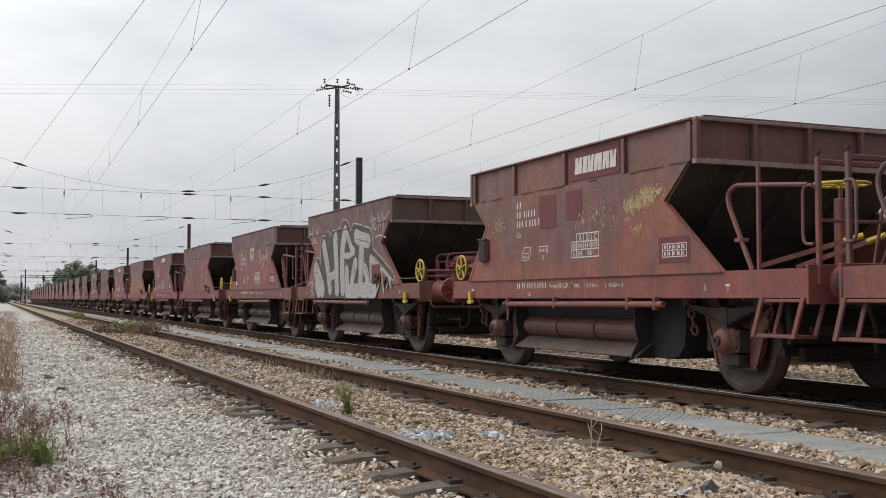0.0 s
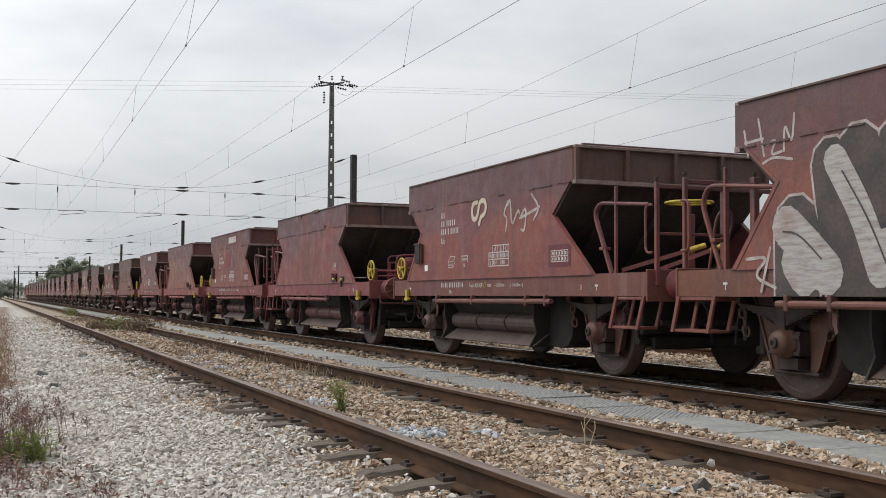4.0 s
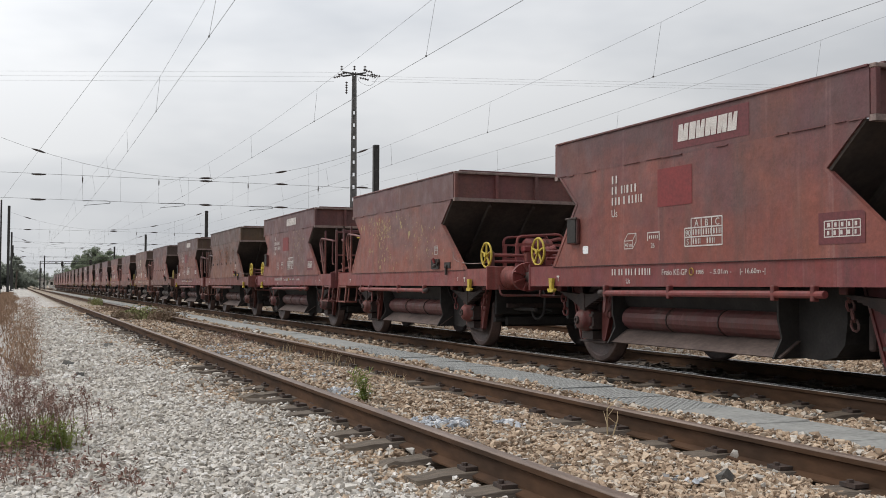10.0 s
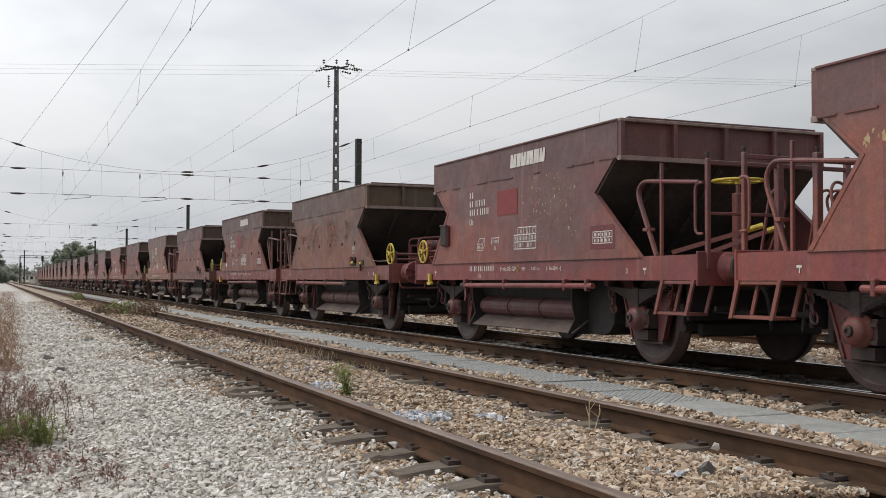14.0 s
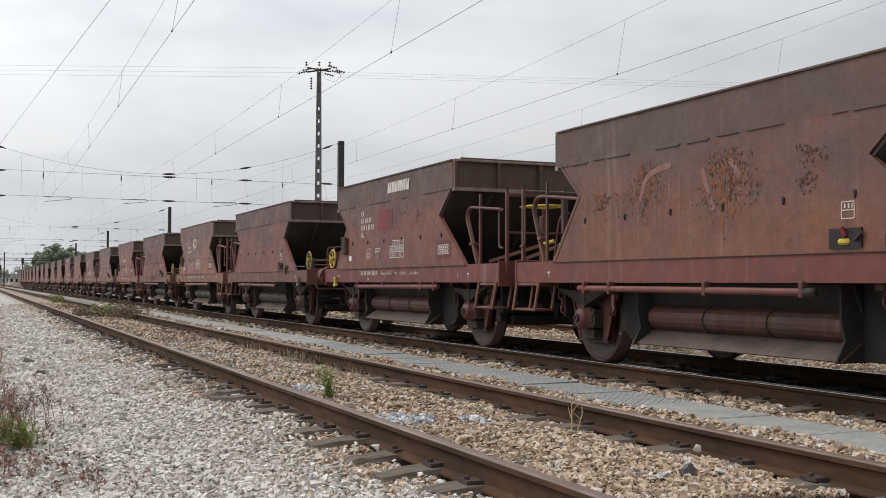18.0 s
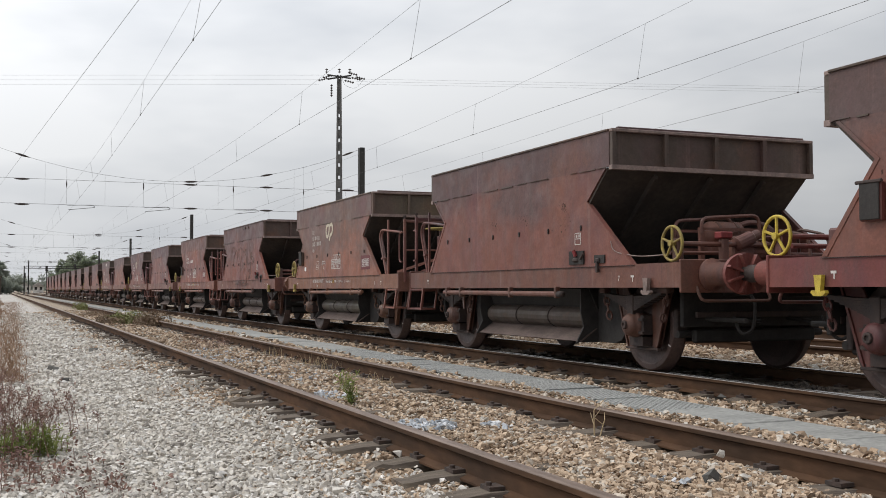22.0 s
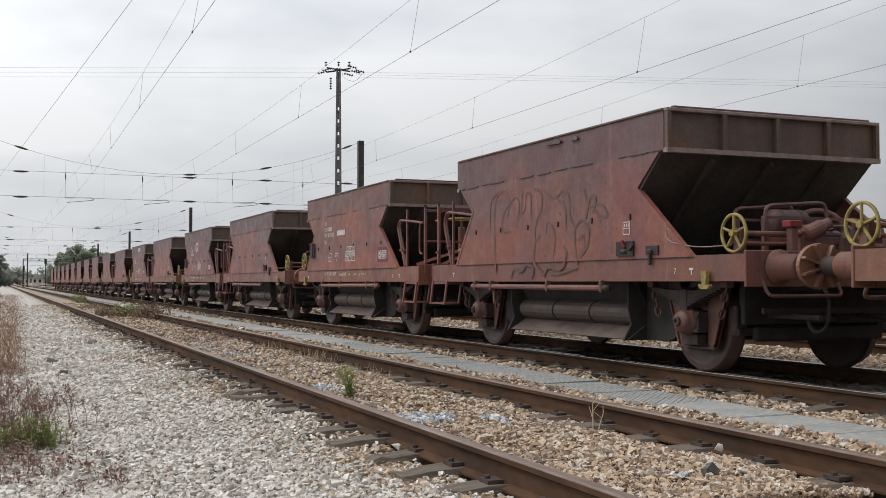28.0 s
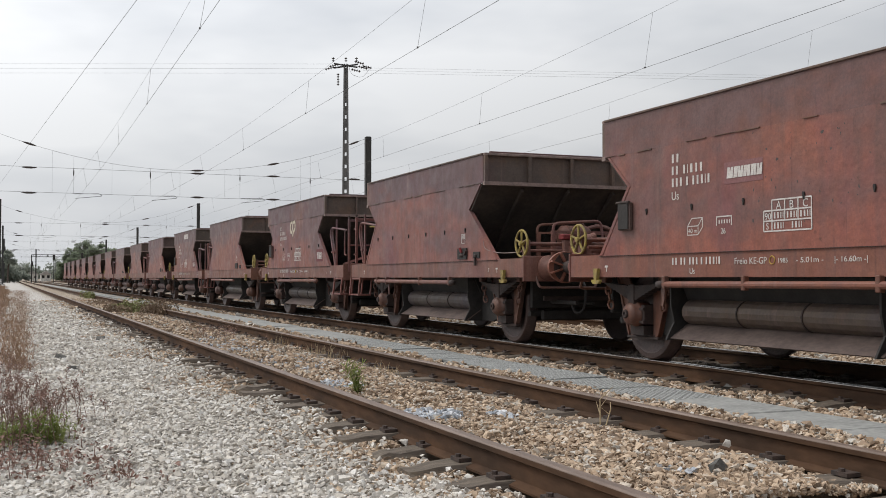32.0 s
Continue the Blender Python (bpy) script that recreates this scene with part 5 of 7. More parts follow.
lone_stone(5.95, 29.5, 0.06, 0.12, M_STONE_PALE, 10, "pale block lying beside the train's rail")
# white paint nick on the rail head
part("paint_mark", box(2.462, 2.5, 5.02, 5.035, 0.1725, 0.1745), M_WHITE)
bpy.data.objects["paint_mark"].parent = [o for o in scene.objects if o.name.startswith("rail") and abs(o.location.x - (NEAR_C - HALF_GAUGE)) < 0.01][0]
bpy.data.objects["paint_mark"].matrix_basis = pose(-(NEAR_C - HALF_GAUGE), 0, -RAIL_BASE)

# the shade below the wagons is painted as a black bed
tagged(part("track_bed", box(6.72, 8.32, -4, 300, -0.3, -0.055), M_SHADE_BLACK), "track bed coloured black for the shade under the train", "track bed", kind="structure")
# concrete service path at the left
M_PATH = plain("worn_concrete_path", (0.42, 0.39, 0.355), (0.34, 0.315, 0.285), 0.95, 0, 1.2, 0.2)
tagged(part("path", box(-1.7, -0.06, 10, 160, -0.05, 0.006), M_PATH), "worn pale concrete path beside the gravel", "path", kind="structure")

# ---- overhead line ----
SPANS = (5, 63, 127, 191, 255, 319)


def wire(name, pts, r, parent=None, material=None):
    return part(name, bent(pts, r, 5), material or M_WIRE, parent)


def messenger_z(y):
    if y < 63:
        return 6.28 + 0.00095 * (y - 41.5) ** 2
    for a, b in zip((-53,) + SPANS, SPANS):
        if a <= y <= b:
            return 6.15 + 0.55 * ((y - (a + b) / 2) / ((b - a) / 2)) ** 2
    return 6.7


def zigzag(y, c):
    """The contact wire runs straight from support to support, now on this side, now on that."""
    if y <= 63:
        return c + 0.2 - 0.0045 * (63 - max(y, 42)) - 0.0135 * max(0.0, 42 - y)
    k = (y - 63) / 64
    return c + 0.2 * (1 - 2 * abs((k + 1) % 2 - 1))


CONTACT_Z = 5.55
for tname, c in TRACKS.items():
    line = new("overhead_line")
    tagged(line, "thin contact wire with its messenger wire and droppers", "overhead line", "overhead lines of the tracks")
    ys = [-8 + 4.0 * i for i in range(82)]
    wire("contact_wire", [(zigzag(y, c), y, CONTACT_Z) for y in ys if y <= 319], 0.0043, line)
    wire("messenger_wire", [(c, y, messenger_z(y)) for y in ys if y <= 319], 0.0034, line)
    y = 10.35
    while y < 190:
        near = min(abs(y - q) for q in SPANS)
        if near > 3:
            part("dropper", tube((zigzag(y, c), y, CONTACT_Z), (c, y, messenger_z(y)), 0.0034, 4), M_WIRE, line)
            part("dropper_clip", box(zigzag(y, c) - 0.012, zigzag(y, c) + 0.012, y - 0.02, y + 0.02, CONTACT_Z - 0.01, CONTACT_Z + 0.022), M_INSUL, line)
        y += 8.85
branch = new("branch_contact_wire")
tagged(branch, "single contact wire slanting off across the tracks", "overhead line", "overhead lines of the tracks")
wire("contact_wire", [(1.998 - 0.0621 * (y - 16.64), y, 5.66) for y in range(-5, 64, 4)], 0.0043, branch)


def insulator(parent, at, along, n=5, r=0.07, length=0.5):
    """A row of sheds on a rod."""
    d = Vector(along).normalized()
    q = d.to_track_quat("X", "Z").to_matrix().to_4x4()
    prof = [(-length / 2, 0.02)]
    for k in range(n):
        x = -length / 2 + (k + 0.3) * length / n
        prof += [(x, 0.03), (x + length / n * 0.2, r), (x + length / n * 0.35, r * 0.95), (x + length / n * 0.5, 0.03)]
    prof += [(length / 2, 0.02)]
    return part("insulator", lathe_x(prof, 10, m=Matrix.Translation(at) @ q), M_INSUL, parent)


LEFT_X, RIGHT_X = -0.95, 20.7


def mast(x, y, h, w=0.16):
    """Rolled steel mast with flanges, foot plate and cap."""
    m = new("overhead_mast")
    m.matrix_basis = pose(x, y, 0)
    part("flange", box(-w, w, -w, -w + 0.03, 0, h), M_MAST, m)
    part("flange", box(-w, w, w - 0.03, w, 0, h), M_MAST, m)
    part("web", box(-0.02, 0.02, -w + 0.03, w - 0.03, 0, h), M_MAST, m)
    for sx in (-1, 1):
        part("stay_plate", box(sx * w - 0.012, sx * w + 0.012, -w, w, 0.0, h - 0.02), M_MAST, m)
    part("foot", box(-0.4, 0.4, -0.4, 0.4, -0.1, 0.12, 0.02), M_CONCRETE, m)
    tagged(m, "dark upright steel mast that holds the overhead wires", "mast", "overhead masts")
    return m


def spindle(parent, at, along, length=0.8, r=0.06):
    """A smooth dark rod insulator."""
    q = Vector(along).normalized().to_track_quat("X", "Z").to_matrix().to_4x4()
    prof = [(-length / 2, 0.015), (-length * 0.36, r * 0.6), (-length * 0.15, r), (length * 0.15, r), (length * 0.36, r * 0.6), (length / 2, 0.015)]
    return smooth(part("insulator", lathe_x(prof, 8, m=Matrix.Translation(at) @ q), M_INSUL, parent))


def head_span(y):
    hs = new("head_span")
    tagged(hs, "cross wires with insulators slung between two masts", "cross span", "cross spans of the overhead line")
    top = lambda x: 7.35 + 2.2 * ((x - 9.0) / 11.0) ** 2
    wire("span_wire", [(LEFT_X + (RIGHT_X - LEFT_X) * k / 24, y, top(LEFT_X + (RIGHT_X - LEFT_X) * k / 24)) for k in range(25)], 0.009, hs)
    wire("cross_wire", [(LEFT_X, y, 7.25), (RIGHT_X, y, 7.15)], 0.009, hs)
    wire("steady_wire", [(LEFT_X, y, 5.85), (RIGHT_X, y, 5.75)], 0.009, hs)
    for x in (1.0, 10.2, 14.7, 19.8):
        spindle(hs, (x, y, top(x)), (1, 0, (top(x + 0.1) - top(x)) / 0.1))
        spindle(hs, (x, y, 7.2), (1, 0, 0))
        spindle(hs, (x, y, 5.8), (1, 0, 0))
    for c in TRACKS.values():
        part("drop_wire", tube((c, y, 5.8), (c, y, top(c)), 0.005, 4), M_WIRE, hs)
        spindle(hs, (c, y, 7.0), (0, 0, 1), 0.4, 0.035)
        arm = bent(soften([(c + 0.05, y, 5.8), (c + 1.4, y, 5.85), (c + 1.55, y, 5.72), (c + 0.1, y, CONTACT_Z)], 0.1), 0.014, 5)
        part("steady_arm", arm, M_MAST, hs)
    for x in (2.2, 5.4, 9.2, 11.8, 16.4):
        part("drop_wire", tube((x, y, 5.8), (x, y, top(x)), 0.004, 4), M_WIRE, hs)
    return hs


for y in SPANS[1:]:
    head_span(y)
    mast(RIGHT_X, y, 9.9)
    mast(LEFT_X - (0.3 if y == 63 else 0.0), y, 9.8, 0.13)
mast(-2.6, 127, 9.4, 0.09)
mast(-1.35, 98, 8.3, 0.055)
mast(6.0, 270, 8.0, 0.12)

# ---- power line pole with pierced shaft ----
pole = new("power_pole")
pole.matrix_basis = pose(22.0, 72.0, 0, 0, 0, -22)
tagged(pole, "tall tapered concrete power pole with pierced shaft", "power pole")
PH = 16.25
for s in (-1, 1):
    bm = bmesh.new()
    vs = []
    for z, a, b in ((0, 0.12, 0.29), (PH, 0.045, 0.15)):
        vs.append([bm.verts.new((s * x, yy, z)) for x, yy in ((a, -0.13), (b, -0.13), (b, 0.13), (a, 0.13))])
    for i in range(4):
        bm.faces.new((vs[0][i], vs[0][(i + 1) % 4], vs[1][(i + 1) % 4], vs[1][i]))
    bm.faces.new(vs[1])
    bmesh.ops.recalc_face_normals(bm, faces=bm.faces[:])
    part("shaft_leg", bm, M_CONCRETE, pole)
z = 0.3
while z < PH - 0.4:
    w = 0.125 - 0.08 * z / PH
    part("shaft_web", box(-w, w, -0.09, 0.09, z, z + 0.62), M_CONCRETE, pole)
    z += 0.62 + (0.26 if z < 13.3 else 0.0)
for dy, tilt in ((-0.12, 9), (0.12, -9)):
    part("crossarm", box(-0.85, 0.85, dy - 0.05, dy + 0.05, -0.05, 0.05, 0.01, pose(0, 0, PH - 0.12, 0, tilt, 0)), M_MAST, pole)
for k, (x, zz) in enumerate(((-1.15, -0.3), (-0.85, -0.1), (0.95, 0.1), (1.2, -0.25), (0.7, -0.45), (1.5, -0.2))):
    insulator(pole, (x, 0, PH + zz), (1, 0, 0.25 if x < 0 else -0.25), 4, 0.1, 0.7)
insulator(pole, (-0.55, 0, PH - 1.1), (0, 0, 1), 5, 0.1, 0.9)
for x in (-0.9, 0.0, 0.75):
    insulator(pole, (x, 0.05, PH + 0.32), (0, 0, 1), 2, 0.11, 0.35)
part("jumper_wire", bent(soften([(1.7, 0, PH - 0.3), (1.2, 0.1, PH - 1.0), (0.3, 0.1, PH - 0.7), (0.2, 0, PH)], 0.4), 0.012, 5), M_WIRE, pole)
for k, dz in enumerate((0.12, -0.1, -0.32)):
    ln = new("power_line")
    tagged(ln, "thin power wire strung from a tall pole", "power line", "power wires across the sky")
    off = (k - 1) * 0.6
    wire("wire", [(22 - 1.2 - i * 9.0, 72.5 + off + i * 3.75, PH + dz - 0.25 + 0.03 * math.cos(i / 14 * math.pi) + i * 0.02) for i in range(15)], 0.0055, ln)
    ln = new("power_line")
    tagged(ln, "thin power wire strung from a tall pole", "power line", "power wires across the sky")
    wire("wire", [(22 + 1.2 + i * 9.0, 71.8 - off * 0.3 - i * 3.6, PH + dz - 0.3 - 0.16 * i) for i in range(15)], 0.005, ln)


copy_thing(pole, pose(150.0, 21.0, -2.6, 0, 0, -22))
copy_thing(pole, pose(-106.0, 125.5, -0.05, 0, 0, -22))


# ---- plants ----
def leafy(name, c0, c1, through_light=0.45, scale=6):
    """Leaves: matt, and lit from behind as well."""
    m, n, l, b = nodes_of(name)
    v = coords(n, l)
    col = mix_node(n, l, ramp_node(n, l, noise_node(n, l, v, scale), 0.35, 0.65), c0, c1)
    l.new(col, b.inputs["Base Color"])
    b.inputs["Roughness"].default_value = 0.8
    t = n.new("ShaderNodeBsdfTranslucent")
    l.new(col, t.inputs["Color"])
    mix = n.new("ShaderNodeMixShader")
    mix.inputs[0].default_value = through_light
    l.new(b.outputs[0], mix.inputs[1])
    l.new(t.outputs[0], mix.inputs[2])
    l.new(mix.outputs[0], n["Material Output"].inputs["Surface"])
    return m


M_DRY = plain("dry_straw", (0.34, 0.23, 0.15), (0.25, 0.15, 0.1), 0.9, 0, 30, 0)
M_DRYRED = plain("withered_seed_heads", (0.18, 0.105, 0.088), (0.28, 0.175, 0.135), 0.9, 0, 30, 0)
M_GREEN = leafy("weed_leaves", (0.13, 0.2, 0.04), (0.19, 0.25, 0.065), 0.35, 20)
M_WEED = leafy("feathery_weed_leaves", (0.2, 0.26, 0.06), (0.27, 0.29, 0.1), 0.35, 9)
M_STRAW = plain("pale_straw", (0.5, 0.4, 0.25), (0.4, 0.3, 0.18), 0.9, 0, 20, 0)
M_OLIVE = plain("olive_shrub_leaves", (0.17, 0.19, 0.06), (0.22, 0.22, 0.09), 0.8, 0, 20, 0)
M_BUSHRED = plain("rusty_shrub_leaves", (0.26, 0.18, 0.12), (0.2, 0.15, 0.1), 0.85, 0, 20, 0)
# both far greens are paler than leaves: distance haze put into the colour
M_PINE = leafy("hazed_pine_needles", (0.2, 0.24, 0.16), (0.26, 0.29, 0.21), 0.6)
M_FARTREE = leafy("hazed_far_tree_leaves", (0.28, 0.31, 0.26), (0.34, 0.36, 0.31), 0.6)
M_BARK = plain("bark", (0.12, 0.09, 0.07), (0.07, 0.055, 0.045), 0.9, 0, 8)


def cards(name, material, centres, length, width, parent, seed, upright=0.3, label=""):
    """Small folded leaves: each two triangles with a crease, at random turns."""
    rg = np.random.RandomState(seed)
    n = len(centres)
    a = rg.uniform(0, 2 * np.pi, n)
    tilt = rg.normal(upright, 0.5, n)
    d = np.stack([np.cos(a) * np.cos(tilt), np.sin(a) * np.cos(tilt), np.sin(tilt)], 1)
    side = np.stack([-np.sin(a), np.cos(a), rg.normal(0, 0.4, n)], 1)
    ln = (length * rg.uniform(0.6, 1.4, n))[:, None]
    wd = (width * rg.uniform(0.6, 1.3, n))[:, None]
    up = np.cross(d, side) * wd * 0.3
    v = np.stack([centres, centres + d * ln * 0.5 + side * wd + up, centres + d * ln, centres + d * ln * 0.5 - side * wd + up], 1).reshape(-1, 3)
    i = np.arange(n)[:, None] * 4
    f = np.concatenate([i + np.array([[0, 1, 2]]), i + np.array([[0, 2, 3]])]).astype(np.int32)
    me = bpy.data.meshes.new(name)
    me.vertices.add(len(v)), me.loops.add(len(f) * 3), me.polygons.add(len(f))
    me.vertices.foreach_set("co", v.ravel())
    me.loops.foreach_set("vertex_index", f.ravel())
    me.polygons.foreach_set("loop_start", np.arange(0, len(f) * 3, 3, dtype=np.int32))
    me.polygons.foreach_set("use_smooth", np.zeros(len(f), dtype=bool))
    me.update(calc_edges=True)
    me.materials.append(material)
    ob = new(name, me)
    ob.parent = parent
    ob["kind"] = "stuff"
    if label:
        ob["label"] = label
    return ob


def stalks(name, material, roots, heights, lean, r, parent, seed):
    """Thin stalks that rise and bow outwards, joined as one part."""
    rg = random.Random(seed)
    bm = bmesh.new()
    tips = []
    for (x, y, z), h in zip(roots, heights):
        a = rg.uniform(0, 2 * math.pi)
        k = rg.uniform(0.1, 1) * lean
        p0 = Vector((x, y, z - 0.01))
        p1 = p0 + Vector((math.cos(a) * k * h * 0.35, math.sin(a) * k * h * 0.35, h * 0.55))
        p2 = p0 + Vector((math.cos(a) * k * h, math.sin(a) * k * h, h * rg.uniform(0.85, 1.0)))
        ring0 = [bm.verts.new(p0 + Vector((r * math.cos(q), r * math.sin(q), 0))) for q in (0, 2.1, 4.2)]
        ring1 = [bm.verts.new(p1 + Vector((r * 0.8 * math.cos(q), r * 0.8 * math.sin(q), 0))) for q in (0, 2.1, 4.2)]
        tip = bm.verts.new(p2)
        for i in range(3):
            bm.faces.new((ring0[i], ring0[(i + 1) % 3], ring1[(i + 1) % 3], ring1[i]))
            bm.faces.new((ring1[i], ring1[(i + 1) % 3], tip))
        tips.append((p1, p2))
    ob = part(name, bm, material, parent)
    ob["kind"] = "stuff"
    return tips


def weed_clump(x, y, rx, ry, n, h, seed, dry=True, green=0, label="dry brown weeds with withered seed heads", thick=0.0035):
    c = new("weed_clump")
    c.matrix_basis = pose(x, y, 0)
    rg = np.random.RandomState(seed)
    roots = np.stack([rg.normal(0, rx, n), rg.normal(0, ry, n), np.zeros(n)], 1)
    tips = stalks("stem", M_DRYRED if dry else M_STRAW, roots, rg.uniform(0.35, 1.0, n) * h, 0.5, thick, c, seed)
    if dry:
        pts = []
        for p1, p2 in tips:
            for _ in range(7):
                t = rg.uniform(0.35, 1.0)
                q = p1.lerp(p2, t)
                pts.append((q.x + rg.normal(0, 0.02), q.y + rg.normal(0, 0.02), q.z + rg.normal(0, 0.02)))
        cards("seed_head", M_DRYRED, np.array(pts), 0.03, 0.011, c, seed + 1)
    if green:
        g = np.stack([rg.normal(0, rx * 0.75, green) + 0.06 * np.sin(np.arange(green)), rg.normal(0, ry * 1.1, green), np.abs(rg.normal(0.0, 0.075, green)) + 0.015], 1)
        cards("foliage", M_GREEN, g, 0.07, 0.017, c, seed + 2, 0.7)
    tagged(c, label, "weeds", "weeds beside the gravel path")
    return c


def tall_weed(x, y, rx, ry, n, h, seed, green=0, lean=0.55, label="tall withered weeds with reddish seed heads"):
    """Branched dry stems with fine seed heads, feathery green shoots at the foot."""
    c = new("weed_clump")
    c.matrix_basis = pose(x, y, 0)
    rg = np.random.RandomState(seed)
    roots = np.stack([rg.normal(0, rx, n), rg.normal(0, ry, n), np.zeros(n)], 1)
    tips = stalks("stem", M_DRYRED, roots, rg.uniform(0.4, 1.0, n) * h, lean, 0.003, c, seed)
    twig_roots, twig_heights, heads = [], [], []
    for p1, p2 in tips:
        for _ in range(5):
            q = p1.lerp(p2, rg.uniform(0.0, 0.85))
            twig_roots.append((q.x, q.y, q.z))
            twig_heights.append(h * rg.uniform(0.1, 0.28))
        for _ in range(6):
            q = p1.lerp(p2, rg.uniform(0.5, 1.0))
            heads.append((q.x + rg.normal(0, 0.012), q.y + rg.normal(0, 0.012), q.z + rg.normal(0, 0.012)))
    for p1, p2 in stalks("twig", M_DRYRED, twig_roots, twig_heights, 1.1, 0.0022, c, seed + 3):
        for _ in range(6):
            q = p1.lerp(p2, rg.uniform(0.2, 1.05))
            heads.append((q.x + rg.normal(0, 0.007), q.y + rg.normal(0, 0.007), q.z + rg.normal(0, 0.007)))
    cards("seed_head", M_DRYRED, np.array(heads), 0.018, 0.006, c, seed + 1)
    if green:
        shoots = np.stack([rg.normal(0, rx * 0.9, green), rg.normal(0, ry * 0.8, green), np.zeros(green)], 1)
        pts = []
        for p1, p2 in stalks("shoot", M_WEED, shoots, rg.uniform(0.08, 0.24, green), 0.7, 0.003, c, seed + 4):
            for k in range(16):
                q = Vector((p1.x, p1.y, 0.01)).lerp(p1, k / 7) if k < 7 else p1.lerp(p2, (k - 7) / 9)
                pts.append((q.x, q.y, q.z))
        cards("foliage", M_WEED, np.array(pts), 0.04, 0.0045, c, seed + 2, 0.5)
    tagged(c, label, "weeds", "weeds beside the gravel path")
    return c


# withered weeds with green feet at the edge of the path
GREENFOOT = "withered reddish weeds with feathery green shoots at the foot"
tall_weed(0.12, 7.5, 0.11, 0.15, 14, 0.44, 61, 60, 0.5, GREENFOOT)
tall_weed(0.28, 7.4, 0.07, 0.1, 9, 0.4, 62, 34, 0.6, GREENFOOT)
tall_weed(-0.05, 7.35, 0.1, 0.16, 15, 0.5, 69, 50, 0.4, GREENFOOT)
tall_weed(0.1, 8.9, 0.14, 0.3, 16, 0.34, 63)
tall_weed(0.46, 8.6, 0.1, 0.15, 14, 0.34, 64)
tall_weed(0.02, 10.2, 0.1, 0.45, 14, 0.3, 65)
tall_weed(0.4, 10.6, 0.12, 0.4, 7, 0.2, 60)
tall_weed(0.06, 12.2, 0.08, 0.7, 16, 0.26, 59)
weed_clump(-0.15, 7.0, 0.2, 0.25, 70, 0.15, 66, True, 0)
weed_clump(0.2, 6.5, 0.22, 0.25, 55, 0.1, 67, True, 0)
weed_clump(0.5, 6.0, 0.2, 0.2, 20, 0.06, 68, True, 0)
strip = new("dry_grass_strip")
tagged(strip, "strip of dry brown grass along the path", "dry grass", kind="stuff")
rgs = np.random.RandomState(71)
nn = 5200
gy_ = 13 + 82 * rgs.uniform(0, 1, nn) ** 1.35
gx_ = 0.0092 * gy_ + rgs.normal(0, 1, nn) * (0.04 + 0.0042 * gy_)
cards("grass", M_DRY, np.stack([gx_, gy_, rgs.uniform(0, 0.03, nn)], 1), 0.1, 0.006, strip, 72, 0.75)
nn = 7000
gy_ = rgs.uniform(24, 130, nn)
gx_ = -0.75 - 0.002 * gy_ + rgs.normal(0, 0.3, nn)
cards("grass", M_DRY, np.stack([gx_, gy_, rgs.uniform(0, 0.04, nn)], 1), 0.25, 0.016, strip, 73, 1.1)

nn = 3500
gy_ = 14 + 90 * rgs.uniform(0, 1, nn) ** 1.2
gx_ = -0.16 + rgs.normal(0, 0.16, nn) - 0.15 * np.sin(gy_ * 0.21)
cards("grass", M_DRY, np.stack([gx_, gy_, rgs.uniform(0, 0.03, nn)], 1), 0.12, 0.01, strip, 74, 0.8)

# young green weed between the rails
sprout = new("young_weed")
sprout.matrix_basis = pose(2.96, 9.32, 0)
tips = stalks("stem", M_GREEN, [(0.015 * math.cos(k), 0.02 * math.sin(2 * k), 0) for k in range(9)], [0.38, 0.34, 0.3, 0.27, 0.24, 0.22, 0.19, 0.16, 0.3], 0.55, 0.005, sprout, 75)
pts = []
for p1, p2 in tips:
    for k in range(34):
        q = Vector((0, 0, 0.02)).lerp(p1, k / 12) if k < 12 else p1.lerp(p2, (k - 12) / 22)
        pts.append(q[:])
cards("foliage", M_WEED, np.array(pts), 0.075, 0.005, sprout, 76, 0.4)
tagged(sprout, "young feathery green weed growing in the ballast", "weed")

# pale forked twigs and dry tufts against the rail
for x, y, h, seed in ((4.0, 6.68, 0.17, 81), (3.98, 6.72, 0.26, 82)):
    tw = new("dry_twig")
    tw.matrix_basis = pose(x, y, 0.0)
    r = random.Random(seed)
    base = Vector((0, 0, 0))
    top = Vector((r.uniform(-0.02, 0.1), r.uniform(-0.05, 0.05), h * 0.75))
    part("stem", tube(base, top, 0.006, 5, 0.004), M_STRAW, tw)
    for k in range(3):
        a = base.lerp(top, 0.4 + 0.3 * k)
        b = a + Vector((r.uniform(-0.12, 0.12), r.uniform(-0.06, 0.06), h * r.uniform(0.2, 0.4)))
        part("branchlet", tube(a, b, 0.004, 4, 0.002), M_STRAW, tw)
    tagged(tw, "pale forked dry twig standing by the rail", "twig", "dry twigs by the rail")
for x, y, n, h, seed in ((4.05, 13.9, 26, 0.24, 91), (4.0, 14.8, 18, 0.2, 92), (4.02, 16.9, 22, 0.22, 93), (4.0, 11.6, 16, 0.16, 94), (3.95, 11.1, 12, 0.14, 96), (3.6, 20.5, 26, 0.16, 97)):
    weed_clump(x, y, 0.07, 0.28, n, h, seed, False, 0, "dry straw tuft growing against the rail", 0.004)
weed_clump(3.7, 20.0, 0.3, 0.9, 60, 0.22, 98, True, 0, "dark withered weeds in the ballast", 0.006)


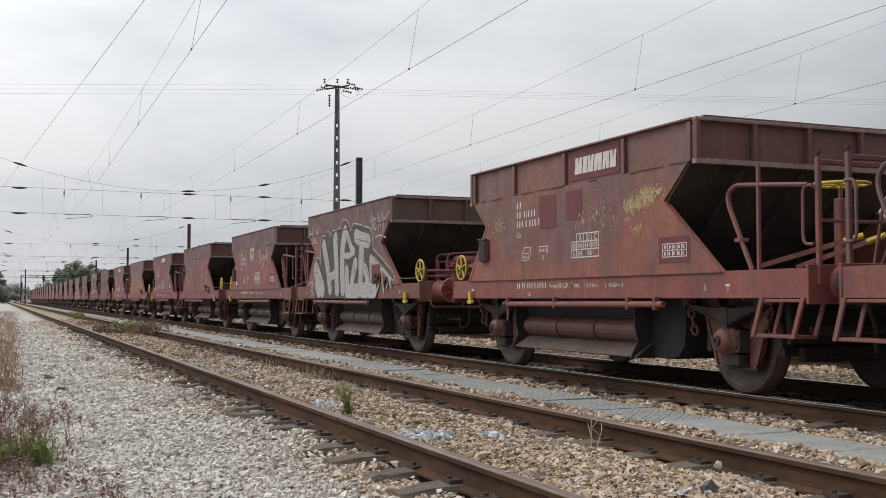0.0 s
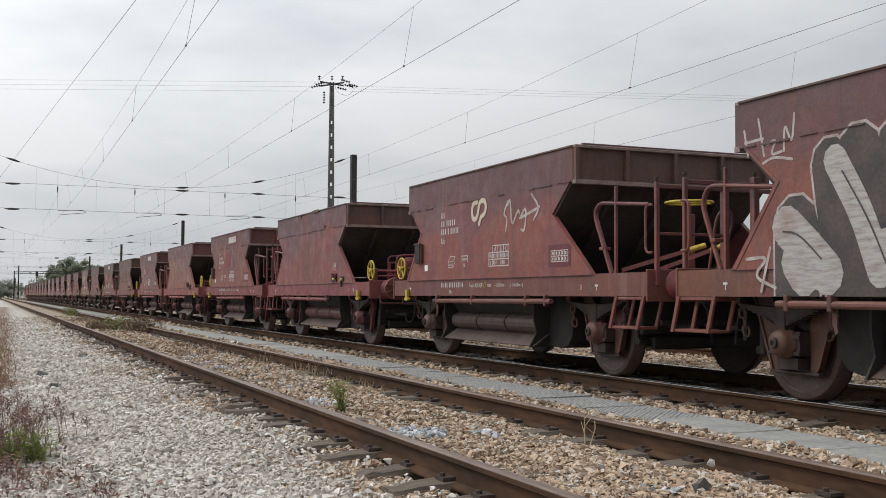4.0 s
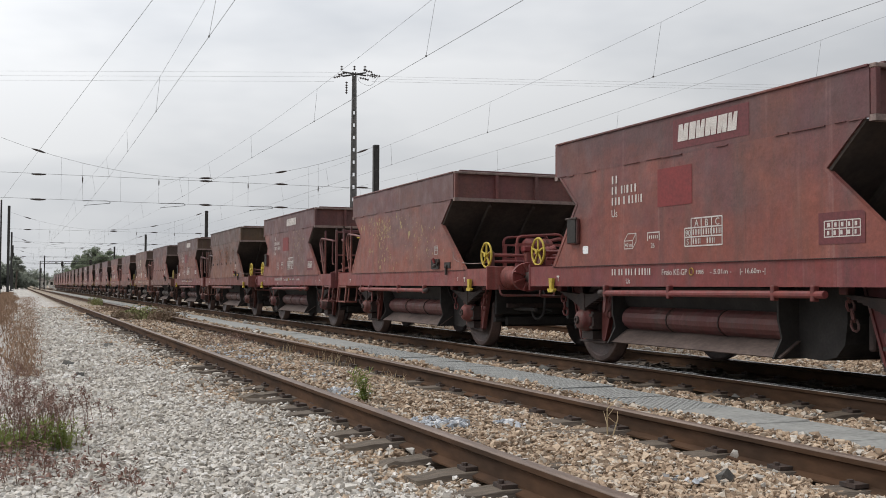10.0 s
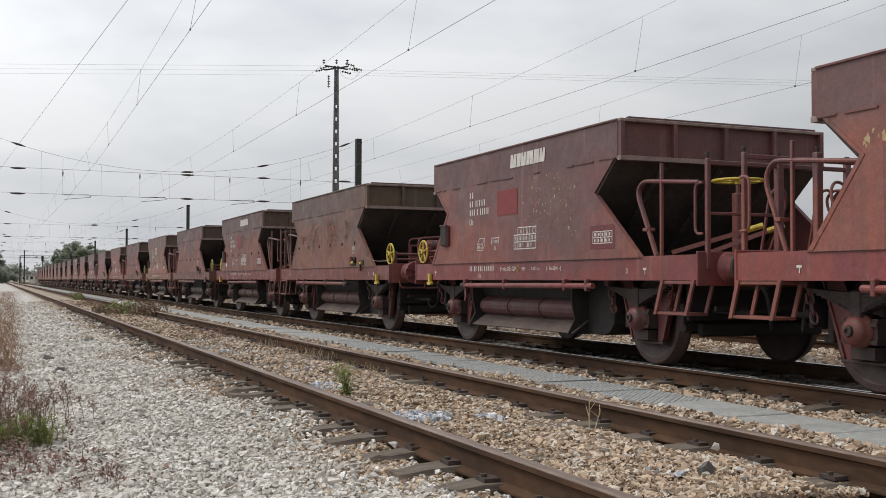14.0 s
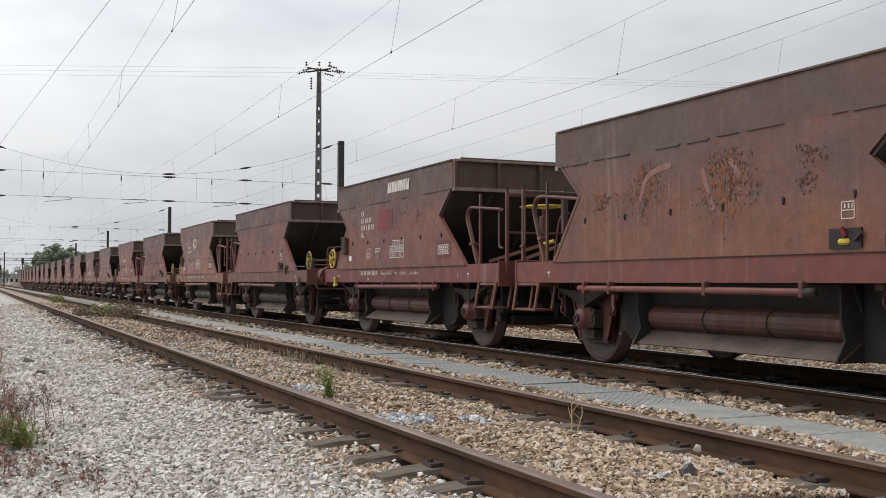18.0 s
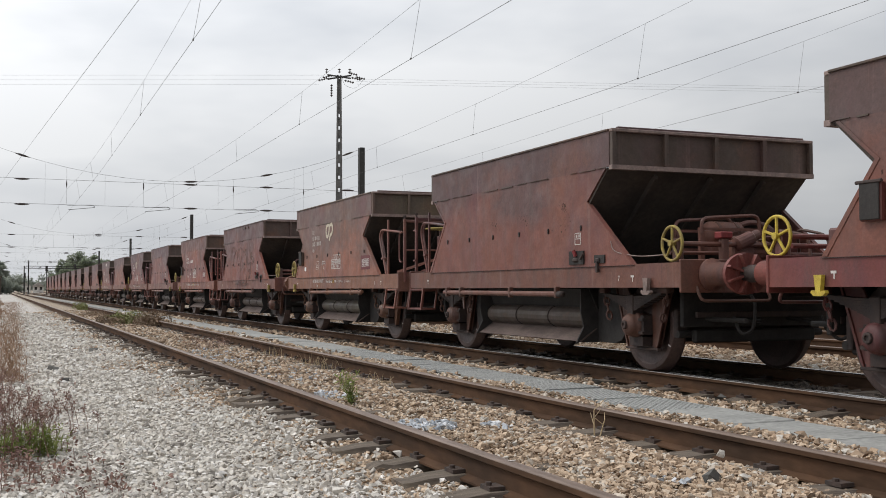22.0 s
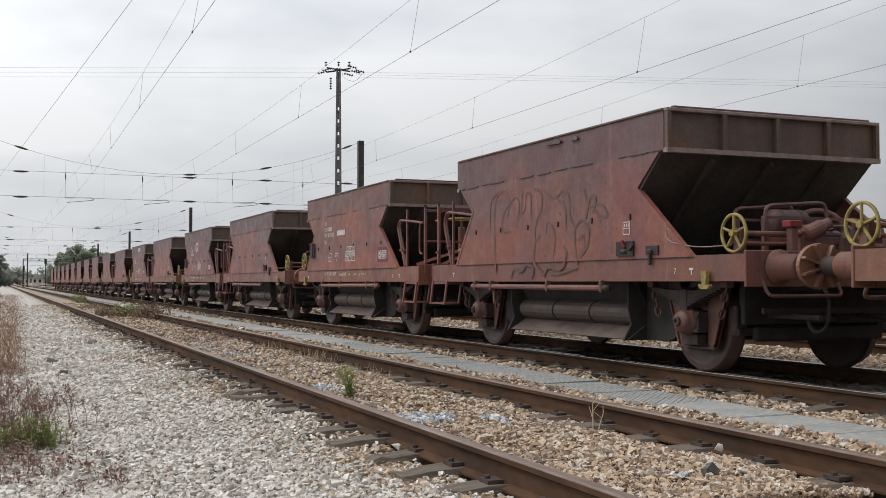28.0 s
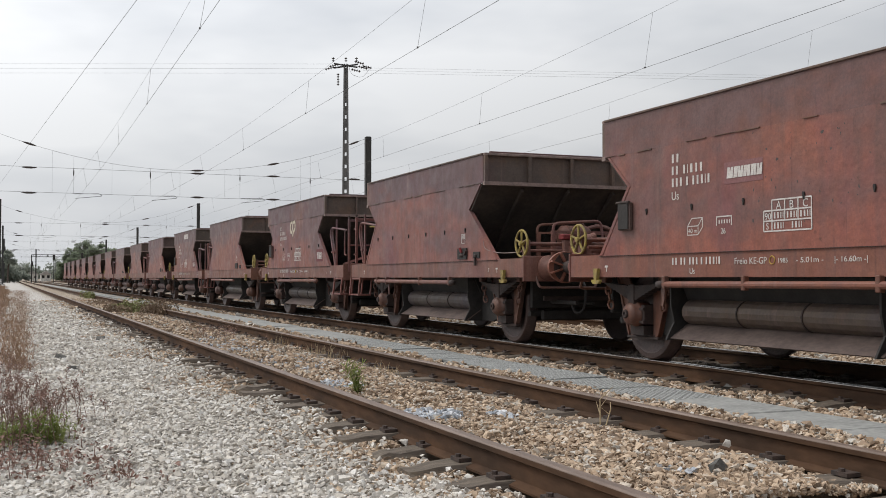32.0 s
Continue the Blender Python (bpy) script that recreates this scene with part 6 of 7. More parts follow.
def low_bush(x, y, rx, ry, h, n, seed, mats):
    b = new("low_bush")
    b.matrix_basis = pose(x, y, 0)
    rg = np.random.RandomState(seed)
    for k, mat in enumerate(mats):
        pts = []
        for _ in range(12):
            cx, cy = rg.uniform(-rx, rx), rg.uniform(-ry, ry)
            m = n // 12 // len(mats)
            q = rg.normal(0, 1, (m, 3))
            q /= np.linalg.norm(q, axis=1)[:, None]
            q[:, 2] = np.abs(q[:, 2])
            rr = rg.uniform(0.45, 1.0)
            pts.append(np.stack([cx + q[:, 0] * 0.3 * rr, cy + q[:, 1] * 0.5 * rr, q[:, 2] * h * rr], 1))
        pts = np.concatenate(pts)
        if len(mats) > 1:
            half = (pts[:, 1] > 0) if k == 0 else (pts[:, 1] <= 0.4)
            pts = pts[half]
        cards("foliage", mat, pts, 0.07, 0.02, b, seed + k, 0.6)
    roots = [(rg.uniform(-rx, rx), rg.uniform(-ry, ry), 0) for _ in range(30)]
    stalks("stem", M_DRYRED, roots, [h * 0.9] * 30, 0.4, 0.006, b, seed)
    tagged(b, "low green and rusty shrub growing over the rail", "shrub", "low shrubs between the rails")


low_bush(3.25, 34.3, 0.45, 1.6, 0.32, 3000, 101, (M_OLIVE, M_BUSHRED))
low_bush(3.95, 31.8, 0.3, 1.1, 0.42, 2200, 102, (M_BUSHRED,))
low_bush(3.7, 33.2, 0.3, 0.7, 0.45, 1200, 106, (M_OLIVE,))
low_bush(4.0, 60.5, 0.35, 3.2, 0.4, 1400, 103, (M_OLIVE,))
low_bush(3.5, 45.0, 0.4, 2.0, 0.16, 900, 104, (M_BUSHRED,))


# ---- trees and the distance ----
def tree(x, y, h, crown_r, seed, material, base=0.4, squash=0.75, clumps=26, leaves=190, leaf=0.5, label="", cat="tree", group=""):
    t = new("tree")
    t.matrix_basis = pose(x, y, 0)
    r = random.Random(seed)
    bm = bmesh.new()
    top = Vector((r.uniform(-0.3, 0.3), r.uniform(-0.3, 0.3), h * 0.75))
    add_tube(bm, (0, 0, -0.1), top, h * 0.028, 8, h * 0.012)
    trunk = part("trunk", bm, M_BARK, t)
    centres = []
    for k in range(clumps):
        a, d = r.uniform(0, 2 * math.pi), crown_r * math.sqrt(r.random())
        zz = h * base + (h * (1 - base)) * r.uniform(0.12, 0.92) * (1 - 0.45 * (d / crown_r) ** 2)
        centres.append(Vector((d * math.cos(a), d * math.sin(a), zz)))
    for k, c in enumerate(centres[:7]):
        part("limb", tube(top * r.uniform(0.45, 0.9), c, h * 0.011, 5, h * 0.004), M_BARK, t)
    rg = np.random.RandomState(seed)
    pts = []
    for c in centres:
        q = rg.normal(0, 1, (leaves, 3))
        q /= np.linalg.norm(q, axis=1)[:, None]
        q *= (crown_r * 0.3 * rg.uniform(0.55, 1.1, leaves) ** 0.5)[:, None]
        q[:, 2] *= squash
        pts.append(q + np.array(c[:]))
    cards("crown", material, np.concatenate(pts), leaf, leaf * 0.3, t, seed + 5, 0.2)
    tagged(t, label, cat, group)
    return t


FAR = "hazy broad-leaved tree beyond the tracks"
r = random.Random(7)
for k in range(9):
    tree(-9 + k * 1.35 + r.uniform(-0.4, 0.4), 262 + r.uniform(-10, 10) + k * 2, r.uniform(5.8, 7.4) * (1 if k < 6 else 0.72 if k < 8 else 0.5), r.uniform(2.4, 3.4), 200 + k, M_FARTREE, 0.15, 0.9, 24, 120, 0.5, FAR, "tree", "trees at the end of the path")
tree(-0.2, 255, 7.6, 1.7, 231, M_FARTREE, 0.5, 0.7, 16, 120, 0.45, FAR, "tree", "trees at the end of the path")
for k, (x, y, h, cr) in enumerate(((15.2, 300, 9.0, 2.8), (18.0, 304, 10.4, 3.3), (21.2, 300, 10.4, 3.5), (24.2, 305, 9.6, 3.0), (13.6, 296, 6.4, 1.9))):
    tree(x, y, h, cr, 240 + k, M_PINE, 0.05, 0.9, 34, 170, 0.5, "dense dark green tree behind the train", "tree", "trees behind the train")
tree(20.6, 325, 12.2, 3.6, 250, M_PINE, 0.5, 0.5, 34, 170, 0.5, "umbrella pine with a flat crown behind the train", "tree", "trees behind the train")
tree(26.0, 322, 11.4, 3.2, 251, M_PINE, 0.5, 0.5, 28, 150, 0.5, "umbrella pine with a flat crown behind the train", "tree", "trees behind the train")
for k in range(22):
    x = -60 + k * 9 + r.uniform(-2, 2)
    tree(x, 520 + r.uniform(-30, 30), r.uniform(7, 11), r.uniform(4.5, 6.5), 300 + k, M_FARTREE, 0.05, 0.8, 16, 70, 1.2, "far hazy tree on the horizon", "tree", "far trees on the horizon")

M_HAZE = plain("hazy_distance", (0.36, 0.39, 0.4), (0.3, 0.33, 0.34), 1.0, 0, 0.02, 0)
bm = bmesh.new()
top, low = [], []
for k in range(90):
    x = -900 + k * 22
    hgt = 11 + 6 * noise.noise((x * 0.006, 3, 0)) + 3 * noise.noise((x * 0.03, 1, 0))
    top.append(bm.verts.new((x, 1400, hgt)))
    low.append(bm.verts.new((x, 1400, -1)))
for i in range(89):
    bm.faces.new((low[i], low[i + 1], top[i + 1], top[i]))
tagged(part("backdrop", bm, M_HAZE), "hazy low skyline far away", "skyline", kind="structure")

# signals, small houses and a gantry far down the line
for x, y, h in ((8.6, 232, 5.0), (14.6, 240, 5.6), (5.0, 262, 4.0)):
    sg = new("railway_signal")
    sg.matrix_basis = pose(x, y, 0)
    part("post", tube((0, 0, 0), (0, 0, h), 0.08, 8), M_MAST, sg)
    part("signal_board", box(-0.24, 0.24, -0.08, 0.08, h - 0.2, h + 0.9, 0.08), M_DARK, sg)
    part("ladder", box(0.25, 0.3, -0.2, 0.2, 0, h), M_MAST, sg)
    tagged(sg, "dark railway signal on a post beside the line", "signal", "signals down the line")
gan = new("signal_gantry")
gan.matrix_basis = pose(12, 268, 0)
for x in (-7, 8):
    part("post", box(x - 0.12, x + 0.12, -0.12, 0.12, 0, 6.6), M_MAST, gan)
for z in (6.1, 6.6):
    part("beam", box(-7, 8, -0.06, 0.06, z - 0.06, z + 0.06), M_MAST, gan)
for k in range(10):
    part("brace", tube((-7 + k * 1.5, 0, 6.1), (-6.25 + k * 1.5, 0, 6.6), 0.03, 4), M_MAST, gan)
tagged(gan, "far steel gantry across the tracks", "gantry")
M_WALL = plain("pale_render_wall", (0.62, 0.6, 0.56), (0.52, 0.5, 0.47), 0.9, 0, 0.5)
M_ROOF = plain("grey_roof", (0.36, 0.33, 0.31), (0.3, 0.28, 0.26), 0.9, 0, 2)
for x, y, w, h in ((11.5, 380, 3.2, 2.2), (9.0, 460, 4.0, 2.6), (24, 430, 9, 3.2)):
    ho = new("house")
    ho.matrix_basis = pose(x, y, 0)
    part("wall", box(-w / 2, w / 2, -3, 3, 0, h), M_WALL, ho)
    part("roof", bar_y([(-w / 2 - 0.3, h), (w / 2 + 0.3, h), (0, h + 1.3)], -3.3, 3.3), M_ROOF, ho)
    for q in (-0.25, 0.25):
        part("window", box(w * q - 0.4, w * q + 0.4, -3.03, -2.98, 1.0, 2.0), M_DARK, ho)
    tagged(ho, "small pale house far down the line", "house", "houses down the line")


# ---- lettering, patches and spray paint on the wagons ----
def silver_spray(name):
    """Thin silver paint put on in quick strokes; the oxide red shows between them."""
    m, n, l, b = nodes_of(name)
    v = coords(n, l, (1.2, 7.0, 1))
    f = noise_node(n, l, v, 4.5, 5, 0.65)
    big = noise_node(n, l, coords(n, l), 2.2, 3)
    col = mix_node(n, l, ramp_node(n, l, f, 0.42, 0.66), (0.4, 0.385, 0.37), (0.25, 0.22, 0.205))
    col = mix_node(n, l, ramp_node(n, l, f, 0.62, 0.74, (0, 0, 0), (0.75, 0.75, 0.75)), col, (0.2, 0.1, 0.085))
    col = mix_node(n, l, ramp_node(n, l, big, 0.56, 0.74, (0, 0, 0), (0.6, 0.6, 0.6)), col, (0.26, 0.15, 0.125))
    l.new(col, b.inputs["Base Color"])
    b.inputs["Roughness"].default_value = 0.6
    return m


M_GREYPAINT = silver_spray("chalky_silver_spray")
M_BLACKPAINT = plain("dull_black_spray", (0.05, 0.045, 0.045), (0.09, 0.07, 0.065), 0.75, 0, 4, 0)
M_TAGWHITE = plain("thin_white_spray", (0.5, 0.47, 0.45), (0.33, 0.26, 0.24), 0.8, 0, 9, 0)
M_TAGDARK = plain("faded_dark_spray", (0.085, 0.066, 0.062), (0.16, 0.075, 0.058), 0.8, 0, 7, 0)
M_PEEL = plain("bare_yellow_primer", (0.44, 0.35, 0.185), (0.34, 0.25, 0.13), 0.85, 0, 25, 0)
M_GHOST = plain("pale_scraped_paint", (0.26, 0.14, 0.115), (0.2, 0.09, 0.07), 0.8, 0, 5, 0)
M_MAUVE = plain("mauve_cleaned_paint", (0.2, 0.085, 0.085), (0.22, 0.1, 0.1), 0.7, 0, 6, 0)
M_RUSTDARK = plain("dark_flaked_rust", (0.05, 0.026, 0.019), (0.085, 0.04, 0.026), 0.9, 0, 20, 0)
M_RUSTY = plain("orange_rust", (0.24, 0.088, 0.038), (0.17, 0.066, 0.036), 0.9, 0, 14, 0)
M_PALERUN = plain("washed_pale_streak", (0.215, 0.112, 0.096), (0.18, 0.08, 0.066), 0.8, 0, 9, 0)
M_OCHRE = plain("ochre_paint", (0.42, 0.27, 0.05), (0.35, 0.22, 0.05), 0.8, 0, 10, 0)


def face(kind, y, z, out=0.004):
    """Pose of a mark on the visible side: its x runs to the reader's right, its y upwards."""
    if z < 1.14 and abs(z) > 0.01:
        out -= 0.012
    if kind == "A":
        m = Matrix(((0, 0, -1, -HW - out), (-1, 0, 0, y), (0, 1, 0, z), (0, 0, 0, 1)))
    else:
        m = Matrix(((0, 0, 1, HW + out), (1, 0, 0, y), (0, 1, 0, z), (0, 0, 0, 1)))
    return m


TEXT_MESH = {}


def letters(name, text, size, parent, m, material, width=None):
    key = (text, size, width, material.name)
    if key not in TEXT_MESH:
        cu = bpy.data.curves.new(name, "FONT")
        cu.body, cu.size, cu.extrude = text, size, 0.0008
        ob = bpy.data.objects.new(name, cu)
        scene.collection.objects.link(ob)
        dg = bpy.context.evaluated_depsgraph_get()
        me = bpy.data.meshes.new_from_object(ob.evaluated_get(dg))
        bpy.data.objects.remove(ob)
        if width and len(me.vertices):
            xs = [v.co.x for v in me.vertices]
            f = width / max(1e-6, max(xs))
            for v in me.vertices:
                v.co.x *= f
        me.materials.clear()
        me.materials.append(material)
        TEXT_MESH[key] = me
    ob = shared(name, TEXT_MESH[key], parent, m)
    ob["kind"] = "stuff"
    return ob


BAR_MESH = {}


def bars(name, widths, height, gap, parent, m, material):
    """A line of plain bars, where writing is not spelled out."""
    key = (tuple(widths), height, gap, material.name)
    if key not in BAR_MESH:
        bm = bmesh.new()
        x = 0.0
        for w in widths:
            if w > 0:
                add_box(bm, x + 0.2 * w, x + 0.72 * w, 0, height, -0.0008, 0.0008)
            x += abs(w) + gap
        me = bpy.data.meshes.new(name)
        bm.to_mesh(me)
        bm.free()
        me.materials.append(material)
        BAR_MESH[key] = me
    ob = shared(name, BAR_MESH[key], parent, m)
    ob["kind"] = "stuff"
    return ob


RECT_MESH = {}


def rect(name, w, h, parent, m, material, label=""):
    key = (w, h, material.name)
    if key not in RECT_MESH:
        bm = bmesh.new()
        add_box(bm, 0, w, 0, h, -0.0008, 0.0008)
        me = bpy.data.meshes.new(name)
        bm.to_mesh(me)
        bm.free()
        me.materials.append(material)
        RECT_MESH[key] = me
    ob = shared(name, RECT_MESH[key], parent, m)
    if label:
        ob["label"] = label
    return ob


def add_ribbon(bm, pts, w, z0, step=0.000024):
    """A flat stroke with round ends through 2D points."""
    pts = [Vector(p) for p in pts]
    z = z0
    for a, b in zip(pts, pts[1:]):
        d = (b - a)
        if d.length < 1e-5:
            continue
        n = Vector((-d.y, d.x)).normalized() * w / 2
        bm.faces.new([bm.verts.new((*q, z)) for q in (a - n, b - n, b + n, a + n)])
        z += step
    for p in pts:
        bm.faces.new([bm.verts.new((p.x + w / 2 * math.cos(k * 0.6283), p.y + w / 2 * math.sin(k * 0.6283), z)) for k in range(10)])
        z += step


def strokes(name, lines, w, parent, kind, material, out, label="", step=0.00014, floor=0.0):
    """Sprayed strokes; lines of (y, z) on the wagon's side, cut off below the floor height."""
    bm = bmesh.new()
    for k, pts in enumerate(lines):
        sgn = -1 if kind == "A" else 1
        soft = [tuple(p)[:2] for p in soften([(sgn * y, z, 0) for y, z in pts], 0.2, 5)]
        add_ribbon(bm, soft, w if not isinstance(w, (list, tuple)) else w[k], step * k)
    for v in bm.verts:
        v.co.y = max(v.co.y, floor)
    ob = part(name, bm, material, parent, label)
    ob.matrix_basis = face(kind, 0, 0, out)
    ob["kind"] = "stuff"
    return ob


def frame_lines(w, h, xs, ys, t=0.012):
    bm = bmesh.new()
    for y in ys:
        add_box(bm, 0, w, y - t / 2, y + t / 2, -0.0008, 0.0008)
    for x, y0, y1 in xs:
        add_box(bm, x - t / 2, x + t / 2, y0, y1, -0.001, 0.001)
    return bm


def table(parent, kind, y, z, w=0.6, h=0.27):
    """The white load table with its heads A, B, C."""
    c = [0, 0.18 * w, 0.455 * w, 0.73 * w, w]
    bm = frame_lines(w, h, [(c[0], 0, h * 0.66), (c[1], 0, h), (c[2], h * 0.33, h), (c[3], h * 0.33, h), (c[4], 0, h)], (0, h * 0.33, h * 0.66), 0.013)
    add_box(bm, c[1], w, h - 0.0065, h + 0.0065, -0.0008, 0.0008)
    tb = part("load_table", bm, M_WHITE, parent, "white painted load table")
    tb.matrix_basis = face(kind, y, z)
    for k, ch in enumerate("ABC"):
        letters("letter", ch, h * 0.36, tb, Matrix.Translation((c[1 + k] + 0.055, h * 0.7, 0)), M_WHITE)
    letters("letter", "90", h * 0.3, tb, Matrix.Translation((0.012, h * 0.38, 0)), M_WHITE, 0.085)
    letters("letter", "S", h * 0.3, tb, Matrix.Translation((0.03, h * 0.06, 0)), M_WHITE)
    for k in range(3):
        bars("painted_figure", (0.035, 0.035, 0.022, 0.018), h * 0.2, 0.008, tb, Matrix.Translation((c[1 + k] + 0.02, h * 0.4, 0)), M_WHITE)
    bars("painted_figure", (0.035, 0.035, 0.022, 0.018), h * 0.2, 0.008, tb, Matrix.Translation((c[1] + 0.02, h * 0.07, 0)), M_WHITE)
    bars("painted_figure", (0.035, 0.035, 0.022, 0.018), h * 0.2, 0.008, tb, Matrix.Translation((c[2] + 0.08, h * 0.07, 0)), M_WHITE)


def volume_sign(parent, kind, y, z):
    bm = bmesh.new()
    q = [((0, 0), (0.17, 0)), ((0.17, 0), (0.17, 0.085)), ((0.17, 0.085), (0, 0.085)), ((0, 0.085), (0, 0)), ((0, 0.085), (0.07, 0.16)), ((0.07, 0.16), (0.24, 0.16)), ((0.24, 0.16), (0.17, 0.085)), ((0.24, 0.16), (0.24, 0.07)), ((0.24, 0.07), (0.17, 0))]
    for k, (a, b) in enumerate(q):
        add_ribbon(bm, (a, b), 0.009, 0.0001 * k)
    v = part("volume_sign", bm, M_WHITE, parent, "white outline of a box for the volume")
    v.matrix_basis = face(kind, y, z)
    letters("letter", "40 m", 0.06, v, Matrix.Translation((0.012, 0.02, 0)), M_WHITE, 0.14)


def wordmark(parent, kind, y, z, w, h, material=None):
    """The operator's mark as plain slanted white blocks."""
    bm = bmesh.new()
    x, u, sl = 0.0, w / 6.1, h * 0.12
    for wd, notch in ((1.2, 1), (0.75, 0), (0.95, 2), (1.25, -1), (1.0, -2), (0.95, 1)):
        a, b = x * u, (x + wd * 0.9) * u
        m = (a + b) / 2
        low = [(a, 0), (m - 0.05 * u, 0), (m, h * 0.55), (m + 0.05 * u, 0), (b, 0)] if notch < 0 else [(a, 0), (b, 0)]
        high = [(b, h), (m + 0.1 * u, h), (m, h * 0.5), (m - 0.1 * u, h), (a, h)] if notch > 0 else [(b, h), (a, h)]
        bm.faces.new([bm.verts.new((p + sl * q / h, q, 0)) for p, q in low + high])
        x += wd
    ob = part("operator_mark", bm, material or M_WHITE, parent, "white row of slanted blocks")
    ob.matrix_basis = face(kind, y, z, 0.009)
    ob["kind"] = "stuff"
    return ob


def old_emblem(parent, kind, y, z, s=0.3):
    """The former operator's emblem: an open ring that runs over into a ring with a leg."""
    bm = bmesh.new()
    k = s / 0.3
    ring = [(0.2, 0.335), (0.06, 0.32), (0.02, 0.2), (0.06, 0.09), (0.17, 0.09), (0.235, 0.17), (0.27, 0.3), (0.34, 0.345), (0.46, 0.335), (0.505, 0.24), (0.45, 0.14), (0.335, 0.12), (0.275, 0.02)]
    add_ribbon(bm, [tuple(p)[:2] for p in soften([(a * k, b * k, 0) for a, b in ring], 0.07 * k, 4)], 0.07 * k, 0, 0.00003)
    ob = part("old_emblem", bm, M_CREAM, parent, "pale faded emblem of two linked rings")
    ob.matrix_basis = face(kind, y, z)


def lettered_side(w, number_y=1.29, tables=True, table_y=-0.11, z_shift=0.0):
    """Painted data on the lettered side of a wagon."""
    k = "A"
    y = number_y
    bars("wagon_number", (0.06, 0.06), 0.085, 0.02, w, face(k, y, 2.05), M_WHITE)
    bars("wagon_number", (0.055, 0.055, -0.03, 0.055, 0.02, 0.07, 0.055, 0.06), 0.085, 0.018, w, face(k, y, 1.93), M_WHITE)
    bars("wagon_number", (0.055, 0.055, 0.055, -0.02, 0.055, -0.02, 0.055, 0.055, 0.055, 0.02, 0.055), 0.085, 0.014, w, face(k, y, 1.81), M_WHITE)
    letters("type_letters", "Us", 0.12, w, face(k, y, 1.68), M_WHITE)
    bars("wagon_number", (0.045, 0.045, -0.02, 0.045, 0.045, -0.02, 0.045, 0.045, 0.045, -0.01, 0.045, -0.01, 0.045, 0.045, 0.045, 0.018, 0.045), 0.07, 0.011, w, face(k, y + 0.02, 1.035), M_WHITE)
    letters("type_letters", "Us", 0.08, w, face(k, y - 0.28, 0.945), M_WHITE)
    letters("brake_text", "Freio KE-GP", 0.085, w, face(k, 0.32, 1.03), M_WHITE, 0.45)
    ring = bent([(0.035 * math.cos(a * 0.5236), 0.035 * math.sin(a * 0.5236), 0) for a in range(12)], 0.006, 4, True)
    part("ochre_ring", ring, M_OCHRE, w).matrix_basis = face(k, -0.2, 1.06)
    letters("year_text", "1985", 0.06, w, face(k, -0.27, 1.035), M_WHITE, 0.13)
    letters("wheelbase_text", "- 5.01m -", 0.065, w, face(k, -0.5, 1.035), M_WHITE, 0.33)
    letters("length_text", "|- 16.60m -|", 0.065, w, face(k, -0.95, 1.035), M_WHITE, 0.36)
    table(w, k, table_y, 1.28 + z_shift)
    volume_sign(w, k, 1.02, 1.29 + z_shift)
    tare = part("tare_box", frame_lines(0.22, 0.09, [(0, 0, 0.09), (0.22, 0, 0.09)], (0.085,), 0.012), M_WHITE, w, "small white bracket")
    tare.matrix_basis = face(k, 0.56, 1.36 + z_shift)
    bars("painted_figure", (0.03, 0.03, 0.03, 0.03, 0.02), 0.035, 0.009, tare, Matrix.Translation((0.025, 0.02, 0)), M_WHITE)
    letters("tare_text", "26", 0.075, tare, Matrix.Translation((0.06, -0.075, 0)), M_WHITE)
    rect("revision_patch", 0.52, 0.26, w, face(k, -2.0, 1.26, 0.003), M_DARKPATCH, "dark red patch")
    rv = part("revision_table", frame_lines(0.4, 0.13, [(0, 0, 0.13), (0.4, 0, 0.13), (0.09, 0, 0.13), (0.17, 0, 0.13), (0.25, 0, 0.13), (0.32, 0, 0.13)], (0, 0.065, 0.13), 0.009), M_WHITE, w, "white revision table")
    rv.matrix_basis = face(k, -2.07, 1.32, 0.0055)
    bars("painted_figure", (0.06, 0.05, 0.05, 0.05, 0.05), 0.035, 0.025, rv, Matrix.Translation((0.02, 0.08, 0)), M_WHITE)
    bars("painted_figure", (0.05, 0.05, 0.05, 0.06, 0.04), 0.035, 0.025, rv, Matrix.Translation((0.02, 0.015, 0)), M_WHITE)
    for y in (-3.02, 2.62):
        bars("jacking_mark", (0.12,), 0.022, 0, w, face(k, y, 1.02), M_WHITE)
        bars("jacking_mark", (0.022,), 0.05, 0, w, face(k, y - 0.05, 0.975), M_WHITE)
    letters("digit", "3", 0.08, w, face(k, -2.72, 0.985), M_WHITE)


def plain_side(w):
    k = "B"
    for y in (2.95, -2.85):
        bars("jacking_mark", (0.12,), 0.022, 0, w, face(k, y, 1.02), M_WHITE)
        bars("jacking_mark", (0.022,), 0.05, 0, w, face(k, y + 0.05, 0.975), M_WHITE)
    letters("digit", "7", 0.08, w, face(k, 2.72, 0.985), M_WHITE)
    vp = part("valve_plate", frame_lines(0.13, 0.13, [(0, 0, 0.13), (0.13, 0, 0.13)], (0, 0.065, 0.13), 0.008), M_WHITE, w, "small white table")
    vp.matrix_basis = face(k, 1.82, 1.41)
    bars("painted_figure", (0.03, 0.03, 0.02), 0.035, 0.01, vp, Matrix.Translation((0.02, 0.08, 0)), M_WHITE)


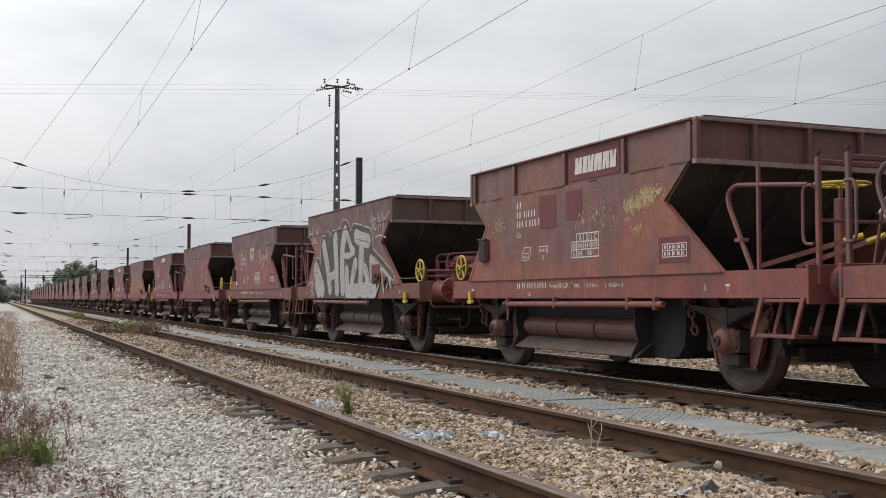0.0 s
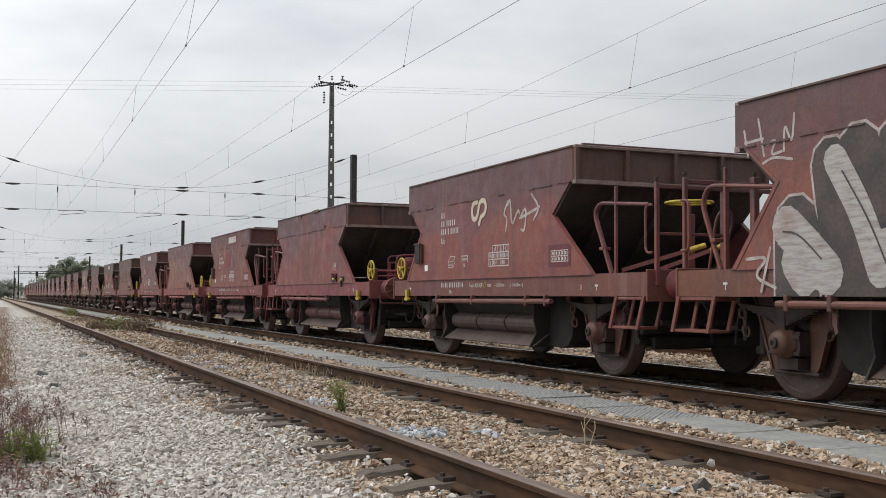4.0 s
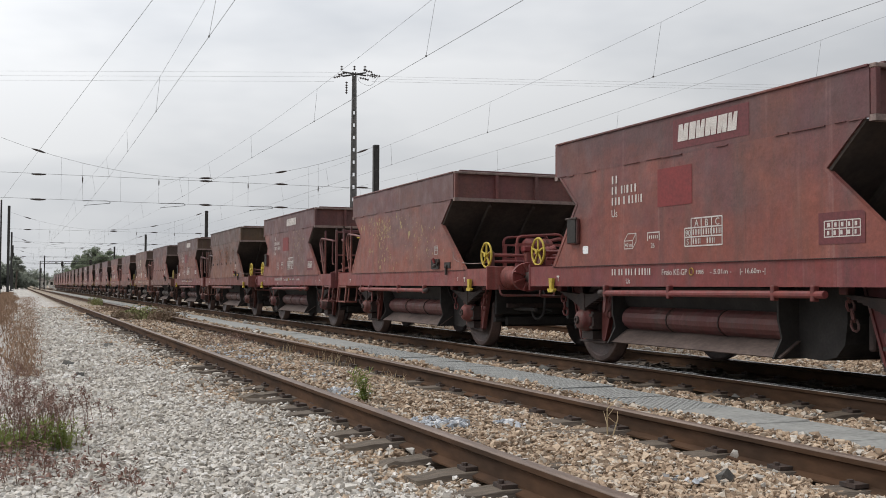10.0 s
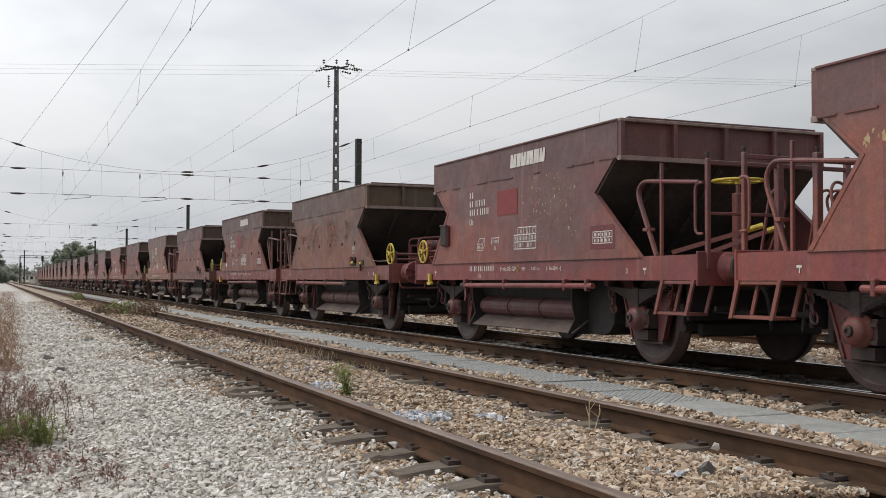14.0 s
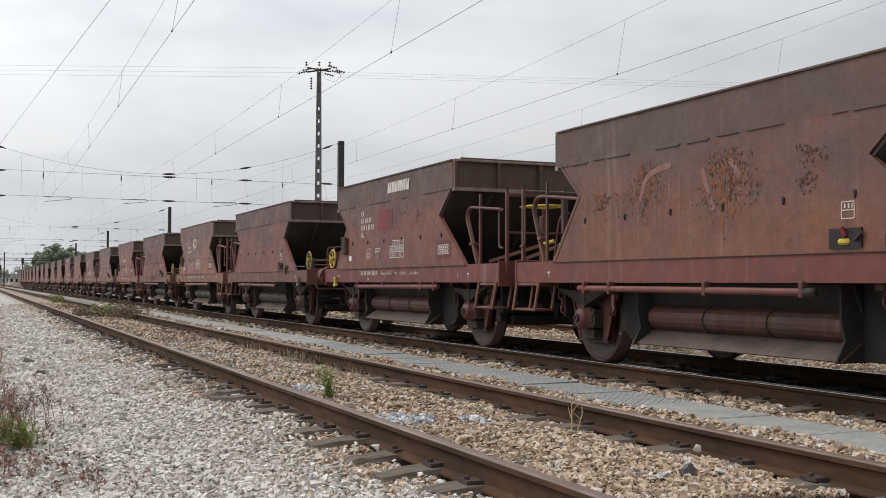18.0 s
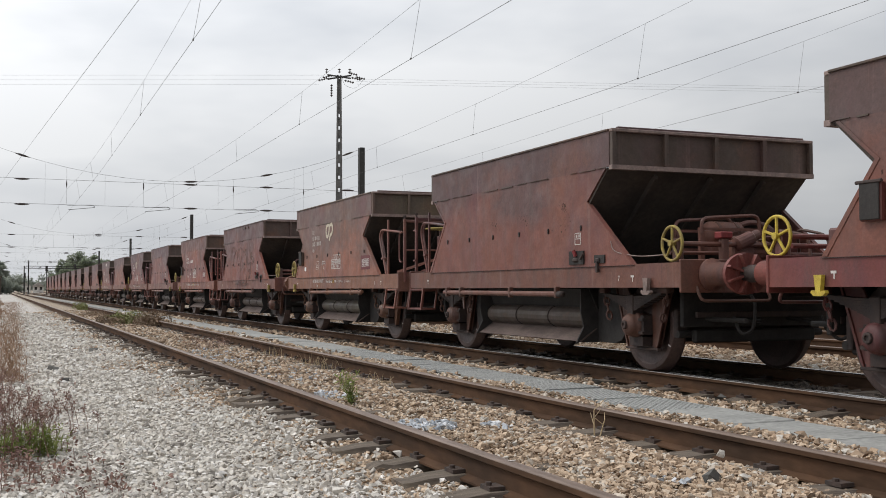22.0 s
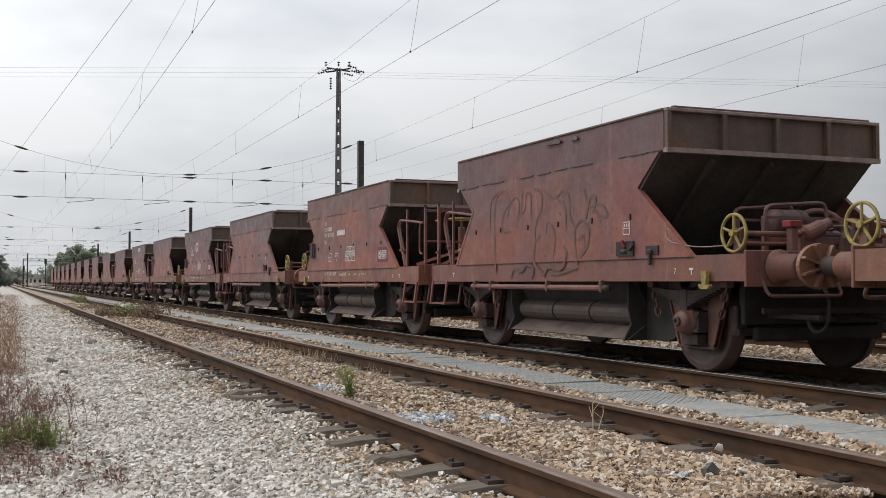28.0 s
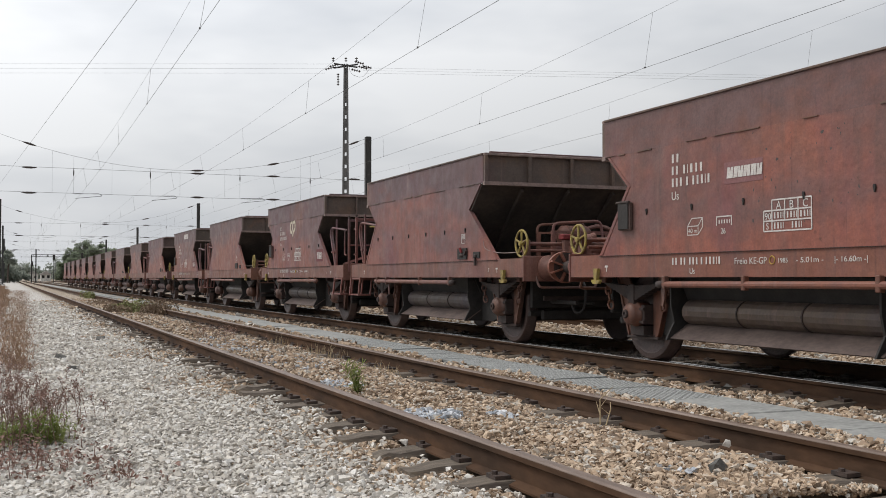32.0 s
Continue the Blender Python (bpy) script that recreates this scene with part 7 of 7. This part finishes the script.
def peeling(w, kind, spots, seed, material=None, size=0.03, name="peeled_paint", label="patches of bare yellowish primer"):
    """Irregular flakes where the paint has come off; spots of (y, z, spread, number)."""
    r = random.Random(seed)
    bm = bmesh.new()
    sgn = -1 if kind == "A" else 1
    i = 0
    for y, z, sp, n in spots:
        for _ in range(n):
            cy, cz = y + r.gauss(0, sp), z + r.gauss(0, sp * 0.55)
            if not 1.2 < cz < 2.2:
                continue
            s = size * r.lognormvariate(-0.3, 0.5)
            ph = r.random() * 6
            vs = []
            for q in range(9):
                a = q * 0.698 + r.uniform(-0.2, 0.2)
                rr = s * (0.6 + 0.4 * math.sin(a * 2 + ph) * r.random() + r.uniform(-0.25, 0.35))
                vs.append(bm.verts.new((sgn * cy + rr * math.cos(a) * 0.9, cz + rr * math.sin(a) * 1.25, 0.000003 * i)))
            bm.faces.new(vs)
            i += 1
    ob = part(name, bm, material or M_PEEL, w, label)
    ob.matrix_basis = face(kind, 0, 0, 0.0022)
    ob["kind"] = "stuff"


for k, w in wagons.items():
    if k > 18:
        continue
    if k % 2:
        lettered_side(w, 1.17 if k == 1 else 1.29, True, -0.25 if k == 1 else (-0.35 if k == 3 else -0.11), 0.1 if k == 1 else 0.03)
        if k in (3, 11, 15, 21):
            old_emblem(w, "A", 0.22 if k == 3 else 0.3, 1.88, 0.29)
        elif k == 13:
            rect("cleaned_patch", 0.54, 0.2, w, face("A", 0.44, 1.77, 0.003), M_MAUVE, "pale mauve scrubbed patch")
            wordmark(w, "A", 0.4, 1.82, 0.5, 0.1)
        elif k == 1:
            rect("mark_field", 1.08, 0.33, w, face("A", -0.16, 2.27, -0.026), M_DARKPATCH, "dark maroon field")
            wordmark(w, "A", -0.28, 2.34, 0.9, 0.19).matrix_basis = face("A", -0.28, 2.34, -0.02)
        else:
            wordmark(w, "A", 0.0, 2.36, 0.95, 0.17)
    else:
        plain_side(w)

# single wagons
rect("red_patch", 0.6, 0.39, wagons[5], face("A", 0.37, 1.73), M_PATCH, "square bright red patch")
rect("mark_field", 1.2, 0.3, wagons[5], face("A", 0.09, 2.29, 0.0035), M_DARKPATCH, "dark red field behind the mark")
rect("red_patch", 0.6, 0.33, wagons[7], face("A", 0.4, 1.76), M_PATCH, "bright red patch")
rect("red_patch", 0.36, 0.33, wagons[9], face("A", 0.43, 1.77), M_PATCH, "two-tone red patch")
rect("red_patch", 0.3, 0.33, wagons[9], face("A", 0.065, 1.77), M_DARKPATCH)
rect("red_patch", 0.42, 0.4, wagons[1], face("A", 0.55, 1.76), M_DARKPATCH, "dark maroon patch")
rect("red_patch", 0.36, 0.34, wagons[1], face("A", -0.12, 1.82), M_DARKPATCH)
peeling(wagons[1], "A", ((-1.5, 1.88, 0.09, 330), (-1.68, 1.92, 0.1, 420), (-1.86, 1.97, 0.08, 330), (-2.03, 2.0, 0.04, 60), (-0.95, 1.86, 0.2, 170), (-0.5, 1.8, 0.1, 60), (1.66, 1.88, 0.13, 210), (-1.62, 1.64, 0.06, 60)), 1, size=0.0105)
peeling(wagons[6], "B", ((-2.0, 2.02, 0.06, 12), (-1.45, 2.06, 0.12, 24), (-1.1, 1.92, 0.2, 60), (-0.6, 1.92, 0.22, 150), (-1.5, 1.55, 0.07, 24), (-0.7, 1.5, 0.3, 60), (0.2, 2.1, 0.1, 8), (1.3, 1.6, 0.4, 50), (0.8, 1.85, 0.3, 30)), 2, size=0.0195)
peeling(wagons[7], "A", ((-0.75, 2.0, 0.25, 44), (-1.35, 2.05, 0.22, 50), (-1.3, 1.75, 0.3, 40), (-0.7, 1.6, 0.3, 30), (-1.5, 1.5, 0.2, 14)), 3, size=0.0125)
peeling(wagons[9], "A", ((-0.6, 2.0, 0.12, 90), (-1.3, 1.9, 0.12, 90), (-0.3, 1.8, 0.2, 60), (1.6, 1.8, 0.2, 60), (-0.5, 1.6, 0.3, 50)), 4, M_RUSTDARK, 0.0105, "rust_blister", "dark blistered rust spots")
peeling(wagons[8], "B", ((-0.75, 1.9, 0.16, 60), (-0.9, 1.7, 0.2, 40), (0.45, 1.95, 0.16, 60), (0.5, 1.7, 0.2, 50), (-1.6, 1.75, 0.15, 20)), 15, M_RUSTY, 0.03, "rust_bloom", "orange rust showing through the paint")
peeling(wagons[8], "B", ((-0.75, 1.98, 0.13, 150), (-0.9, 1.78, 0.22, 110), (0.45, 2.0, 0.13, 150), (0.55, 1.78, 0.16, 140), (0.2, 1.6, 0.2, 60), (1.5, 1.95, 0.08, 70), (1.42, 1.72, 0.08, 50), (-1.6, 1.75, 0.12, 70)), 5, M_RUSTDARK, 0.0125, "rust_blister", "dark blistered rust spots")
peeling(wagons[12], "B", ((0.3, 1.85, 0.8, 30), (1.2, 1.5, 0.4, 12)), 6, M_BLACKPAINT, 0.016, "rust_blister", "dark scars in the paint")
peeling(wagons[13], "A", ((-0.4, 1.85, 0.5, 40), (-1.0, 1.6, 0.5, 20)), 8, M_BLACKPAINT, 0.014, "rust_blister", "dark blistered rust spots")
peeling(wagons[10], "B", ((-0.35, 1.75, 0.07, 30), (0.5, 1.78, 0.1, 30), (1.55, 1.85, 0.06, 40), (1.5, 1.65, 0.1, 20)), 9, M_RUSTDARK, 0.009, "rust_blister", "dark blistered rust spots")
strokes("scrape", [[(-0.9, 1.75), (-0.8, 2.0), (-0.4, 2.05)], [(0.1, 1.95), (0.25, 1.6)], [(0.5, 2.0), (0.62, 1.85)]], 0.06, wagons[8], "B", M_GHOST, 0.003, "pale worn scrape")


def runs(w, kind, y, z0, z1, spread_y, n, seed):
    """Thin pale streaks washed down the side."""
    r = random.Random(seed)
    lines, widths = [], []
    for _ in range(n):
        yy = y + r.gauss(0, spread_y)
        a = r.uniform(z0, z1)
        b = max(z0, a - r.uniform(0.15, 0.9))
        lines.append([(yy, a), (yy + r.uniform(-0.012, 0.012), (a + b) / 2), (yy, b)])
        widths.append(r.uniform(0.006, 0.03))
    strokes("washed_streak", lines, widths, w, kind, M_PALERUN, 0.0012, "pale streaks washed down the side", 0.00001)


runs(wagons[4], "B", -0.2, 1.2, 2.2, 0.16, 46, 1)
runs(wagons[4], "B", 0.6, 1.3, 2.2, 0.5, 18, 2)
runs(wagons[6], "B", -0.95, 1.18, 2.2, 0.05, 26, 3)
runs(wagons[1], "A", 0.75, 1.18, 2.1, 0.22, 26, 4)
runs(wagons[10], "B", -0.3, 1.3, 2.15, 0.5, 14, 5)
runs(wagons[8], "B", -0.4, 1.3, 2.1, 0.3, 14, 6)
for k, spots in ((4, ((0.31, 0.81, 2.63), (-0.62, -0.51, 2.6), (1.1, 1.25, 2.29))), (12, ((0.13, 0.5, 2.56), (0.72, 0.9, 2.55)))):
    for y0, y1, z in spots:
        part("bent_plate", plate_x([(y0, z), (y0 + 0.03, z + 0.035), (y1 - 0.05, z + 0.04), (y1, z + 0.012), (y1 - 0.02, z - 0.012)], HW + 0.008, HW + 0.03), M_END, wagons[k], "bent scrap of plate on the rim")
# the big silver graffito: dark ground with a pale rim, silver letters, thin dark inlines
g = wagons[2]
GROUND = [[(-1.85, 1.5), (-1.85, 0.9)], [(-1.45, 1.98), (-1.3, 0.9)], [(-1.15, 2.03), (-0.9, 0.9)], [(-0.75, 2.04), (-0.55, 0.9)], [(-0.35, 2.05), (-0.2, 0.9)],
          [(-0.06, 2.21), (0.12, 2.2), (0.1, 0.9)], [(0.25, 1.98), (0.4, 0.9)], [(0.6, 2.08), (0.75, 0.9)], [(0.7, 2.07), (1.42, 1.95)], [(1.05, 1.9), (1.1, 0.9)], [(1.45, 1.85), (1.42, 0.9)], [(1.5, 1.66), (1.55, 0.9)], [(1.6, 1.75), (2.0, 1.6), (2.72, 1.28)]]
GROUND_W = [0.52, 0.42, 0.46, 0.44, 0.46, 0.42, 0.5, 0.46, 0.44, 0.5, 0.44, 0.36, 0.1]
BODY = [[(-1.96, 1.5), (-1.72, 1.3), (-1.5, 1.1)], [(-1.86, 1.2), (-1.76, 1.08)], [(-1.4, 2.0), (-1.12, 1.55), (-0.95, 1.1)], [(-0.6, 2.08), (-0.5, 1.6), (-0.48, 1.09)], [(-1.0, 1.32), (-0.6, 1.4)],
        [(0.04, 2.18), (-0.14, 1.9), (-0.15, 1.6), (-0.1, 1.09)], [(0.08, 2.19), (0.3, 2.0), (0.42, 1.86), (0.58, 1.79)], [(0.58, 1.78), (0.3, 1.72), (0.0, 1.73)], [(0.15, 1.44), (0.2, 1.1)], [(0.68, 1.56), (0.5, 1.26), (0.44, 1.09)],
        [(0.72, 2.07), (0.9, 2.02), (1.42, 1.94)], [(1.04, 1.94), (0.98, 1.09)], [(1.22, 1.46), (1.4, 1.3), (1.3, 1.1)], [(1.59, 1.6), (1.62, 1.3), (1.6, 1.09)], [(1.72, 1.56), (1.95, 1.46), (2.06, 1.4)], [(2.12, 1.44), (2.36, 1.36), (2.6, 1.22)], [(0.2, 1.04), (0.8, 1.04)], [(1.1, 1.05), (1.75, 1.05)]]
WIDTH = [0.36, 0.34, 0.25, 0.29, 0.17, 0.28, 0.16, 0.12, 0.23, 0.25, 0.27, 0.31, 0.22, 0.2, 0.09, 0.07, 0.3, 0.3]
strokes("graffiti_rim", GROUND, [v + 0.05 for v in GROUND_W], g, "B", M_TAGWHITE, 0.0016, "pale rim of the graffito", floor=0.915)
strokes("graffiti_ground", GROUND, GROUND_W, g, "B", M_BLACKPAINT, 0.0043, "dark ground of the graffito", floor=0.915)
strokes("graffiti_fill", BODY, WIDTH, g, "B", M_GREYPAINT, 0.0072, "silver graffiti letters", floor=0.915)
SMEAR = [[(1.72, 1.12), (1.86, 1.0), (1.98, 1.14)], [(2.12, 1.38), (2.2, 1.2), (2.24, 1.02)], [(2.3, 1.2), (2.36, 1.05), (2.44, 1.16)], [(2.5, 1.24), (2.62, 1.1)]]
strokes("graffiti_smear", SMEAR, 0.05, g, "B", M_GREYPAINT, 0.0070, "thin smeared silver spray", floor=0.915)
rect("cleaned_patch", 0.46, 0.34, g, face("B", 1.62, 1.17, 0.0135), M_DARKPATCH, "dark red patch round the valve")
INLINE = [[(-1.32, 1.9), (-1.05, 1.5), (-0.88, 1.15)], [(-0.52, 2.06), (-0.4, 1.95), (-0.38, 1.2)], [(0.1, 2.12), (0.22, 2.0), (0.32, 1.85)], [(0.28, 1.4), (0.32, 1.15)], [(0.66, 1.5), (0.62, 1.2)], [(0.82, 2.0), (1.36, 1.94), (1.52, 1.86), (1.44, 1.8)], [(1.14, 1.85), (1.12, 1.5), (1.1, 1.2)], [(1.26, 1.5), (1.5, 1.28)], [(0.92, 1.9), (0.86, 1.15)], [(-0.24, 2.0), (-0.3, 1.6), (-0.24, 1.1)], [(-2.0, 1.46), (-1.82, 1.44), (-1.56, 1.22)]]
strokes("graffiti_inline", INLINE, 0.016, g, "B", M_BLACKPAINT, 0.0107, "thin dark line inside the letters")
TAG_RIGHT = [[(1.54, 2.46), (1.65, 2.13), (1.7, 2.17)], [(1.69, 2.35), (1.74, 2.12), (1.83, 2.13)], [(1.67, 2.3), (1.82, 2.33)], [(1.7, 2.21), (1.81, 2.24)], [(1.95, 2.11), (1.92, 2.4)], [(1.92, 2.4), (2.08, 2.16)], [(2.08, 2.16), (2.09, 2.46)], [(2.14, 2.41), (2.24, 2.25), (2.51, 2.4)], [(2.24, 2.26), (2.19, 2.04)], [(1.78, 1.98), (2.01, 2.03), (2.34, 1.96)]]
strokes("graffiti_tag", TAG_RIGHT, 0.026, g, "B", M_TAGWHITE, 0.0025, "thin white sprayed scrawl")
TAG_LEFT = [[(-2.5, 2.38), (-2.45, 2.15)], [(-2.31, 2.46), (-2.24, 2.13)], [(-2.49, 2.27), (-2.25, 2.28)], [(-2.2, 2.22), (-2.07, 2.26), (-2.17, 2.12), (-2.02, 2.14)], [(-1.99, 2.14), (-1.98, 2.4), (-1.89, 2.16), (-1.86, 2.44)], [(-2.26, 2.06), (-2.12, 2.11), (-1.89, 2.06)]]
strokes("graffiti_tag", TAG_LEFT, 0.024, g, "B", M_TAGWHITE, 0.0025, "thin white sprayed scrawl")
strokes("graffiti_tag", [[(-2.48, 1.24), (-2.17, 1.26), (-2.41, 1.09), (-2.11, 0.99)], [(-2.17, 1.33), (-2.29, 0.96)]], 0.03, g, "B", M_TAGWHITE, 0.004, "thin white sprayed scrawl")
strokes("graffiti_tag", [[(-0.91, 2.13), (-0.78, 1.97), (-0.91, 1.92), (-0.85, 1.76)], [(-0.91, 2.09), (-0.99, 2.18), (-1.02, 1.77), (-1.21, 2.02), (-1.24, 1.96)], [(-1.26, 1.9), (-1.44, 2.05), (-1.39, 1.72), (-1.29, 1.75)], [(-1.29, 1.9), (-1.78, 2.0)], [(-1.57, 2.17), (-1.79, 1.99), (-1.62, 1.85)]], 0.035, wagons[3], "A", M_TAGWHITE, 0.004, "thin white sprayed scrawl with an arrow")
SCRAWL = [
    [(-1.34, 1.05), (-1.39, 1.79), (-1.31, 2.08), (-1.05, 2.11), (-0.88, 1.97), (-0.99, 1.77)],
    [(-0.88, 1.56), (-1.11, 1.54), (-1.16, 1.78), (-0.77, 2.01), (-0.62, 1.95), (-0.67, 1.7)],
    [(-0.56, 2.02), (-0.59, 1.74), (-0.46, 1.83), (-0.46, 2.03), (-0.31, 2.02), (-0.31, 1.73)],
    [(-0.21, 2.06), (-0.02, 2.02), (-0.02, 1.8), (-0.21, 1.62), (-0.21, 1.38), (-0.07, 1.47)],
    [(0.08, 1.51), (0.12, 1.68), (0.35, 1.47), (0.26, 1.22)],
    [(0.03, 2.02), (0.31, 1.88), (0.49, 2.0), (0.66, 1.94), (0.66, 1.67), (0.79, 1.52)],
    [(0.4, 1.87), (0.58, 1.79), (0.57, 1.53)],
    [(0.83, 1.12), (0.75, 1.53), (0.96, 1.63), (1.12, 1.51), (1.07, 1.29), (0.91, 1.2)],
    [(0.87, 1.38), (0.99, 1.47), (1.01, 1.29)],
    [(1.0, 1.96), (1.08, 1.73), (1.39, 1.79), (1.54, 1.61), (1.31, 1.63), (1.2, 1.76)],
    [(-0.89, 0.97), (-0.83, 1.09), (-0.57, 1.02), (-0.47, 1.14), (-0.22, 1.09), (-0.32, 0.96)],
    [(0.02, 0.99), (0.12, 1.11), (0.48, 1.03), (0.61, 1.26), (0.53, 1.31)],
    [(0.16, 1.01), (0.35, 0.99), (0.83, 1.07)],
    [(-0.21, 1.38), (-0.27, 1.14), (-0.02, 1.01)],
    [(-1.51, 1.64), (-1.51, 2.01), (-1.27, 2.1)],
    [(1.04, 1.64), (1.12, 1.88), (1.28, 1.87), (1.2, 1.7)],
]
rg12 = random.Random(77)
strokes("graffiti_tag", SCRAWL, [rg12.uniform(0.022, 0.045) for _ in SCRAWL], wagons[12], "B", M_TAGDARK, 0.003, "faded dark sprayed scrawl")

OWN_LABEL = {
    0: "oxide-red hopper wagon with its platform end leaving the view",
    1: "oxide-red hopper wagon with ribbed upper side and yellow peeling paint",
    2: "oxide-red hopper wagon covered with a big silver graffito",
    3: "oxide-red hopper wagon with a round emblem and a white scrawl",
    4: "plain oxide-red hopper wagon with pale faded streaks",
    5: "oxide-red hopper wagon with white lettering and a red patch",
    6: "orange-red hopper wagon with flaking yellowish paint spots",
    7: "oxide-red hopper wagon with red patch and yellow flaking",
    8: "brown hopper wagon with rust spots and pale scrapes",
    9: "brownish-red hopper wagon with two-tone red patch and lettering",
    10: "plain rusty brown hopper wagon with yellow hand wheels",
    11: "rusty brown hopper wagon with a pale round emblem",
    12: "oxide-red hopper wagon with faded dark graffiti scrawls",
    13: "reddish-brown hopper wagon with small white operator mark",
}
for k, text in OWN_LABEL.items():
    tagged(wagons[k], text)
# the lettering carries its wagon's seed too
for k, w in wagons.items():
    for ob in w.children_recursive:
        ob.color = w.color


def repaint(ob, material):
    ob.material_slots[0].link = "OBJECT"
    ob.material_slots[0].material = material


# grime on the older wagons, fresher red frames on two others
for k, w in wagons.items():
    for ob in list(w.children_recursive):
        kind = ob.name.split(".")[0]
        mat = ob.data.materials[0] if ob.type == "MESH" and ob.data.materials else None
        if kind == "small_plate" and k not in (3, 5, 9, 11):
            bpy.data.objects.remove(ob)
            continue
        if kind == "side_lug" and k < 8:
            bpy.data.objects.remove(ob)
            continue
        c = w.color
        if kind in ("valve", "latch") and k in (0, 2, 6):
            repaint(ob, M_GEAR)
        if mat is M_GATE and k in (2, 3, 10, 11, 12, 13, 14, 15, 16):
            ob.color = (c[0] * 0.75, c[1] * 1.38, c[2] * 1.36, c[3])
        if k >= 10:
            if mat is M_YELLOW:
                repaint(ob, M_GEAR if kind in ("valve", "latch") else M_LEDGE if kind == "rope_hook" and k == 10 else M_YELLOW_DULL)
            elif mat in (M_FRAME, M_GEAR_RED):
                ob.color = (c[0] * 0.9, c[1] * 1.25, c[2] * 1.05, c[3])
        elif kind in ("air_tank", "gear_frame", "brake_valve", "brake_cylinder", "wheel_shaft", "cross_pipe", "brake_pipe", "buffer") and k < 10:
            ob.color = (c[0] * 1.22, c[1] * 1.15, c[2] * 1.25, c[3])
        elif k in (2, 3) and mat in (M_FRAME, M_GEAR_RED):
            ob.color = (c[0] * 0.8, c[1] * 1.1, c[2] * 0.9, c[3])
        elif mat is M_END and k in (1, 5, 6, 7):
            ob.color = (c[0] * 1.3, c[1] * 0.85, c[2], c[3])
        elif k >= 4 and mat in (M_FRAME, M_GEAR_RED, M_GATE):
            ob.color = (c[0] * 1.0, c[1] * 0.87, c[2] * 0.95, c[3])


def motions():
    """The train rolls past; every wheelset turns with the way it has rolled."""
    steps = [i * 0.16 for i in range(201)]
    for k, w in wagons.items():
        walk(w, [(float(t), wagon_pose(k, t)) for t in range(33)])
        for ob in w.children:
            if ob.name.startswith("wheelset"):
                y = ob.location.y
                sign = 1 if k % 2 else -1
                walk(ob, [(t, pose(0, y, WHEEL_R, sign * math.degrees(travelled(t) / WHEEL_R))) for t in steps])


motions()
